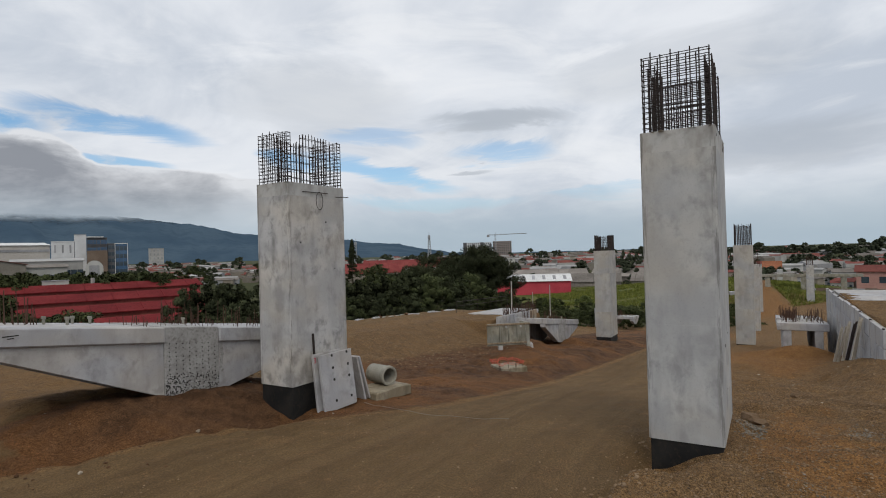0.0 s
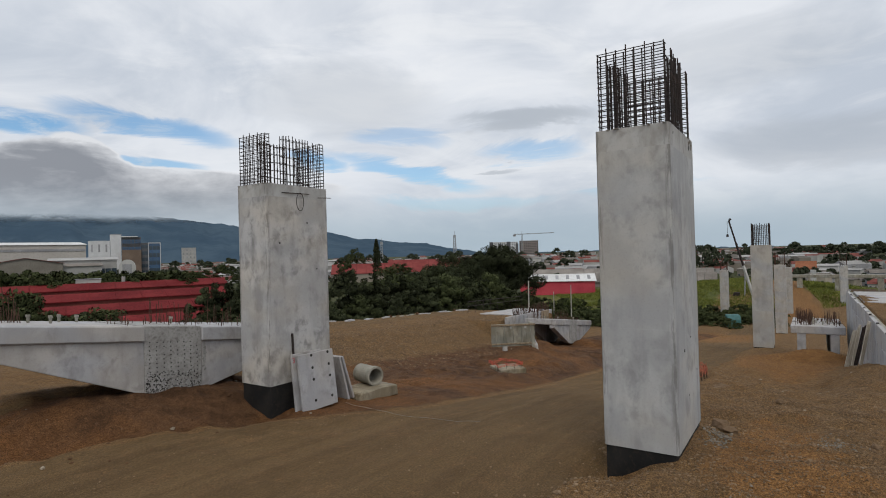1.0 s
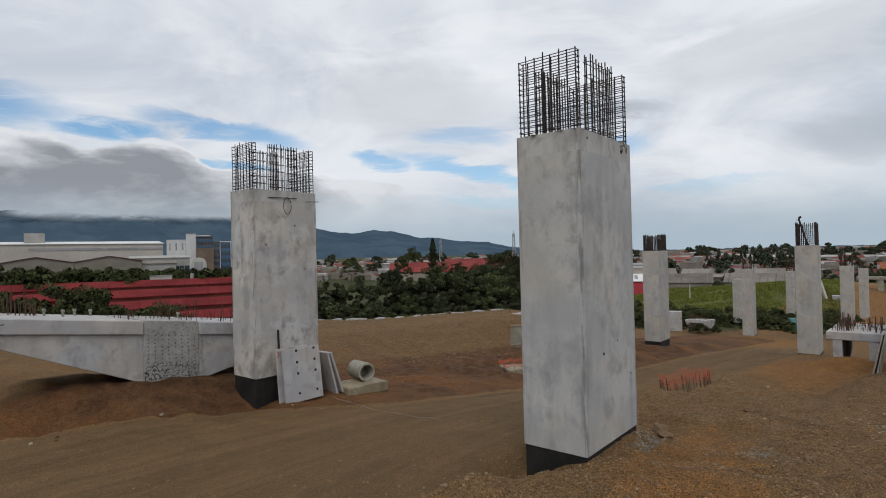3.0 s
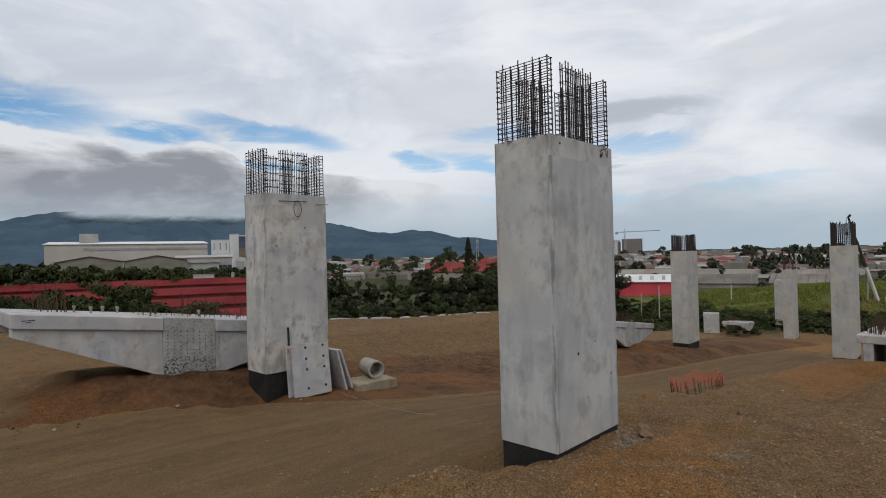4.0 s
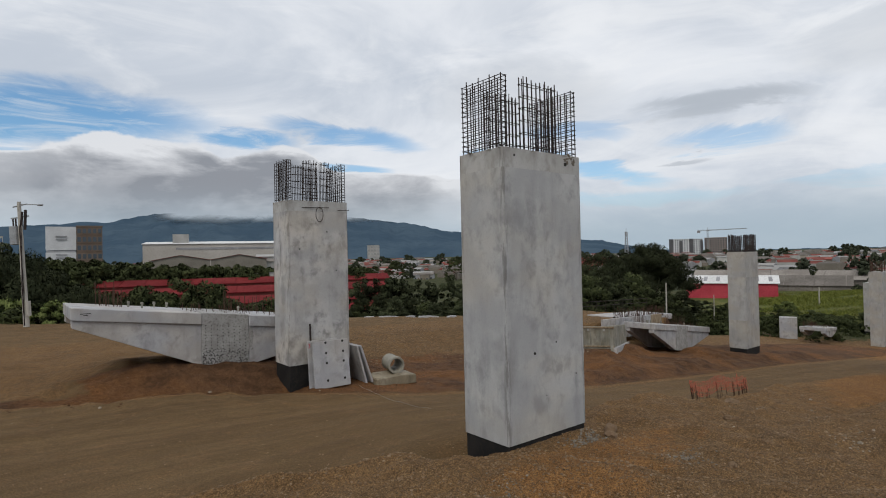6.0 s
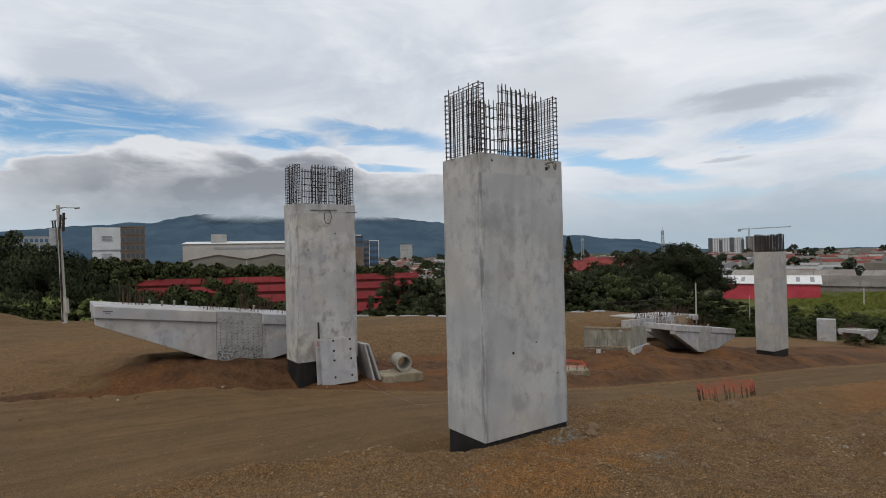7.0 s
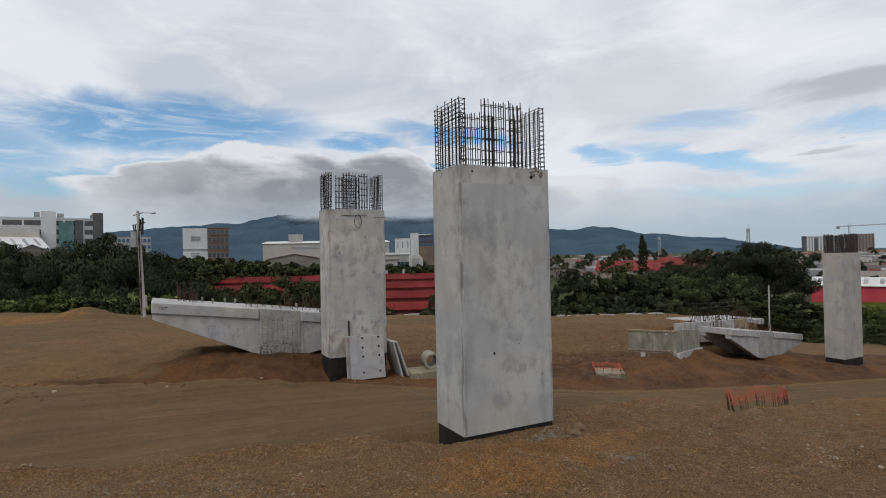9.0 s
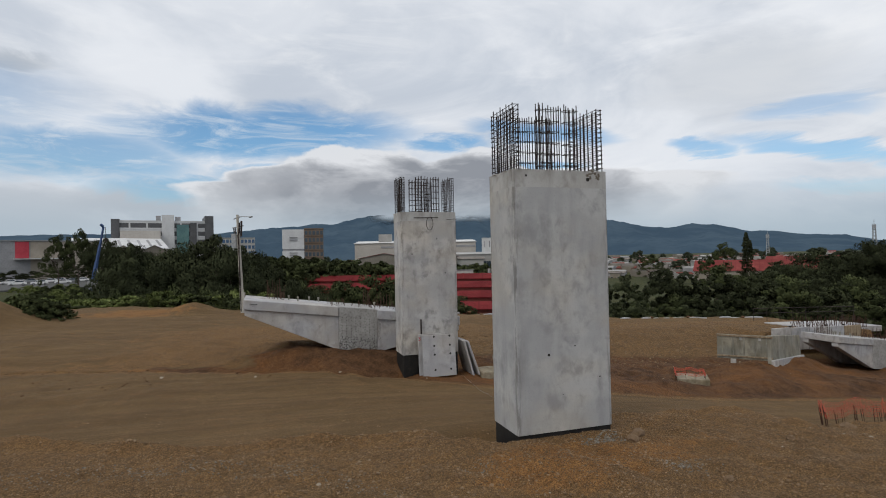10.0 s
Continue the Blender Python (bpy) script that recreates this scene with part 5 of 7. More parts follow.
# ---- plants ----
def leaf_mesh(name, clusters, per, size, rng, material, flat=0.0):
    """Clumps of small leaves round each of the given centres and radii, shaded as the soft billows that they form."""
    heart = np.mean([c for c, r in clusters], axis=0) - np.array([0, 0, 0.5])
    vs, ns = [], []
    for c, r in clusters:
        q = rng.normal(0, 1, (per, 3))
        q = q / np.linalg.norm(q, axis=1)[:, None] * (rng.uniform(0.25, 1, (per, 1)) ** 0.45) * np.array(r)
        out = q / np.array(r)
        q = q + np.array(c)
        whole = q - heart
        out = out + 0.8 * whole / np.linalg.norm(whole, axis=1)[:, None] + np.array([0, 0, 0.25])
        out = out / np.linalg.norm(out, axis=1)[:, None]
        u = rng.normal(0, 1, (per, 3))
        u = u / np.linalg.norm(u, axis=1)[:, None]
        w = np.cross(u, rng.normal(0, 1, (per, 3)) + np.array([0, 0, flat]))
        w = w / np.linalg.norm(w, axis=1)[:, None]
        turn = np.where((np.cross(u, w) * out).sum(1) < 0, -1.0, 1.0)[:, None]
        w = w * turn
        k = size * rng.uniform(0.6, 1.4, (per, 1))
        vs.append(np.stack([q - u * k - w * k * 0.45, q + u * k - w * k * 0.3, q + w * k * 0.7], 1).reshape(-1, 3))
        lean = 0.87 * out + 0.13 * np.cross(u, w)
        ns.append(np.repeat(lean / np.linalg.norm(lean, axis=1)[:, None], 3, axis=0))
    vs, ns = np.concatenate(vs), np.concatenate(ns)
    me = bpy.data.meshes.new(name)
    me.from_pydata(vs.tolist(), [], np.arange(len(vs)).reshape(-1, 3).tolist())
    me.polygons.foreach_set("use_smooth", [True] * (len(vs) // 3))
    me.normals_split_custom_set_from_vertices(ns.tolist())
    me.materials.append(material)
    return me


def limbs(bm, base, top, r, rng, fork):
    """A bent, tapering limb, which forks."""
    a, b = Vector(base), Vector(top)
    mid = (a + b) / 2 + Vector((rng.uniform(-1, 1), rng.uniform(-1, 1), 0)) * (b - a).length * 0.08
    rod(bm, a, mid, r, r * 0.78, 7)
    rod(bm, mid, b, r * 0.78, r * 0.55, 7)
    if fork:
        for k in range(3):
            out = Vector((rng.uniform(-1, 1), rng.uniform(-1, 1), rng.uniform(0.35, 0.9))).normalized()
            limbs(bm, b, b + out * (b - a).length * rng.uniform(0.5, 0.8), r * 0.45, rng, fork - 1)


def tree_kind(name, tall, wide, trunk, clumps, per, size, material, label, seed, low=0.35, dome=0.6):
    """A tree with a trunk, forking limbs and a crown of leaf clumps."""
    rng, nr = random.Random(seed), np.random.RandomState(seed)
    ob = thing(name, pose(0, 0, -500), label, "tree")
    bm = bmesh.new()
    limbs(bm, (0, 0, -1.0), (rng.uniform(-0.3, 0.3), rng.uniform(-0.3, 0.3), tall * low), trunk, rng, 2)
    part("trunk", bm, BARK, ob)
    cl = []
    for _ in range(clumps):
        a, t = rng.uniform(0, 6.283), rng.random() ** 0.55
        r = wide * t
        roof = tall * (low + (1 - low) * (1 - dome * t * t))
        z = roof - abs(rng.gauss(0, 1)) * tall * 0.16
        k = wide * rng.uniform(0.10, 0.22)
        cl.append(((r * math.cos(a) * rng.uniform(0.85, 1.12), r * math.sin(a), max(z, tall * 0.10)), (k, k, k * rng.uniform(0.5, 0.8))))
    part("crown", leaf_mesh("crown", cl, per, size, nr, material, 0.8), None, ob)
    return ob


broad = tree_kind("broad_tree", 15, 10, 0.55, 130, 460, 0.14, LEAF_DARK, "broad dark green spreading tree in the valley", 1, 0.35, 0.55)
broad_b = tree_kind("broad_tree", 14, 9, 0.5, 115, 460, 0.14, LEAF_DARK, "dark green spreading tree with uneven crown", 2, 0.3, 0.7)
leafy = tree_kind("leafy_tree", 10, 4.8, 0.28, 60, 170, 0.15, LEAF_MID, "mid-green leafy tree at the valley edge", 3, 0.3, 0.8)
leafy_b = tree_kind("leafy_tree", 9, 4.0, 0.25, 54, 170, 0.15, LEAF_DARK, "dark green leafy tree", 4, 0.25, 0.8)
far_a = tree_kind("far_tree", 10, 4.6, 0.3, 36, 44, 0.5, LEAF_HAZED, "dark green tree among the houses", 8, 0.25, 0.8)
thick = tree_kind("far_tree", 10, 5.2, 0.3, 44, 105, 0.27, LEAF_MID, "dull green tree in the thicket behind the red sheds", 10, 0.15, 0.8)
far_b = tree_kind("far_tree", 9, 5.6, 0.3, 42, 40, 0.5, LEAF_HAZED, "green spreading tree among the houses", 9, 0.3, 0.7)
shrub = tree_kind("shrub", 2.6, 2.1, 0.07, 34, 84, 0.125, LEAF_LIGHT, "light green flowering shrub at the edge of the dirt", 5, 0.12, 0.75)
shrub_b = tree_kind("shrub", 2.2, 2.4, 0.06, 34, 84, 0.125, LEAF_MID, "green shrub at the edge of the dirt", 6, 0.1, 0.8)


def conifer_kind(tall, seed):
    nr, rng = np.random.RandomState(seed), random.Random(seed)
    ob = thing("norfolk_pine", pose(0, 0, -500), "tall dark conical pine among red roofs", "tree")
    part("trunk", rod(bmesh.new(), (0, 0, -1), (0, 0, tall), 0.35, 0.04, 7), BARK, ob)
    cl = []
    for i in range(190):
        t = rng.random() ** 0.8
        z = tall * (0.12 + 0.86 * t)
        r = tall * 0.21 * (1 - t) ** 0.85 * rng.uniform(0.3, 1.05) + 0.1
        a = rng.uniform(0, 6.283)
        w = 0.45 + 0.6 * (1 - t)
        cl.append(((r * math.cos(a), r * math.sin(a), z - 0.25 * r), (w, w, 0.38)))
    part("crown", leaf_mesh("crown", cl, 44, 0.24, nr, LEAF_DARK, 0.4), None, ob)
    return ob


pine = conifer_kind(20, 7)
PLANTS = random.Random(77)


def plant(kind, x, y, k=1.0, top=None, sink=0.0):
    """A copy of a plant on the ground at x, y; top: the height that it reaches."""
    s, p = x * AX + y * AY, -x * AY + y * AX
    z = ground_z(s, p) - 0.1 - sink
    tall = {"broad_tree": 15.5, "leafy_tree": 10.0, "far_tree": 10.0, "shrub": 2.6, "norfolk_pine": 20.0}[kind.name.split(".")[0]]
    kz = (top - z) / tall if top is not None else k
    m = pose(x, y, z, 0, 0, PLANTS.uniform(0, 360)) @ Matrix.Diagonal((k, k, kz, 1))
    return copy_thing(kind, m)


def spot(kind, x, y, k=1.0, top=None, sink=0.0):
    """Where a plant of a wood stands, and how large it is."""
    z = ground_z(x * AX + y * AY, -x * AY + y * AX) - 0.1 - sink
    return kind, x, y, z, k, (top - z) / 10.0 if top is not None else k


def woodland(name, spots, label):
    """Many plants far off, past counting, joined into one mesh."""
    vs, ns = [], []
    for kind, x, y, z, k, kz in spots:
        crown = next(o for o in kind.children if o.name.startswith("crown")).data
        v, w = np.empty(len(crown.vertices) * 3, np.float32), np.empty(len(crown.loops) * 3, np.float32)
        crown.vertices.foreach_get("co", v)
        crown.corner_normals.foreach_get("vector", w)
        a = PLANTS.uniform(0, 6.283)
        turn = np.array([[math.cos(a), -math.sin(a), 0], [math.sin(a), math.cos(a), 0], [0, 0, 1]])
        vs.append(v.reshape(-1, 3) @ turn.T * np.array([k, k, kz]) + np.array([x, y, z]))
        ns.append(w.reshape(-1, 3) @ turn.T)
    vs, ns = np.concatenate(vs), np.concatenate(ns)
    me = bpy.data.meshes.new(name)
    me.from_pydata(vs.tolist(), [], np.arange(len(vs)).reshape(-1, 3).tolist())
    me.polygons.foreach_set("use_smooth", [True] * (len(vs) // 3))
    me.normals_split_custom_set_from_vertices(ns.tolist())
    me.materials.append(crown.materials[0])
    tagged(new(name, me), label, "plants", kind="stuff")


# the great trees in the valley
for x, y, k, top in ((6, 118, 1.05, 7.4), (-2, 121, 0.85, 4.8), (9, 125, 0.55, 3.4), (-9, 112, 0.7, 2.2), (0, 109, 0.6, 0.8)):
    plant(broad if PLANTS.random() < 0.5 else broad_b, x, y, k, top)
for x, y, k, top in ((-68, 33, 0.8, 8.0), (-64, 37, 0.85, 8.3), (-66, 27, 0.6, 6.6), (-57, 42, 0.6, 4.8), (-75, 44, 0.9, 6.6), (-64, 31, 0.4, 5.0), (-54, 48, 0.5, 1.0), (-50, 41, 0.4, 1.6)):
    plant(broad if PLANTS.random() < 0.5 else broad_b, x, y, k, top)
for x, y, k, top in ((-68, 57, 0.8, -0.2), (-63, 62, 0.85, 0.2), (-59, 67, 0.8, 0.5), (-57, 59, 0.8, -0.3), (-53.5, 60.5, 0.8, -0.2), (-55, 64, 0.8, 0.2), (-70, 66, 0.9, 0.2), (-66, 51, 0.8, 1.5), (-40, 82, 0.75, 1.2), (-37, 82, 0.9, 2.0), (-33, 84, 0.9, 1.8), (-29, 86, 0.9, 1.2)):
    plant(leafy if PLANTS.random() < 0.35 else leafy_b, x, y, k * 1.2, top)
for x, y, k, top in ((-37, 90, 0.9, 1.0), (-34, 84, 0.9, 1.9), (-25, 88, 0.9, 2.2), (-20, 92, 1.0, 3.2), (-16, 92, 0.9, 1.6), (-12, 95, 1.0, 2.0), (-7, 96, 1.0, 1.2), (-3, 97, 0.9, 0.6), (-22, 98, 1.0, 2.6), (-14, 102, 1.0, 2.4), (2, 99, 0.8, 0.0), (4, 104, 0.8, 0.4), (11, 124, 0.8, -4.2), (14.5, 127, 0.8, -5.4), (17.5, 130, 0.7, -6.2), (13, 132, 0.8, -4.8)):
    plant(leafy if PLANTS.random() < 0.35 else leafy_b, x, y, k * 1.2, top)
for i in range(22):  # dark crowns before the red sheds
    a, d = radians(128 + 17 * i / 21), PLANTS.uniform(78, 93)
    plant(leafy_b if i % 4 else leafy, 7 + d * math.cos(a), d * math.sin(a), PLANTS.uniform(1.1, 1.5), PLANTS.uniform(-1.8, -0.7))
for x, y, k, top in ((-50, 53, 0.8, 2.0), (-47.0, 56.0, 0.8, 1.5), (-52.5, 51.0, 0.8, 1.0), (-58, 48, 0.7, 1.2), (-55, 51, 0.7, 0.9)):
    plant(leafy, x, y, k * 1.2, top)
wood = []
for i in range(142):  # weeds where the dirt gives way to the field
    s, p = (PLANTS.uniform(98, 126), PLANTS.uniform(20, 50)) if i < 52 else (PLANTS.uniform(108, 134), PLANTS.uniform(3, 36))
    wood.append(spot(shrub_b, s * AX - p * AY, s * AY + p * AX, PLANTS.uniform(0.55, 1.15), sink=0.35))
woodland("field_weeds", wood, "dark green weeds along the foot of the grassy field")
for i in range(44):  # thicket between the great tree and the crimson shed
    plant((shrub_b, shrub_b, shrub)[i % 3], PLANTS.uniform(6, 36), PLANTS.uniform(98, 148), PLANTS.uniform(0.7, 1.3), sink=0.3)
for i in range(40):  # undergrowth along the valley's foot
    t = i / 39
    x, y = -72 + 82 * t + PLANTS.uniform(-3, 3), 46 + 56 * t ** 0.7 + PLANTS.uniform(-3, 3)
    bare = -62 < x < -38
    plant(leafy_b if i % 3 else leafy, x, y, PLANTS.uniform(0.8, 1.1), (-6.6 if bare else -2.4) + PLANTS.uniform(-1, 0.6))
# shrubs along the edge of the dirt
for i in range(30):
    s = -26 + 33 * i / 29 + PLANTS.uniform(-0.6, 0.6)
    p = float(edge_of_fill(s)) + PLANTS.uniform(1.2, 4.5)
    x, y = s * AX - p * AY, s * AY + p * AX
    plant((shrub, shrub_b)[i % 2], x, y, PLANTS.uniform(0.8, 1.25), PLANTS.uniform(0.7, 1.1) if s < -6 else PLANTS.uniform(1.1, 1.7))
for i in range(12):
    s = 8 + 16 * i / 11 + PLANTS.uniform(-0.5, 0.5)
    p = float(edge_of_fill(s)) + PLANTS.uniform(3.0, 6.0)
    plant(shrub_b, s * AX - p * AY, s * AY + p * AX, PLANTS.uniform(0.8, 1.2), sink=0.6)
for i in range(50):  # thicket between the dirt and the lot
    s = PLANTS.uniform(-34, 3)
    p = float(edge_of_fill(s)) + PLANTS.uniform(2.0, 26)
    plant((shrub, shrub_b, shrub)[i % 3], s * AX - p * AY, s * AY + p * AX, PLANTS.uniform(0.6, 0.95) * (1.25 if s > -12 else 0.9), sink=0.3)
for s, p, k in ((-8.6, 35.0, 0.7), (-9.3, 35.8, 0.8), (-7.9, 34.5, 0.5), (-10.2, 36.6, 0.9), (-9.0, 34.2, 0.45), (-8.2, 36.0, 0.6)):  # weeds on the heap's flank
    plant(shrub_b, s * AX - p * AY, s * AY + p * AX, k, sink=0.3)
wood, light = [], []
for i in range(120):  # weeds before the lot
    x = -104 + (62 if i % 2 else 40) * PLANTS.random() if i < 84 else -150 + 60 * PLANTS.random()
    y = (13 - x) * PLANTS.uniform(0.165, 0.33 if i % 2 and i < 84 else 0.26) + 1
    (wood if i % 5 < 3 else light).append(spot(shrub_b if i % 5 < 3 else shrub, x, y, PLANTS.uniform(0.45, 0.8), sink=0.3))
woodland("lot_weeds", wood, "green weeds in front of the parking lot")
woodland("lot_weeds", light, "pale flowering weeds in front of the parking lot")
for x, y, k, top in ((-153.5, 39.0, 0.75, 12.2), (-151.5, 43.0, 0.8, 13.6)):
    plant(leafy, x, y, k, top)
for x, y, k, top in ((-122, 40, 0.5, 10.2), (-118, 44, 0.5, 9.0)):
    plant(broad, x, y, k, top)
for i in range(11):
    plant(leafy_b if i % 3 else leafy, -216 + PLANTS.uniform(-3, 3), 19 + 5.6 * i, PLANTS.uniform(1.0, 1.4), PLANTS.uniform(4.6, 7.0) if i > 6 else PLANTS.uniform(2.6, 4.6))
for i in range(9):
    s = -12 + 16 * i / 8
    p = float(edge_of_fill(s)) + PLANTS.uniform(7, 12)
    plant(leafy, s * AX - p * AY, s * AY + p * AX, PLANTS.uniform(0.45, 0.6), PLANTS.uniform(0.9, 1.8))
for x, y, top, k in ((-45.1, 261, 12.6, 1.0), (-52, 300, 10.0, 0.7)):
    plant(pine, x, y, k, top)
for x, y, k, top in ((-64, 300, 1.3, 9.0), (-58, 250, 1.0, 3.0), (-90, 270, 1.3, 4.0), (-110, 240, 1.3, 2.5), (-30, 240, 1.2, 0.5)):
    plant(leafy, x, y, k, top)


# ---- buildings ----
def span(p1, p2, z):
    """A pose at p1, x towards p2, y away from the site."""
    return pose(p1[0], p1[1], z, 0, 0, math.degrees(math.atan2(p2[1] - p1[1], p2[0] - p1[0])))


def gable(bm, w, d, eave, rise, over=0.4, t=0.18, along=True):
    """A pitched roof of two sheets; along: its ridge runs along x."""
    if along:
        for y0, y1 in ((-over, d / 2), (d + over, d / 2)):
            za, zb = eave - over * rise / (d / 2), eave + rise
            vs = [bm.verts.new(v) for v in ((-over, y0, za), (w + over, y0, za), (w + over, y1, zb), (-over, y1, zb), (-over, y0, za + t), (w + over, y0, za + t), (w + over, y1, zb + t), (-over, y1, zb + t))]
            for f in ((0, 1, 2, 3), (7, 6, 5, 4), (0, 4, 5, 1), (1, 5, 6, 2), (2, 6, 7, 3), (3, 7, 4, 0)):
                bm.faces.new([vs[i] for i in f])
    else:
        for x0, x1 in ((-over, w / 2), (w + over, w / 2)):
            za, zb = eave - over * rise / (w / 2), eave + rise
            vs = [bm.verts.new(v) for v in ((x0, -over, za), (x0, d + over, za), (x1, d + over, zb), (x1, -over, zb), (x0, -over, za + t), (x0, d + over, za + t), (x1, d + over, zb + t), (x1, -over, zb + t))]
            for f in ((0, 1, 2, 3), (7, 6, 5, 4), (0, 4, 5, 1), (1, 5, 6, 2), (2, 6, 7, 3), (3, 7, 4, 0)):
                bm.faces.new([vs[i] for i in f])
    return bm


def walls(w, d, h, rise=0.0, along=True):
    bm = bmesh.new()
    if not rise:
        return block(bm, 0, 0, -3, w, d, h)
    if along:
        prism(bm, [(0, -3), (d, -3), (d, h), (d / 2, h + rise), (0, h)], 0, w)
        bmesh.ops.transform(bm, matrix=Matrix(((0, 1, 0, 0), (1, 0, 0, 0), (0, 0, 1, 0), (0, 0, 0, 1))), verts=bm.verts[:])
    else:
        prism(bm, [(0, -3), (w, -3), (w, h), (w / 2, h + rise), (0, h)], 0, d)
    return bm


def shed(name, p1, p2, z, d, h, rise, wall, roof, label, along=True, ribs=0, skylights=0, wins=0):
    w = math.dist(p1, p2)
    ob = thing(name, span(p1, p2, z), label, "building")
    part("wall", walls(w, d, h, rise * 0.98, along), wall, ob)
    rf = part("roof", gable(bmesh.new(), w, d, h, rise, 0.5, 0.15, along), roof, ob)
    for i in range(ribs):
        x = w * (i + 0.5) / ribs
        k = rise / (d / 2)
        bm = prism(bmesh.new(), [(-0.5, -k * 0.5 + 0.15), (d / 2, rise + 0.15), (d / 2, rise + 0.27), (-0.5, -k * 0.5 + 0.27)], -0.12, 0.12)
        part("roof_rib", bm, roof, rf, "", pose(x, 0, h, 0, 0, 90) @ Matrix.Identity(4))
    for i in range(skylights):
        x = w * (i + 0.5) / skylights
        k = math.atan(rise / (d / 2))
        part("skylight", block(bmesh.new(), -0.5, 0, 0, 0.5, d * 0.3, 0.05), GREY_WALL, rf, "", pose(x, d * 0.1, h + 0.2 * rise + 0.17, math.degrees(k)))
    for i in range(wins):
        x = w * (i + 0.5) / wins
        part("window", block(bmesh.new(), x - 0.9, -0.06, h * 0.45, x + 0.9, 0.02, h * 0.75), GLASS, ob)
    return ob


def tower_block(name, p1, p2, z, d, h, floors, bays, wall, glass, label, pier_share=0.45, bands=True):
    """A flat-roofed block: storeys, window openings in rows, parapet."""
    w = math.dist(p1, p2)
    ob = thing(name, span(p1, p2, z), label, "building")
    wl = part("wall", block(bmesh.new(), 0, 0, -6, w, d, h), wall, ob)
    part("parapet", block(bmesh.new(), -0.15, -0.15, h + 0.003, w + 0.15, d + 0.15, h + 0.5), wall, ob)
    fh, bw = h / floors, w / bays
    gl = mesh_of("window", block(bmesh.new(), 0, -0.05, 0, bw * (1 - pier_share), 0.1, fh * 0.55), glass)
    for i in range(floors):
        for j in range(bays):
            part("window", gl, None, wl, "", pose(bw * (j + pier_share / 2), 0, fh * (i + 0.25)))
        if bands:
            part("sill_band", block(bmesh.new(), 0, -0.18, fh * i + fh * 0.08, w, -0.003, fh * i + fh * 0.16), wall, ob)
    return ob


# long red sheds below the site, row behind row
RED_DIR = math.degrees(math.atan2(20, 26))
for i, (px, py, w, top) in enumerate(((-98, 76, 60, -6.6), (-107, 82, 66, -4.6), (-116, 88, 71, -2.6), (-126, 94, 78, -0.7))):
    e = (px + w * math.cos(radians(RED_DIR)), py + w * math.sin(radians(RED_DIR)))
    shed("red_warehouse", (px, py), e, -12.0, 10.0, top + 12.0 - 1.25, 1.25, RUSTY_ROOF, RED_ROOF, "long warehouse with red sheet roof below the site", True, 14)
unit = thing("roof_unit", pose(-92.6, 128.6, -1.6, 0, 0, RED_DIR), "white sheet-metal box on the red roofs", "roof unit")
part("casing", block(bmesh.new(), -2.6, -1.2, -1.0, 2.6, 1.2, 1.9, 0.05), WHITE_WALL, unit)
part("lid", block(bmesh.new(), -2.75, -1.35, 1.903, 2.75, 1.35, 2.05, 0.03), GREY_WALL, unit)
solo("roof_vent_post", block(bmesh.new(), -0.3, -0.3, -6, 0.3, 0.3, 5.2), WHITE_WALL, pose(-86.7, 133.1, -4.5), "white square vent post above red roofs", "vent")
shed("red_warehouse", (-70, 272), (-22, 282), -8, 22, 3.6, 4.6, CREAM_WALL, FADED_RED, "wide hall with faded red sheet roof", True, 10)
shed("red_warehouse", (-46, 300), (4, 304), -7, 20, 4.5, 4.0, WHITE_WALL, FADED_RED, "hall with faded red roof among trees", True, 10)
shed("crimson_shed", (16.9, 184.4), (40.9, 181.0), -11.5, 16, 5.7, 1.9, RED_WALL, WHITE_SHEET, "crimson shed with pale zinc roof beyond the piers", True, 0, 7)
for i, (a, b, d, h) in enumerate((((22, 238), (60, 232), 26, 2.6), ((44, 214), (66, 208), 18, 1.4), ((62, 236), (96, 222), 24, 2.2), ((72, 214), (90, 206), 16, 1.2))):
    shed("zinc_hall", a, b, -9.5, d, h, 2.8, GREY_ROOF, GREY_ROOF, "old hall with weathered zinc roof", True, 8, 0, 0)
# long pale factory and the low arched hall before it
fac = shed("pale_factory", (-213, 184.4), (-166.6, 228.5), -8, 40, 20.5, 1.6, PALE_CLAD, WHITE_SHEET, "long pale factory hall with low roof", True, 0, 0, 0)
part("dark_band", block(bmesh.new(), 14, -0.2, 17.8, 63.8, -0.003, 18.8), GREY_WALL, fac)
part("roof_tank_house", block(bmesh.new(), 12, 8, 21, 19, 14, 25.5), WHITE_WALL, fac)
for i in range(2):
    a, b = (-175 + 15.6 * i, 156 + 15.3 * i), (-175 + 15.6 * (i + 1) - 0.3, 156 + 15.3 * (i + 1) - 0.3)
    shed("low_hall", a, b, -8, 26, 12.6, 2.0, DULL_WALL, RUSTY_ROOF, "low dull hall with shallow brownish roof", False, 0, 0, 0)
shed("low_hall", (-147, 186), (-136, 195), -8, 14, 11.4, 0.8, WHITE_WALL, GREY_ROOF, "low white hall with strip windows", True, 0, 0, 9)
shed("strip_hall", (-156, 194.4), (-138.5, 207.3), -8, 12, 13.6, 0.9, WHITE_WALL, WHITE_ROOF, "long white hall with strip windows", True, 0, 0, 11)
tent = thing("arched_store", span((-132.4, 199.3), (-127.6, 202.3), -8), "white arched fabric store behind the red sheds", "building")
arch = [(5.6 * 0.5 - 2.8 * math.cos(math.pi * i / 12), 10.2 + 3.2 * math.sin(math.pi * i / 12)) for i in range(13)]
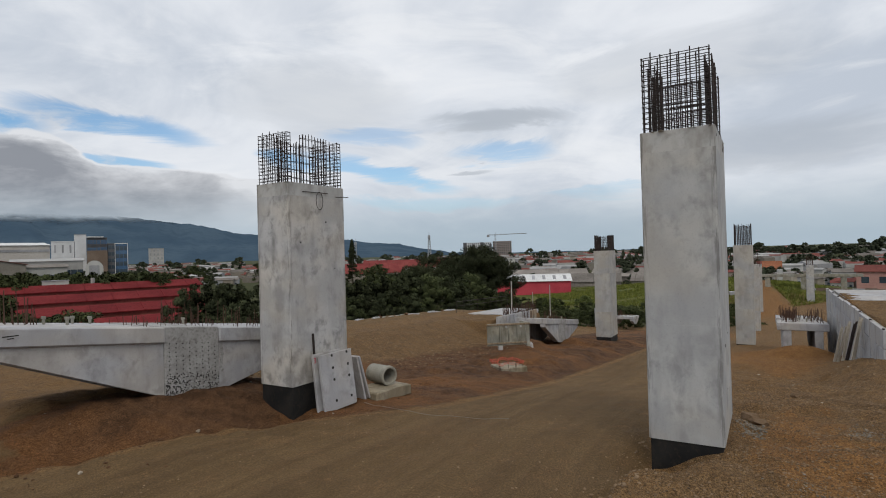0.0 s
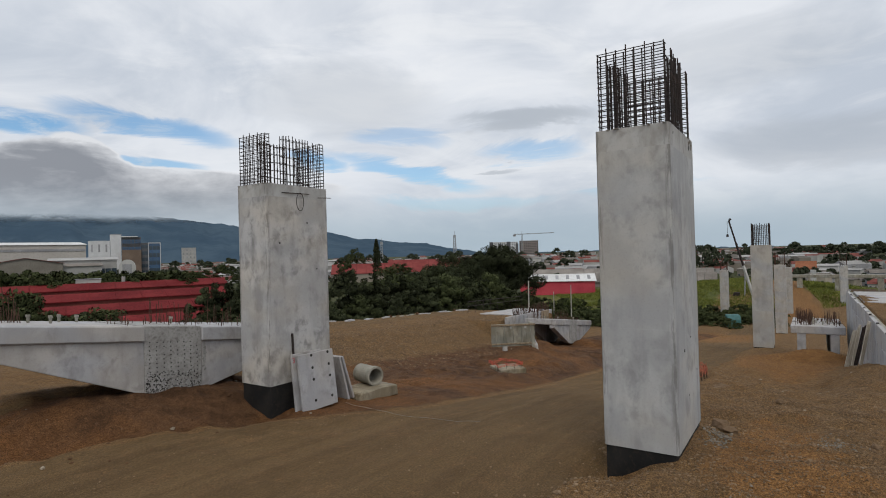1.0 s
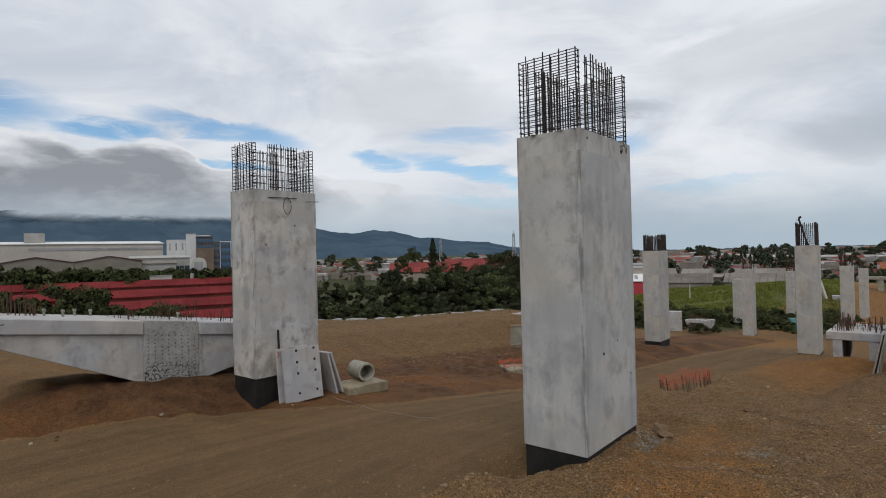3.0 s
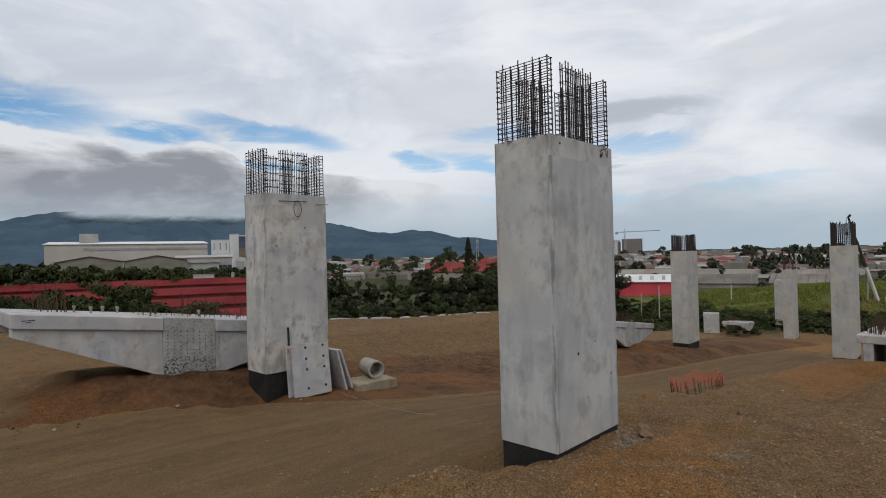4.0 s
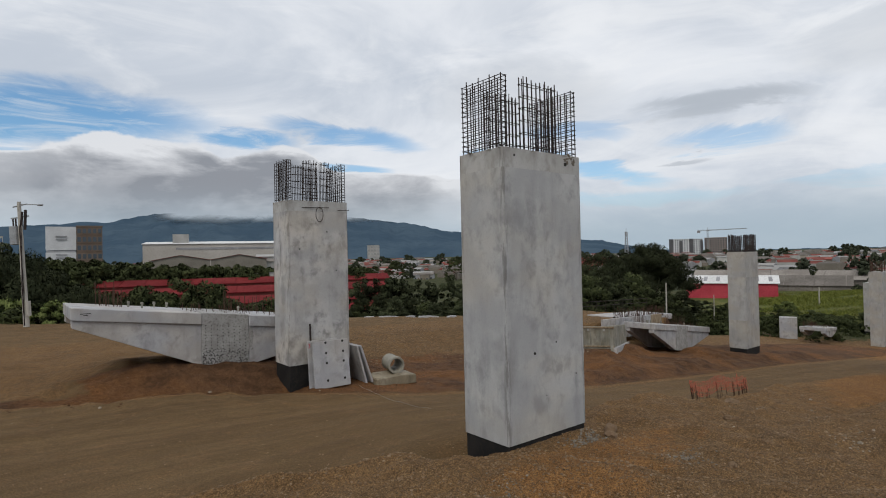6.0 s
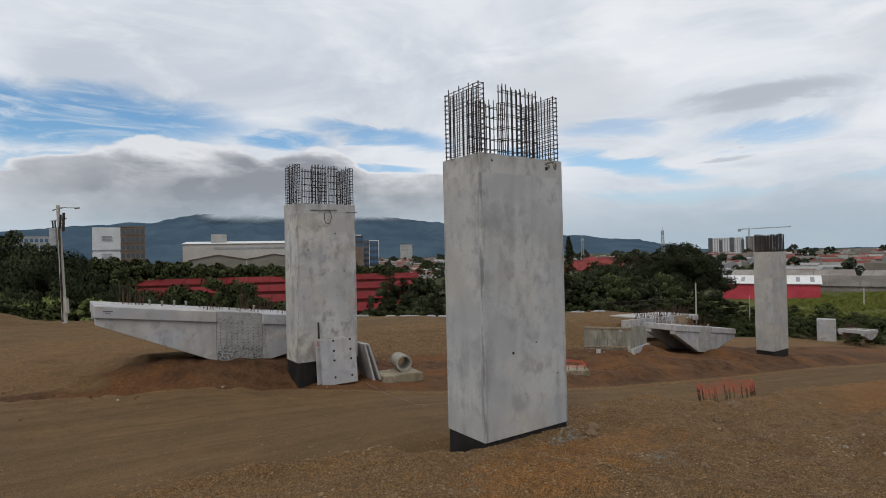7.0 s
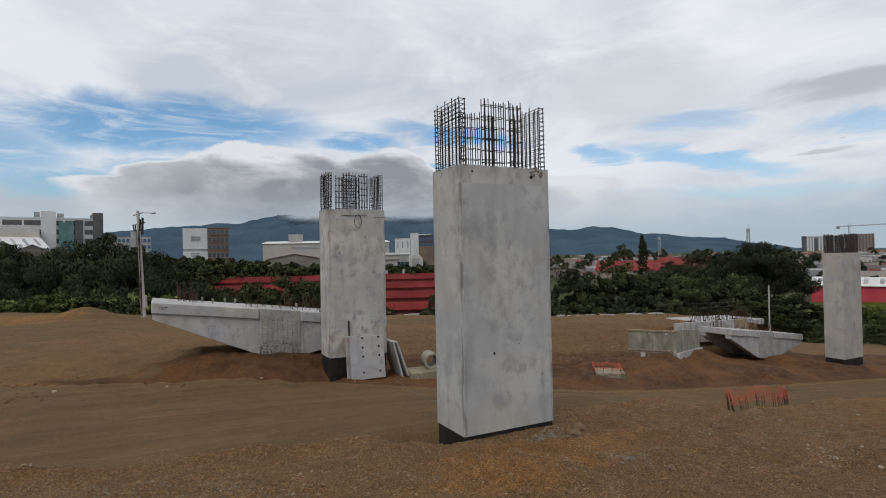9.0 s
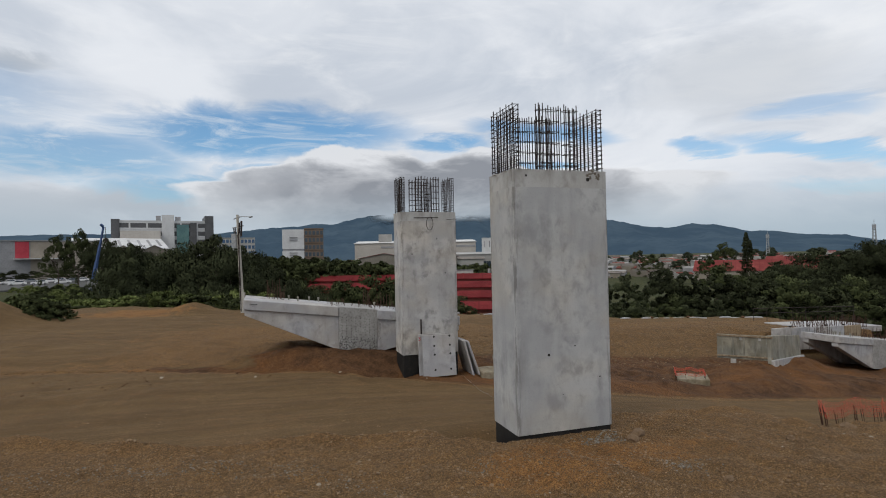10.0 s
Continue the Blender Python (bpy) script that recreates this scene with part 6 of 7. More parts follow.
part("vault", prism(bmesh.new(), [(0, 0), *arch, (5.6, 0)], 0, 12), WHITE_WALL, tent)
part("door", block(bmesh.new(), 1.2, -0.08, 8.0, 4.4, -0.003, 11.6), GREY_WALL, tent, "grey end door")
# white office with blue glass
DARK_FRONT = surf("dark_cladding", (0.07, 0.07, 0.075), (0.10, 0.10, 0.105), (0.05, 0.05, 0.05), 0.2, 2.5, 0.5, 0.1, 0.01)
tower_block("white_office", (-229.4, 315.7), (-220.4, 322.2), -8, 16, 25.5, 3, 3, BRIGHT_WALL, GREY_WALL, "low white office block on the town's edge", 0.75, False)
box = thing("white_office", span((-220.2, 322.3), (-215.5, 325.6), -8), "tall blank white stair block beside the glass office", "building")
part("wall", block(bmesh.new(), 0, 0, -3, 5.8, 16, 29.6), BRIGHT_WALL, box)
part("parapet", block(bmesh.new(), -0.15, -0.15, 29.603, 5.95, 16.15, 30.0), GREY_WALL, box)
glassy = tower_block("glass_office", (-215.2, 325.7), (-206.5, 331.4), -8, 14, 27.6, 6, 6, DARK_FRONT, BLUE_GLASS, "dark glass office with a thin white roof slab", 0.08, False)
part("roof_slab", block(bmesh.new(), -0.2, -1.2, 28.103, 8.6, 14.2, 28.7), BRIGHT_WALL, glassy, "thin white roof slab")
for i in range(5):
    part("fin", block(bmesh.new(), 2.2 * i + 0.4, -0.9, 19.5, 2.2 * i + 0.6, -0.06, 28.1), DARK_FRONT, glassy)
part("annex", block(bmesh.new(), 0, -4, -3, 10.4, -0.1, 20.2), BROWN_WALL, glassy, "brown brick annex at the foot")
tower_block("glass_office", (-206.3, 331.5), (-203.2, 333.5), -8, 12, 24.0, 6, 2, DARK_FRONT, GLASS, "narrow dark glass wing of the office", 0.1, False)
blue = tower_block("glass_office", (-202.9, 333.7), (-197.5, 336.9), -8, 12, 23.6, 5, 3, BLUE_GLASS, GLASS, "dark blue glass office block in a white frame", 0.1, False)
for x in (-0.35, 6.3):
    part("frame", block(bmesh.new(), x, -0.5, -3, x + 0.3, 12, 24.1), BRIGHT_WALL, blue, "white frame")
part("frame", block(bmesh.new(), -0.35, -0.5, 24.103, 6.6, 12, 24.6), BRIGHT_WALL, blue, "white frame")
# distance and size doubled together to fit the camera's view
tower_block("white_office", (-375.6, 686.5), (-360.5, 694.7), -3, 14, 24.5, 5, 4, WHITE_WALL, GREY_WALL, "white office block beyond the roofs, sized to fit the camera's view", 0.6, False)
# brown and white hotel-like slab
slab = thing("slab_block", span((-207.5, 137.8), (-202.2, 145.9), -8), "white blank slab block with lettering bars", "building")
for z0, z1 in ((-3, 16.6), (17.6, 26.6)):
    part("wall", block(bmesh.new(), 0, 0, z0, 9.7, 14, z1), BRIGHT_WALL, slab)
part("dark_band", block(bmesh.new(), 0.2, 0.2, 16.603, 9.5, 13.8, 17.597), GREY_WALL, slab)
for z in (15.5, 22.5):
    for k in range(2):
        part("sign_bar", block(bmesh.new(), 3.2, -0.3, z - k * 1.1, 6.8, -0.2, z - k * 1.1 + 0.6), GREY_WALL, slab, "grey illegible sign bar")
tower_block("slab_block", (-202.0, 145.9), (-197.2, 153), -8, 14, 26.6, 8, 5, BROWN_WALL, GLASS, "brown slab block with dark window strips", 0.35)
# big office hotel beyond the trees
hot = tower_block("white_hotel", (-273.7, 88.5), (-257.6, 129.6), 0.6, 20, 24.0, 6, 6, BRIGHT_WALL, DARK_FRONT, "large white hotel with terraces and green glass", 0.1)
part("end_tower", block(bmesh.new(), -0.2, -1.0, -3, 3.2, 20, 25.0), DARK_FRONT, hot, "dark grey end tower")
part("end_tower", block(bmesh.new(), 40.3, -1.0, -3, 44.3, 20, 27.0), DARK_FRONT, hot, "dark grey end tower")
part("lift_core", block(bmesh.new(), 21.0, -1.4, -3, 26.5, 14, 27.2), BRIGHT_WALL, hot, "white lift core")
part("glass_front", block(bmesh.new(), 27.5, -0.9, 8, 33.0, 0, 22.5), GREEN_GLASS, hot, "green glass front")
part("dark_front", block(bmesh.new(), 33.4, -0.9, 4, 36.5, 0, 23.5), DARK_FRONT, hot, "dark glazed front")
part("parking_deck", block(bmesh.new(), 4, -10, 0, 20.5, -1.5, 19.0), PALE_CLAD, hot, "cream parking deck")
for i in range(4):
    part("deck_slot", block(bmesh.new(), 9, -10.08, 3.2 + 3.6 * i, 20, -10.003, 4.3 + 3.6 * i), DARK_FRONT if i == 3 else CREAM_WALL, hot)
part("roof_tank", block(bmesh.new(), 18.5, 2, 24.6, 20.6, 6, 27), GREY_WALL, hot)
part("roof_tank", block(bmesh.new(), 27.0, 2, 24.6, 29.4, 6, 26.6), GREY_WALL, hot)
tower_block("glass_office", (-331, 163), (-318.7, 187), 0, 16, 19.5, 5, 12, WHITE_WALL, BLUE_GLASS, "pale office with blue strip windows", 0.25)
shed("white_warehouse", (-240, 64), (-231.5, 97), 0.2, 56, 10.4, 5.4, CREAM_WALL, BRIGHT_WALL, "long warehouse with white sheet roof", True, 0, 9)
for a, b in (((-231.8, 74.5), (-228.6, 84.0)), ((-228.4, 84.6), (-224.8, 95.0))):
    shed("gable_warehouse", a, b, 0.2, 4, 9.0, 2.6, CREAM_WALL, WHITE_ROOF, "grey gable warehouse front with pale roof", False, 0, 0, 1)
gh = shed("grey_hall", (-235, 21.5), (-226, 69), 0.2, 40, 13.2, 0.5, GREY_WALL, WHITE_ROOF, "grey hall with a red front panel", True)
part("red_panel", block(bmesh.new(), 23.2, -0.25, 6.9, 27.2, -0.003, 12.9), RED_WALL, gh, "red front panel")
part("cream_front", block(bmesh.new(), 27.6, -0.2, -1, 47.4, -0.003, 12.9), CREAM_WALL, gh, "cream wall panel")
part("canopy", block(bmesh.new(), 22.6, -3, 6.5, 39, -0.26, 6.8), BRIGHT_WALL, gh, "white canopy over the loading bay")
# far residential towers, one still being built
flats = tower_block("residential_tower", (25.5, 799.4), (66, 797.4), -4, 20, 23.5, 10, 14, BRIGHT_WALL, GLASS, "white residential tower with dark window columns", 0.55, False)
# dark vertical bands, slightly proud of the front
for x, w in ((-0.6, 5.0), (12.0, 4.0), (24.4, 5.0), (37.5, 3.6)):
    part("dark_column", block(bmesh.new(), x, -0.5, -3, x + w, 0.3, 24.2 if w > 4 else 21.5), DARK_FRONT, flats, "dark vertical band on the tower front")
tower_block("residential_tower", (68, 797.3), (94.9, 794.7), -4, 22, 24.5, 10, 9, BRICK_WALL, GLASS, "unfinished brown residential tower under a crane", 0.4)


def tower_crane(x, y, z, tall, jib, turn, label, material):
    ob = thing("tower_crane", pose(x, y, z, 0, 0, turn), label, "crane")
    bm = bmesh.new()
    for a, b in ((-0.7, -0.7), (0.7, -0.7), (0.7, 0.7), (-0.7, 0.7)):
        rod(bm, (a, b, 0), (a, b, tall), 0.22, sides=4)
    for i in range(int(tall / 2)):
        rod(bm, (-0.7, -0.7, i * 2), (0.7, -0.7, i * 2 + 2), 0.12, sides=3)
    part("mast", bm, material, ob)
    bm = bmesh.new()
    rod(bm, (-jib * 0.25, 0, tall), (jib, 0, tall + jib * 0.03), 0.28, sides=4)
    rod(bm, (-jib * 0.25, 0, tall + 1.0), (jib, 0, tall + jib * 0.03 + 0.5), 0.2, sides=4)
    for i in range(20):
        x0 = -jib * 0.25 + jib * 1.25 * i / 20
        rod(bm, (x0, 0, tall + max(0, x0) * 0.03), (x0 + jib / 32, 0, tall + 0.9 + max(0, x0) * 0.02), 0.12, sides=3)
    part("jib", bm, material, ob)
    part("counterweight", block(bmesh.new(), -jib * 0.27, -1, tall - 2.5, -jib * 0.19, 1, tall + 0.5), GREY_WALL, ob)
    part("peak", rod(bmesh.new(), (0, 0, tall), (0, 0, tall + 5), 0.4, 0.1, 5), material, ob)
    return ob


tower_crane(72, 796, -4, 34, 46, 2, "dark tower crane over unfinished towers", GREY_METAL)
tower_crane(-420, 45, 0, 34, 30, 120, "far tower crane on the skyline", GREY_METAL)


def lattice_mast(x, y, z, tall, w, label, material):
    ob = thing("radio_mast", pose(x, y, z, 0, 0, 20), label, "radio mast")
    bm = bmesh.new()
    n = 12
    for sx, sy in ((-1, -1), (1, -1), (1, 1), (-1, 1)):
        rod(bm, (sx * w, sy * w, 0), (sx * w * 0.35, sy * w * 0.35, tall), 0.22, sides=4)
    for i in range(n):
        k0, k1 = 1 - 0.65 * i / n, 1 - 0.65 * (i + 1) / n
        for (ax, ay), (bx, by) in (((-1, -1), (1, -1)), ((1, -1), (1, 1)), ((1, 1), (-1, 1)), ((-1, 1), (-1, -1))):
            rod(bm, (ax * w * k0, ay * w * k0, tall * i / n), (bx * w * k1, by * w * k1, tall * (i + 1) / n), 0.14, sides=3)
    part("lattice", bm, material, ob)
    part("antenna_ring", rod(bmesh.new(), (0, 0, tall - 3), (0, 0, tall - 0.5), 1.3, sides=8), material, ob)
    part("spire", rod(bmesh.new(), (0, 0, tall), (0, 0, tall + 3), 0.15, sides=4), material, ob)


lattice_mast(-15.5, 500, -6, 28, 1.7, "grey lattice radio mast on the skyline", GREY_METAL)
lattice_mast(-84.9, 510.6, -6, 24, 1.4, "pale weathered radio mast beyond the roofs", GREY_METAL)




# small houses of the town
def house_kind(w, d, h, rise, wall, roof, label):
    ob = thing("town_house", pose(0, 0, -500), label, "house", "town houses")
    wl = part("wall", walls(w, d, h, rise * 0.97), wall, ob)
    part("roof", gable(bmesh.new(), w, d, h, rise, 0.6, 0.15), roof, ob)
    for i in range(int(w / 3)):
        x = w * (i + 0.5) / int(w / 3)
        if i == 1:
            part("door", block(bmesh.new(), x - 0.5, -0.05, 0, x + 0.5, 0.05, 2.1), BROWN_WALL, wl)
        else:
            part("window", block(bmesh.new(), x - 0.7, -0.05, 1.0, x + 0.7, 0.05, 2.2), GLASS, wl)
    return ob


kinds = [house_kind(12, 9, 4.0, 1.6, WHITE_WALL, RUSTY_ROOF, "white town house with red sheet roof"),
         house_kind(10, 9, 5.5, 1.3, CREAM_WALL, GREY_ROOF, "cream two-storey town house with zinc roof"),
         house_kind(16, 10, 4.0, 1.5, CREAM_WALL, RUSTY_ROOF, "cream town house with faded red roof"),
         house_kind(11, 8, 6.5, 1.0, WHITE_WALL, WHITE_ROOF, "white town house with pale roof"),
         house_kind(18, 12, 5.0, 1.6, GREY_WALL, GREY_ROOF, "grey workshop with weathered zinc roof"),
         house_kind(9, 9, 6.0, 0.8, CREAM_WALL, GREY_ROOF, "cream town house with flat zinc roof")]
TOWN = random.Random(2024)


def town(n, a0, a1, d0, d1, power=1.0, lift=0.0, size=1.0):
    for _ in range(n):
        a, d = radians(TOWN.uniform(a0, a1)), d0 + (d1 - d0) * TOWN.random() ** power
        x, y = 5 + d * math.cos(a), d * math.sin(a)
        s, p = x * AX + y * AY, -x * AY + y * AX
        k = size * TOWN.uniform(0.5, 0.8) * (1 + d / 1800)
        copy_thing(TOWN.choice(kinds), pose(x, y, ground_z(s, p) - 0.5 + lift, 0, 0, math.degrees(a) - 90 + TOWN.uniform(-35, 35)) @ Matrix.Diagonal((k, k, k, 1)))


town(105, 92, 132, 290, 600, 1.0, 0.0, 0.85)
town(34, 118, 150, 300, 480, 1.0, 0.0, 0.85)
town(50, 42, 66, 260, 420, 1.0, 0.0, 0.8)
town(40, 66, 92, 300, 560)
town(70, 47, 61, 195, 330, 1.0, 0.0, 0.62)
wl = thing("boundary_wall", span((93, 143), (116, 124), -11), "dull brown boundary wall beyond the field", "wall")
for i in range(12):
    part("wall_bay", block(bmesh.new(), 2.5 * i, 0, 0, 2.5 * i + 2.44, 0.25, 3.6 + 0.1 * (i % 3), 0.02), BROWN_WALL if i % 4 else GREY_WALL, wl)
shed("pink_house", (119.5, 160.4), (129, 152.5), -10.5, 9, 6.2, 1.6, PINK_WALL, RUSTY_ROOF, "pink plastered house with faded roof", True, 0, 0, 3)
shed("orange_roof_house", (115.0, 199.2), (119.5, 196.4), -9.5, 9, 5.0, 2.6, WHITE_WALL, ORANGE_ROOF, "white house with steep orange-red roof", True, 0, 0, 2)


def far_houses(n, seed, wall, roof, label):
    """Many small houses far off, too small to tell apart, in one mesh."""
    rng = random.Random(seed)
    v, f, m = [], [], []
    for _ in range(n):
        a, d = radians(rng.choice((rng.uniform(42, 66), rng.uniform(66, 92), rng.uniform(92, 128), rng.uniform(118, 150)))), rng.uniform(290, 900)
        x, y = 5 + d * math.cos(a), d * math.sin(a)
        z = ground_z(x * AX + y * AY, -x * AY + y * AX) - 0.5
        q = pose(x, y, z, 0, 0, math.degrees(a) - 90 + rng.uniform(-40, 40))
        w, dp, h, r = rng.uniform(6, 13), rng.uniform(6, 9), rng.uniform(2.6, 4.8), rng.uniform(0.6, 1.6)
        b = len(v)
        for c in ((0, 0, -2), (w, 0, -2), (w, dp, -2), (0, dp, -2), (0, 0, h), (w, 0, h), (w, dp, h), (0, dp, h), (0, dp / 2, h + r), (w, dp / 2, h + r)):
            v.append(tuple(q @ Vector(c)))
        f += [tuple(b + i for i in t) for t in ((0, 1, 5, 4), (1, 2, 6, 9, 5), (2, 3, 7, 6), (3, 0, 4, 8, 7), (4, 5, 9, 8), (6, 7, 8, 9))]
        m += [0, 0, 0, 0, 1, 1]
    me = bpy.data.meshes.new("distant_houses")
    me.from_pydata(v, [], f)
    me.materials.append(wall)
    me.materials.append(roof)
    me.polygons.foreach_set("material_index", m)
    tagged(new("distant_houses", me), label, "houses", kind="stuff")


far_houses(380, 61, WHITE_WALL, RUSTY_ROOF, "distant white houses with red roofs across the plain")
far_houses(380, 62, CREAM_WALL, GREY_ROOF, "distant cream houses with zinc roofs across the plain")
far_houses(240, 63, GREY_WALL, WHITE_ROOF, "distant grey houses with pale roofs across the plain")
wood = []
for _ in range(110):  # bushes round the nearer houses
    a, d = radians(TOWN.uniform(45, 92)), TOWN.uniform(205, 420)
    k = TOWN.uniform(0.25, 0.5)
    wood.append(spot(TOWN.choice((far_a, far_b, far_b)), 5 + d * math.cos(a), d * math.sin(a), k, sink=1.0 * k))
for _ in range(270):  # trees between the houses
    a, d = radians(TOWN.choice((TOWN.uniform(40, 90), TOWN.uniform(90, 150)))), TOWN.uniform(230, 760)
    k = TOWN.uniform(0.45, 0.95) * (0.8 + d / 800)
    wood.append(spot(TOWN.choice((far_a, far_a, far_b)), 5 + d * math.cos(a), d * math.sin(a), k, sink=1.5 * k))
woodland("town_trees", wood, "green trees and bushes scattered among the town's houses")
wood = []
for i in range(46):  # wooded rise on the skyline
    a, d = radians(38 + 26 * i / 45 + TOWN.uniform(-0.6, 0.6)), TOWN.uniform(470, 560)
    wood.append(spot(TOWN.choice((far_a, far_b)), d * math.cos(a), d * math.sin(a), TOWN.uniform(0.9, 1.7), TOWN.uniform(4.0, 9.0) if i < 24 else TOWN.uniform(1.5, 4.5)))
for x, y, k, top in ((90.7, 297.5, 0.42, 4.6), (95.4, 296, 0.36, 4.4), (98.5, 295, 0.5, 2.6), (102, 293.6, 0.5, 2.4), (105.5, 292.7, 0.42, 5.6), (109.6, 291.2, 0.4, 5.0), (112.8, 290, 0.45, 6.0), (115.5, 289, 0.42, 4.2), (118.7, 287.8, 0.45, 6.0), (121, 286.9, 0.4, 3.6), (124.4, 285.4, 0.42, 5.0), (127.7, 284, 0.35, 3.2), (142.5, 277, 0.42, 3.6), (112, 282, 0.5, 1.6), (119, 280, 0.5, 1.8), (126, 276, 0.5, 1.0)):
    wood.append(spot(far_a if top > 3 else far_b, x, y, k, top))  # tall trees behind the field
for i in range(14):  # dark thicket by the orange-roofed house
    wood.append(spot(far_b, 100 + 17 * i / 13 + TOWN.uniform(-1, 1), 190 + TOWN.uniform(-6, 4), TOWN.uniform(0.22, 0.34), TOWN.uniform(-4.5, -2.0)))
woodland("skyline_trees", wood, "dark wooded rise along the skyline")
for i in range(110):  # thicket behind the red sheds
    deg, d = 118 + 44 * i / 109, TOWN.uniform(158, 200)
    top = float(np.interp(deg, [118, 124, 130, 138, 142, 147, 152, 162], [1.0, 1.7, 2.7, 3.7, 5.2, 6.2, 6.0, 5.2])) + TOWN.uniform(-0.9, 0.6)
    plant(thick, 5 + d * math.cos(radians(deg)), d * math.sin(radians(deg)), TOWN.uniform(0.9, 1.5), top)



# ---- the lot with parked cars, the cranes ----
solo("parking_lot", block(bmesh.new(), -60, -8, -0.6, 88, 78, 0.0), ASPHALT, pose(-159, 34, -1.4, 0, 0, 78), "grey asphalt lot with parked cars", "road", kind="structure")


def car_kind(body, label, pickup=False):
    ob = thing("parked_car", pose(0, 0, -500), label, "car", "parked cars")
    bm = prism(bmesh.new(), [(0, 0.35), (0.1, 0.85), (1.1, 0.98), (4.3, 0.98), (4.45, 0.4)], 0, 1.75, 0.06)
    bd = part("body", bm, body, ob)
    cab = [(1.2, 0.985), (1.75, 1.5), (2.9, 1.5), (3.2, 0.985)] if pickup else [(1.2, 0.985), (1.85, 1.5), (3.5, 1.5), (4.15, 0.985)]
    part("cabin", prism(bmesh.new(), cab, 0.12, 1.63, 0.04), body, ob)
    part("window", prism(bmesh.new(), [(cab[0][0] + 0.2, 1.03), (cab[1][0] + 0.05, 1.42), (cab[2][0] - 0.05, 1.42), (cab[3][0] - 0.2, 1.03)], 0.105, 1.645), GLASS, bd)
    for x in (0.85, 3.6):
        for y in (0.0, 1.55):
            wh = part("wheel", rod(bmesh.new(), (x, y - 0.02, 0.33), (x, y + 0.22, 0.33), 0.33, sides=12), TAR, ob)
            part("rim", rod(bmesh.new(), (x, y - 0.03, 0.33), (x, y + 0.23, 0.33), 0.18, sides=8), GREY_METAL, wh)
    return ob


WHITE_CAR = surf("white_car_paint", (0.70, 0.70, 0.70), (0.75, 0.75, 0.75), (0.6, 0.6, 0.6), 1, 5, 0.3, 0, spec=0.6)
GREY_CAR = surf("grey_car_paint", (0.20, 0.21, 0.22), (0.25, 0.26, 0.27), (0.15, 0.15, 0.15), 1, 5, 0.3, 0, spec=0.6)
cars = [car_kind(WHITE_CAR, "white parked car on the asphalt lot"), car_kind(WHITE_CAR, "white parked pickup on the asphalt lot", True), car_kind(GREY_CAR, "grey parked car on the asphalt lot")]
for d, side, r, k in ((204, 25.3, 76, 0), (202, 29.2, 78, 0), (203, 33.6, 75, 1), (224, 25.6, 70, 2), (226, 27.6, 80, 2), (222, 31.2, 72, 0), (225, 33.0, 60, 2), (220, 37.4, 75, 0), (221, 24.0, 75, 0), (213, 35.4, 80, 2)):
    copy_thing(cars[k], pose(13 - 0.978 * d, d * side / 150, -1.39, 0, 0, r))


def mobile_crane(x, y, z, turn, reach, tall, paint, label, slew=0.0):
    ob = thing("mobile_crane", pose(x, y, z, 0, 0, turn), label, "crane")
    part("chassis", block(bmesh.new(), -4, -1.2, 0.6, 4, 1.2, 1.5, 0.1), paint, ob)
    part("cab", prism(bmesh.new(), [(2.2, 1.5), (2.4, 3.0), (3.8, 3.0), (4.1, 1.5)], -1.1, 0.2, 0.06), paint, ob)
    part("counterweight", block(bmesh.new(), -3.4, -1.1, 1.503, -1.6, 1.1, 3.0, 0.1), GREY_WALL, ob)
    for i in range(4):
        for s_ in (-1.25, 0.95):
            part("wheel", rod(bmesh.new(), (-3 + 2 * i, s_, 0.55), (-3 + 2 * i, s_ + 0.35, 0.55), 0.55, sides=12), TAR, ob)
    lean = Vector((math.cos(radians(slew)), math.sin(radians(slew)), 0))
    a, b = Vector((0, 0, 2.0)) - 0.5 * lean, Vector((0, 0, tall)) + reach * lean
    for k, (t0, t1, r) in enumerate(((0, 0.4, 0.34), (0.38, 0.7, 0.27), (0.68, 1.0, 0.2))):
        part("boom", rod(bmesh.new(), a.lerp(b, t0), a.lerp(b, t1), r, sides=4), WHITE_WALL if paint == DARK_STEEL and k == 0 else paint, ob)
    part("boom_head", rod(bmesh.new(), b, b - lean * 0.5 + Vector((0, 0, 0.5)), 0.26, sides=5), paint, ob)
    part("hoist_cable", rod(bmesh.new(), b + lean * 0.35, b + lean * 0.35 + Vector((0, 0, -tall * 0.16)), 0.05, sides=3), DARK_STEEL, ob)
    part("hook_block", rod(bmesh.new(), b + lean * 0.35 + Vector((0, 0, -tall * 0.16 - 0.7)), b + lean * 0.35 + Vector((0, 0, -tall * 0.16)), 0.3, 0.2, 6), DARK_STEEL, ob)
    part("lift_ram", rod(bmesh.new(), lean * 1.4 + Vector((0, 0, 1.5)), a.lerp(b, 0.33), 0.16, sides=6), GREY_METAL, ob)
    return ob


mobile_crane(-107.6, 34.2, -1.75, 162, 1.5, 13.4, BLUE_PAINT, "blue mobile crane with raised boom behind shrubs", -90)
mobile_crane(69.8, 139.4, -10.4, 155, 4.4, 21.0, DARK_STEEL, "dark mobile crane with raised boom among the piers")


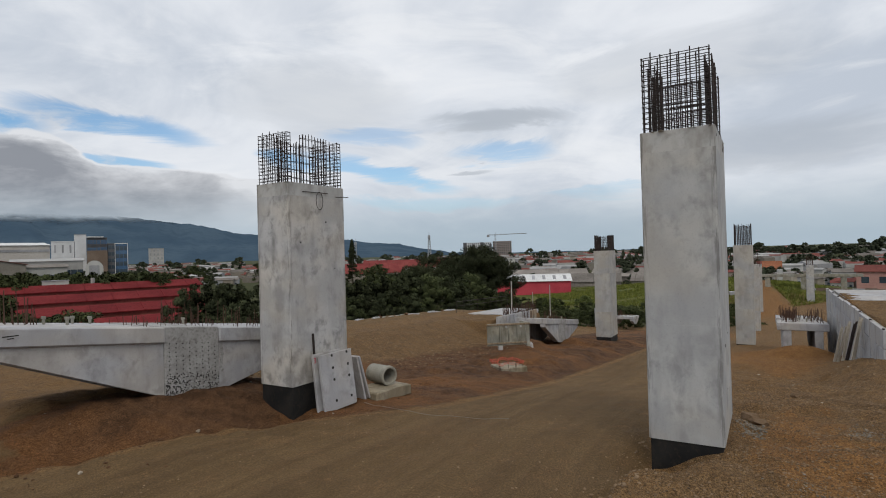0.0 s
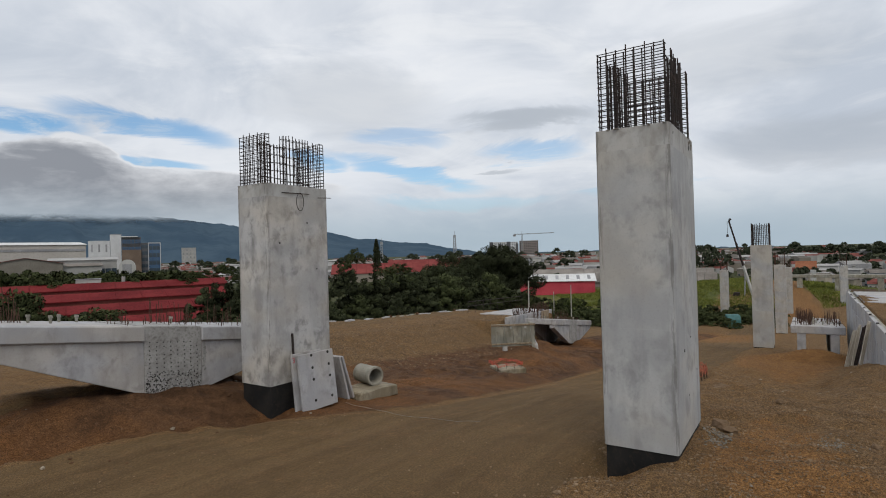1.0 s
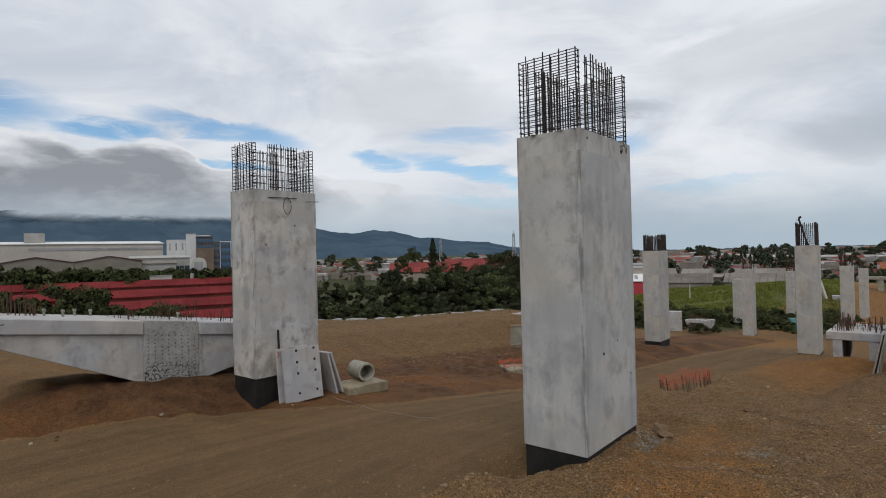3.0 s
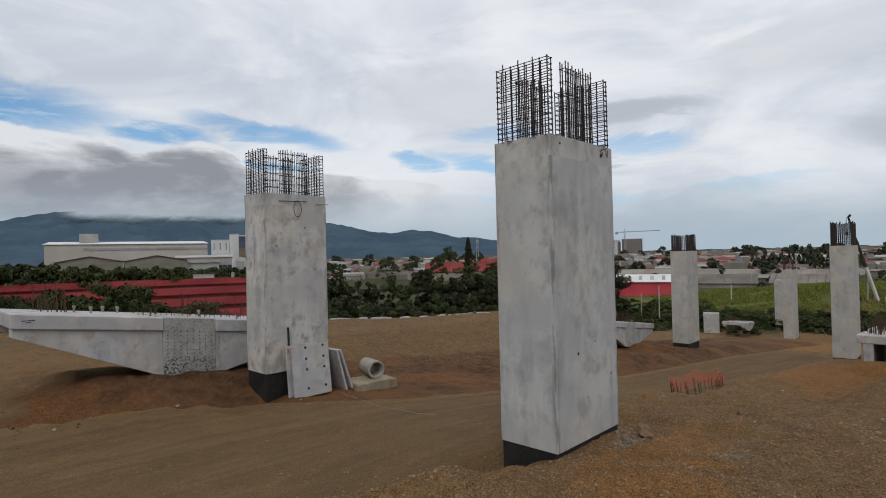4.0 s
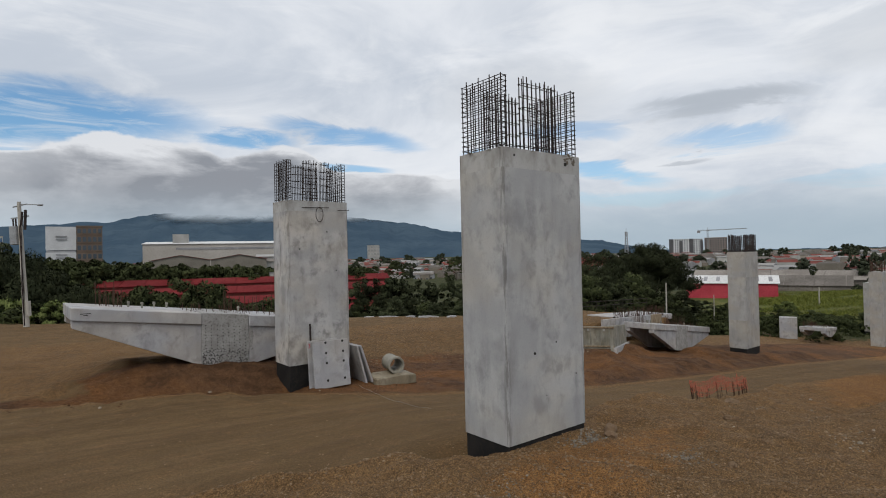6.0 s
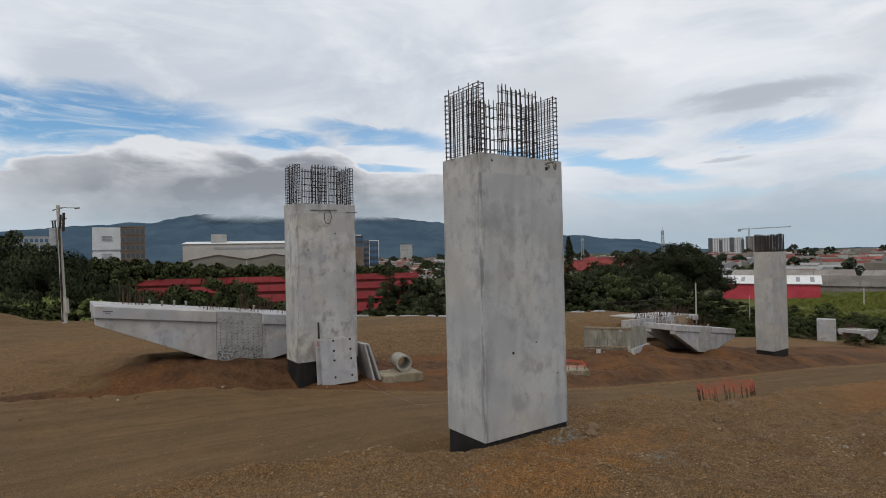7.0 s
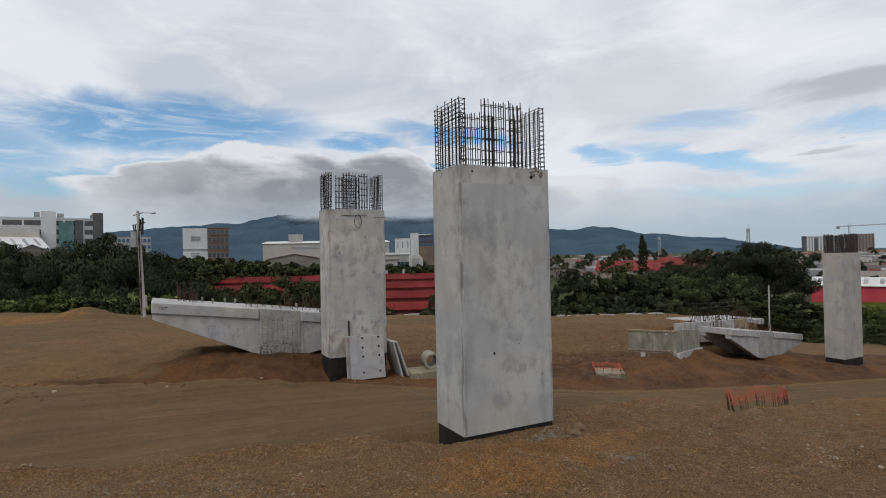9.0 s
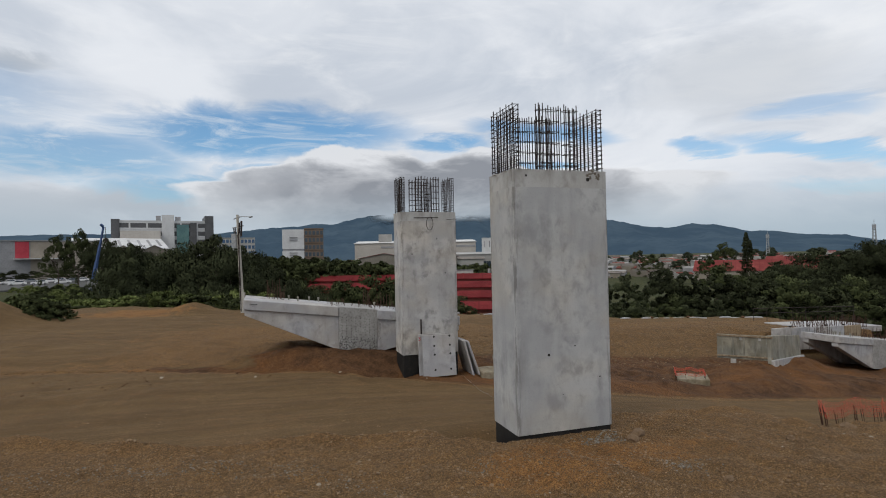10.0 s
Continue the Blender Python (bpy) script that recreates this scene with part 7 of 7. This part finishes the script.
# ---- poles and posts ----
def power_pole():
    ob = thing("power_pole", pose(-30.3, 23.1, -0.15, 0, -3.5, 10), "leaning grey concrete power pole with transformer and wires", "power pole")
    part("shaft", rod(bmesh.new(), (0, 0, -0.8), (0, 0, 8.5), 0.19, 0.11, 10), POLE, ob)
    tr = part("transformer", rod(bmesh.new(), (-0.46, 0, 5.7), (-0.46, 0, 6.9), 0.31, sides=12), GREY_METAL, ob, "grey pole transformer")
    part("bushing", rod(bmesh.new(), (-0.55, 0, 6.9), (-0.55, 0, 7.4), 0.05, sides=6), DARK_STEEL, tr)
    part("bushing", rod(bmesh.new(), (-0.34, 0, 6.9), (-0.34, 0, 7.4), 0.05, sides=6), DARK_STEEL, tr)
    part("crossarm", rod(bmesh.new(), (-0.5, 0, 8.2), (0.6, 0, 8.3), 0.045, sides=5), GREY_METAL, ob)
    part("cutout", rod(bmesh.new(), (0.45, -0.1, 6.6), (0.6, -0.1, 7.9), 0.09, sides=6), DARK_STEEL, ob)
    part("cutout", rod(bmesh.new(), (0.22, -0.1, 6.9), (0.32, -0.1, 7.8), 0.07, sides=6), DARK_STEEL, ob)
    part("lamp_arm", rod(bmesh.new(), (0, 0, 8.35), (1.6, 0, 8.15), 0.03, sides=5), GREY_METAL, ob)
    part("lamp_head", block(bmesh.new(), 1.5, -0.08, 8.07, 1.85, 0.08, 8.18, 0.02), GREY_METAL, ob)
    part("second_arm", rod(bmesh.new(), (-0.7, 0, 7.45), (0.7, 0, 7.5), 0.05, sides=5), GREY_METAL, ob)
    part("meter_box", block(bmesh.new(), 0.08, -0.12, 0.9, 0.34, 0.12, 1.9, 0.02), POLE, ob)
    bm = bmesh.new()
    rng = random.Random(3)
    for k in range(3):
        last = Vector((0.16 + 0.05 * k, -0.1, 7.3))
        for i in range(14):
            nxt = Vector((0.17 + 0.05 * math.sin(i * 0.9 + k * 2) - 0.012 * i, -0.14 - 0.02 * k, 7.3 - 0.5 * (i + 1)))
            rod(bm, last, nxt, 0.03, sides=4)
            last = nxt
    part("hanging_cable", bm, DARK_STEEL, ob, "dark cables hanging down the pole")


power_pole()
for x, y, z, h, r in ((9.6, 82.6, -8.5, 8.2, 0.12), (45.3, 157.5, -12.0, 6.6, 0.2), (22.0, 118.0, -9.6, 6.4, 0.14), (19.2, 124.0, -9.6, 4.6, 0.12)):
    solo("timber_post", rod(bmesh.new(), (0, 0, -1), (0.05, 0, h), r, r * 0.7, 7), POLE, pose(x, y, z), "thin pale post standing behind the bridge works", "post", "thin posts")
solo("concrete_stub", block(bmesh.new(), 0, 0, -1.2, 2.3, 1.6, 2.2, 0.03), WHITE_CONCRETE, pose(25.7, 95.9, -8.5, 0, 0, -12), "pale square concrete stub in red soil", "concrete block")

tarp = thing("covered_stack", at(110.6, 9.6, float(height(110.6, 9.6)), 20), "stack of materials under a blue-green tarpaulin", "tarpaulin")
part("tarpaulin", prism(bmesh.new(), [(-1.3, -0.3), (1.4, -0.3), (1.25, 1.6), (0.5, 2.3), (-0.6, 2.2), (-1.15, 1.5)], -1.0, 1.2, 0.12), TARP, tarp)
part("ballast_board", block(bmesh.new(), -1.5, -1.35, -0.3, 1.6, -1.05, 0.25, 0.02), TIMBER, tarp, "pale board along its foot")
# far end of the line: a portal frame and lone piers
ob = thing("bridge_portal", span((84, 147), (101, 136.5), -10.4), "far concrete bridge portal with long crossbeam", "bridge pier")
for x in (1.0, 9.0, 17.5):
    part("column", block(bmesh.new(), x, 0.2, -1, x + 1.2, 2.0, 6.0, 0.03), OLD_CONCRETE, ob)
part("crossbeam", block(bmesh.new(), -3, 0, 6.003, 22, 2.2, 6.7, 0.03), OLD_CONCRETE, ob)
pier("bridge_pier", 149.8, -9.2, -10.4, -0.8, "far slim concrete pier with a rusty bar crown", (3.0, 6.0), "tuft", 2.6)
pier("bridge_pier", 190.0, -4.0, -10.4, -3.3, "far brownish concrete pier beside the portal", (3.0,), "none")


# tall grass on the slope beyond the works
def grass_field():
    nr = np.random.RandomState(5)
    n = 130000
    x, y = nr.uniform(28, 120, n), nr.uniform(118, 205, n)
    s, p = x * AX + y * AY, -x * AY + y * AX
    bare = np.sin(s / 5.3 + 1.7 * np.sin(p / 6.1)) * np.sin(p / 4.7 + 1.3 * np.sin(s / 7.9)) + nr.normal(0, 0.25, n)
    keep = ((x - 62) ** 2 / 45 ** 2 + (y - 160) ** 2 / 42 ** 2 < 1) & (np.abs(p - 1.5 + 2.2 * np.sin(s / 17)) > 4.2) & (bare < 0.45)
    x, y = x[keep], y[keep]
    z = height(x * AX + y * AY, -x * AY + y * AX) - 0.05
    n = len(x)
    a, h, w = nr.uniform(0, 6.283, n), nr.uniform(0.25, 0.8, n), nr.uniform(0.04, 0.10, n)
    lean = nr.normal(0, 0.4, (n, 2))
    dx, dy = np.cos(a) * w, np.sin(a) * w
    v = np.stack([np.stack([x - dx, y - dy, z], 1), np.stack([x + dx, y + dy, z], 1), np.stack([x + lean[:, 0], y + lean[:, 1], z + h], 1)], 1).reshape(-1, 3)
    me = bpy.data.meshes.new("tall_grass")
    me.from_pydata(v.tolist(), [], np.arange(3 * n).reshape(-1, 3).tolist())
    me.materials.append(GRASS)
    tagged(new("tall_grass", me), "tall yellow-green grass on the slope beyond the piers", "grass", kind="stuff")


grass_field()


# ---- loose stones and clods ----
def loose(name, n, s0, s1, p0, p1, small, large, label, seed, keep=None, material=None, power=3.0):
    rng, nr = random.Random(seed), np.random.RandomState(seed)
    base = bmesh.new()
    bmesh.ops.create_icosphere(base, subdivisions=1, radius=1)
    ref = np.array([v.co[:] for v in base.verts])
    tri_ = np.array([[v.index for v in f.verts] for f in base.faces])
    base.free()
    s, p = nr.uniform(s0, s1, n), nr.uniform(p0, p1, n)
    if keep is not None:
        ok = nr.uniform(0, 1, n) < keep(s, p)
        s, p = s[ok], p[ok]
    z = height(s, p)
    vs, fs = [], []
    for i in range(len(s)):
        r = small + (large - small) * rng.random() ** power
        q = ref * (1 + nr.uniform(-0.28, 0.28, (len(ref), 1))) * np.array([rng.uniform(0.7, 1.3), rng.uniform(0.6, 1.1), rng.uniform(0.4, 0.8)]) * r
        a = rng.uniform(0, 6.283)
        q = np.stack([q[:, 0] * math.cos(a) - q[:, 1] * math.sin(a), q[:, 0] * math.sin(a) + q[:, 1] * math.cos(a), q[:, 2]], 1)
        vs.append(q + np.array([s[i], p[i], z[i] + 0.15 * r]))
        fs.append(tri_ + i * len(ref))
    me = bpy.data.meshes.new(name)
    me.from_pydata(np.concatenate(vs).tolist(), [], np.concatenate(fs).tolist())
    me.materials.append(material or STONE)
    ob = new(name, me)
    ob.matrix_world = at(0, 0, 0)
    tagged(ob, label, "stones", kind="stuff")


loose("gravel_scatter", 14000, 6, 30, -9, 2.6, 0.008, 0.032, "loose grey and brown gravel on the dirt", 41, lambda s, p: 0.35 + 0.65 * (wave(s, p, 33, 4) > 0.1))
loose("gravel_scatter", 9000, -7, 13.5, -5.5, 3.0, 0.008, 0.030, "fine pale gravel near the first pier", 42)
loose("gravel_scatter", 7000, -8, 32, 1.6, 9.0, 0.010, 0.05, "gravel ridge along the dirt road", 43, lambda s, p: np.exp(-((p - road_side(s) + 0.3) / 0.8) ** 2) * (0.15 + 0.85 * (wave(s, p, 86, 1.6) > 0.0)))
loose("gravel_scatter", 9000, 15, 46, 17.0, 27, 0.015, 0.085, "gravel slope of the fill", 44, lambda s, p: 0.2 + 0.8 * np.exp(-((p - 20.5) / 2.0) ** 2))
loose("soil_clods", 2600, -4, 46, 11.6, 17, 0.010, 0.06, "clods of raw red soil in the dug strip", 45, lambda s, p: 0.3 + 0.7 * (wave(s, p, 34, 3) > 0.2), CLOD)
loose("soil_clods", 2200, -4, 13, 12.0, 17, 0.012, 0.06, "crumbled soil along the road's edge", 46, lambda s, p: np.exp(-((p - far_lip(s)) / 0.3) ** 2), CLOD)
CRUSHED = surf("grey_crushed_stone", (0.15, 0.132, 0.108), (0.21, 0.19, 0.16), (0.075, 0.063, 0.05), 2, 25, 0.95, 0.5, 0.01, island=0.35, spec=0.2)
loose("stone_heap", 600, 13.2, 14.9, 0.1, 0.75, 0.012, 0.045, "small heap of pale broken stone at the pier", 47, lambda s, p: np.exp(-(((s - 14.3) / 0.5) ** 2 + ((p - 0.4) / 0.22) ** 2)), CRUSHED, 1.5)
loose("stone_heap", 600, 14.1, 15.7, -2.3, -1.2, 0.008, 0.03, "patch of pale crushed stone on the dirt", 48, lambda s, p: np.exp(-(((s - 14.85) / 0.45) ** 2 + ((p + 1.72) / 0.3) ** 2)), CRUSHED, 1.5)
loose("gravel_scatter", 9000, 5, 30, -9, 2.4, 0.012, 0.055, "clumps of dark stones on the brown gravel", 53, lambda s, p: (wave(s, p, 81, 2.4) > 0.35) * (0.3 + 0.7 * (wave(s, p, 82, 0.9) > 0.1)), None, 2.2)
loose("gravel_scatter", 5000, -8, 14, 0.5, 4.5, 0.010, 0.05, "stones along the broken edge of the dirt road", 54, lambda s, p: np.exp(-((p - road_side(s)) / 0.35) ** 2), None, 2.2)
loose("gravel_scatter", 3500, -8, 16, 3.0, 11.5, 0.008, 0.03, "pebbles strewn over the dirt road", 55, lambda s, p: 0.15 + 0.85 * (wave(s, p, 83, 2.0) > 0.3))
GRIT = surf("brown_grit", (0.150, 0.097, 0.055), (0.240, 0.166, 0.102), (0.060, 0.038, 0.023), 2, 25, 0.95, 0.4, 0.01, island=0.40, spec=0.15)
loose("gravel_scatter", 22000, 9, 25, -7.5, 1.8, 0.008, 0.030, "fine brown grit covering the foreground dirt", 56, lambda s, p: 0.35 + 0.65 * smooth(wave(s, p, 84, 2.8), -0.2, 0.4), GRIT, 1.6)
loose("gravel_scatter", 9000, -7, 9, -2.0, 4.0, 0.008, 0.028, "fine brown grit by the dirt road", 57, lambda s, p: 0.3 + 0.7 * smooth(wave(s, p, 85, 2.2), -0.2, 0.4), GRIT, 1.6)
BOULDER = surf("brown_boulder", (0.15, 0.098, 0.058), (0.21, 0.145, 0.092), (0.085, 0.055, 0.033), 3, 25, 0.95, 0.6, 0.02, spec=0.15)
rng = random.Random(91)
for s, p, a, b, c in ((15.35, 0.45, 0.30, 0.15, 0.12), (15.05, 0.25, 0.2, 0.14, 0.1), (15.3, -2.45, 0.16, 0.09, 0.06), (19.2, -0.6, 0.13, 0.1, 0.08), (24.1, 1.42, 0.34, 0.2, 0.16)):
    solo("boulder", lump(bmesh.new(), (0, 0, 0), (a, b, c), rng, 0.22, 2), BOULDER, at(s, p, ground_z(s, p) + c * 0.4, rng.uniform(0, 60)), "loose brown boulder lying on the dirt", "rock", "loose boulders")

bm = bmesh.new()  # thin line lying across the dirt road
line = [(15.05 - 0.67 * i / 14 + 0.02 * math.sin(i), 12.3 - 5.8 * i / 14) for i in range(15)]
rings = [[bm.verts.new((s, p + dp, float(height(s, p)) + dz)) for dp, dz in ((-0.008, 0.006), (0.008, 0.006), (0.0, 0.02))] for s, p in line]
for a, b in zip(rings, rings[1:]):
    for i in range(3):
        bm.faces.new((a[i], a[(i + 1) % 3], b[(i + 1) % 3], b[i]))
solo("string_line", bm, CREAM_WALL, at(0, 0, 0), "thin pale line lying across the dirt road", "string")
loose("gravel_scatter", 6000, 0.5, 9.0, -1.2, 3.2, 0.007, 0.026, "ridge of pale gravel in the foreground", 58, lambda s, p: np.exp(-((p + 0.15 - np.interp(s, [1, 3.3, 5, 6.8, 7.8, 9], [2.4, 2.3, 1.8, 1.2, 0.1, -1.0])) / 0.4) ** 2), CRUSHED, 1.8)
PALE_BITS = surf("pale_rubble", (0.24, 0.195, 0.145), (0.31, 0.265, 0.205), (0.16, 0.125, 0.09), 2, 25, 0.95, 0.4, 0.01, island=0.4, spec=0.15)
loose("rubble_bits", 110, 6, 30, -9, 2.0, 0.02, 0.08, "pale broken bits scattered on the gravel", 49, None, PALE_BITS, 4.0)
loose("rubble_bits", 60, -4, 40, 11.8, 20, 0.02, 0.08, "pale broken bits scattered on the dug soil", 50, None, PALE_BITS, 3.0)
loose("stone_heap", 900, 9.6, 12.2, -1.4, 0.6, 0.008, 0.024, "patch of pale gravel by the first pier", 51, lambda s, p: np.exp(-(((s - 10.7) / 0.45) ** 2 + ((p + 0.45) / 0.35) ** 2)), CRUSHED, 1.5)
loose("stone_heap", 420, 18, 21, -4.4, -2.6, 0.010, 0.035, "patch of pale crushed stone on the gravel", 52, lambda s, p: np.exp(-(((s - 19.4) / 0.7) ** 2 + ((p + 3.5) / 0.35) ** 2)), PALE_BITS, 1.5)

# the patterns from which plants, houses and cars were copied
for pattern in (broad, broad_b, leafy, leafy_b, shrub, shrub_b, far_a, far_b, thick, pine, *kinds, *cars):
    for o in (*pattern.children_recursive, pattern):
        bpy.data.objects.remove(o)
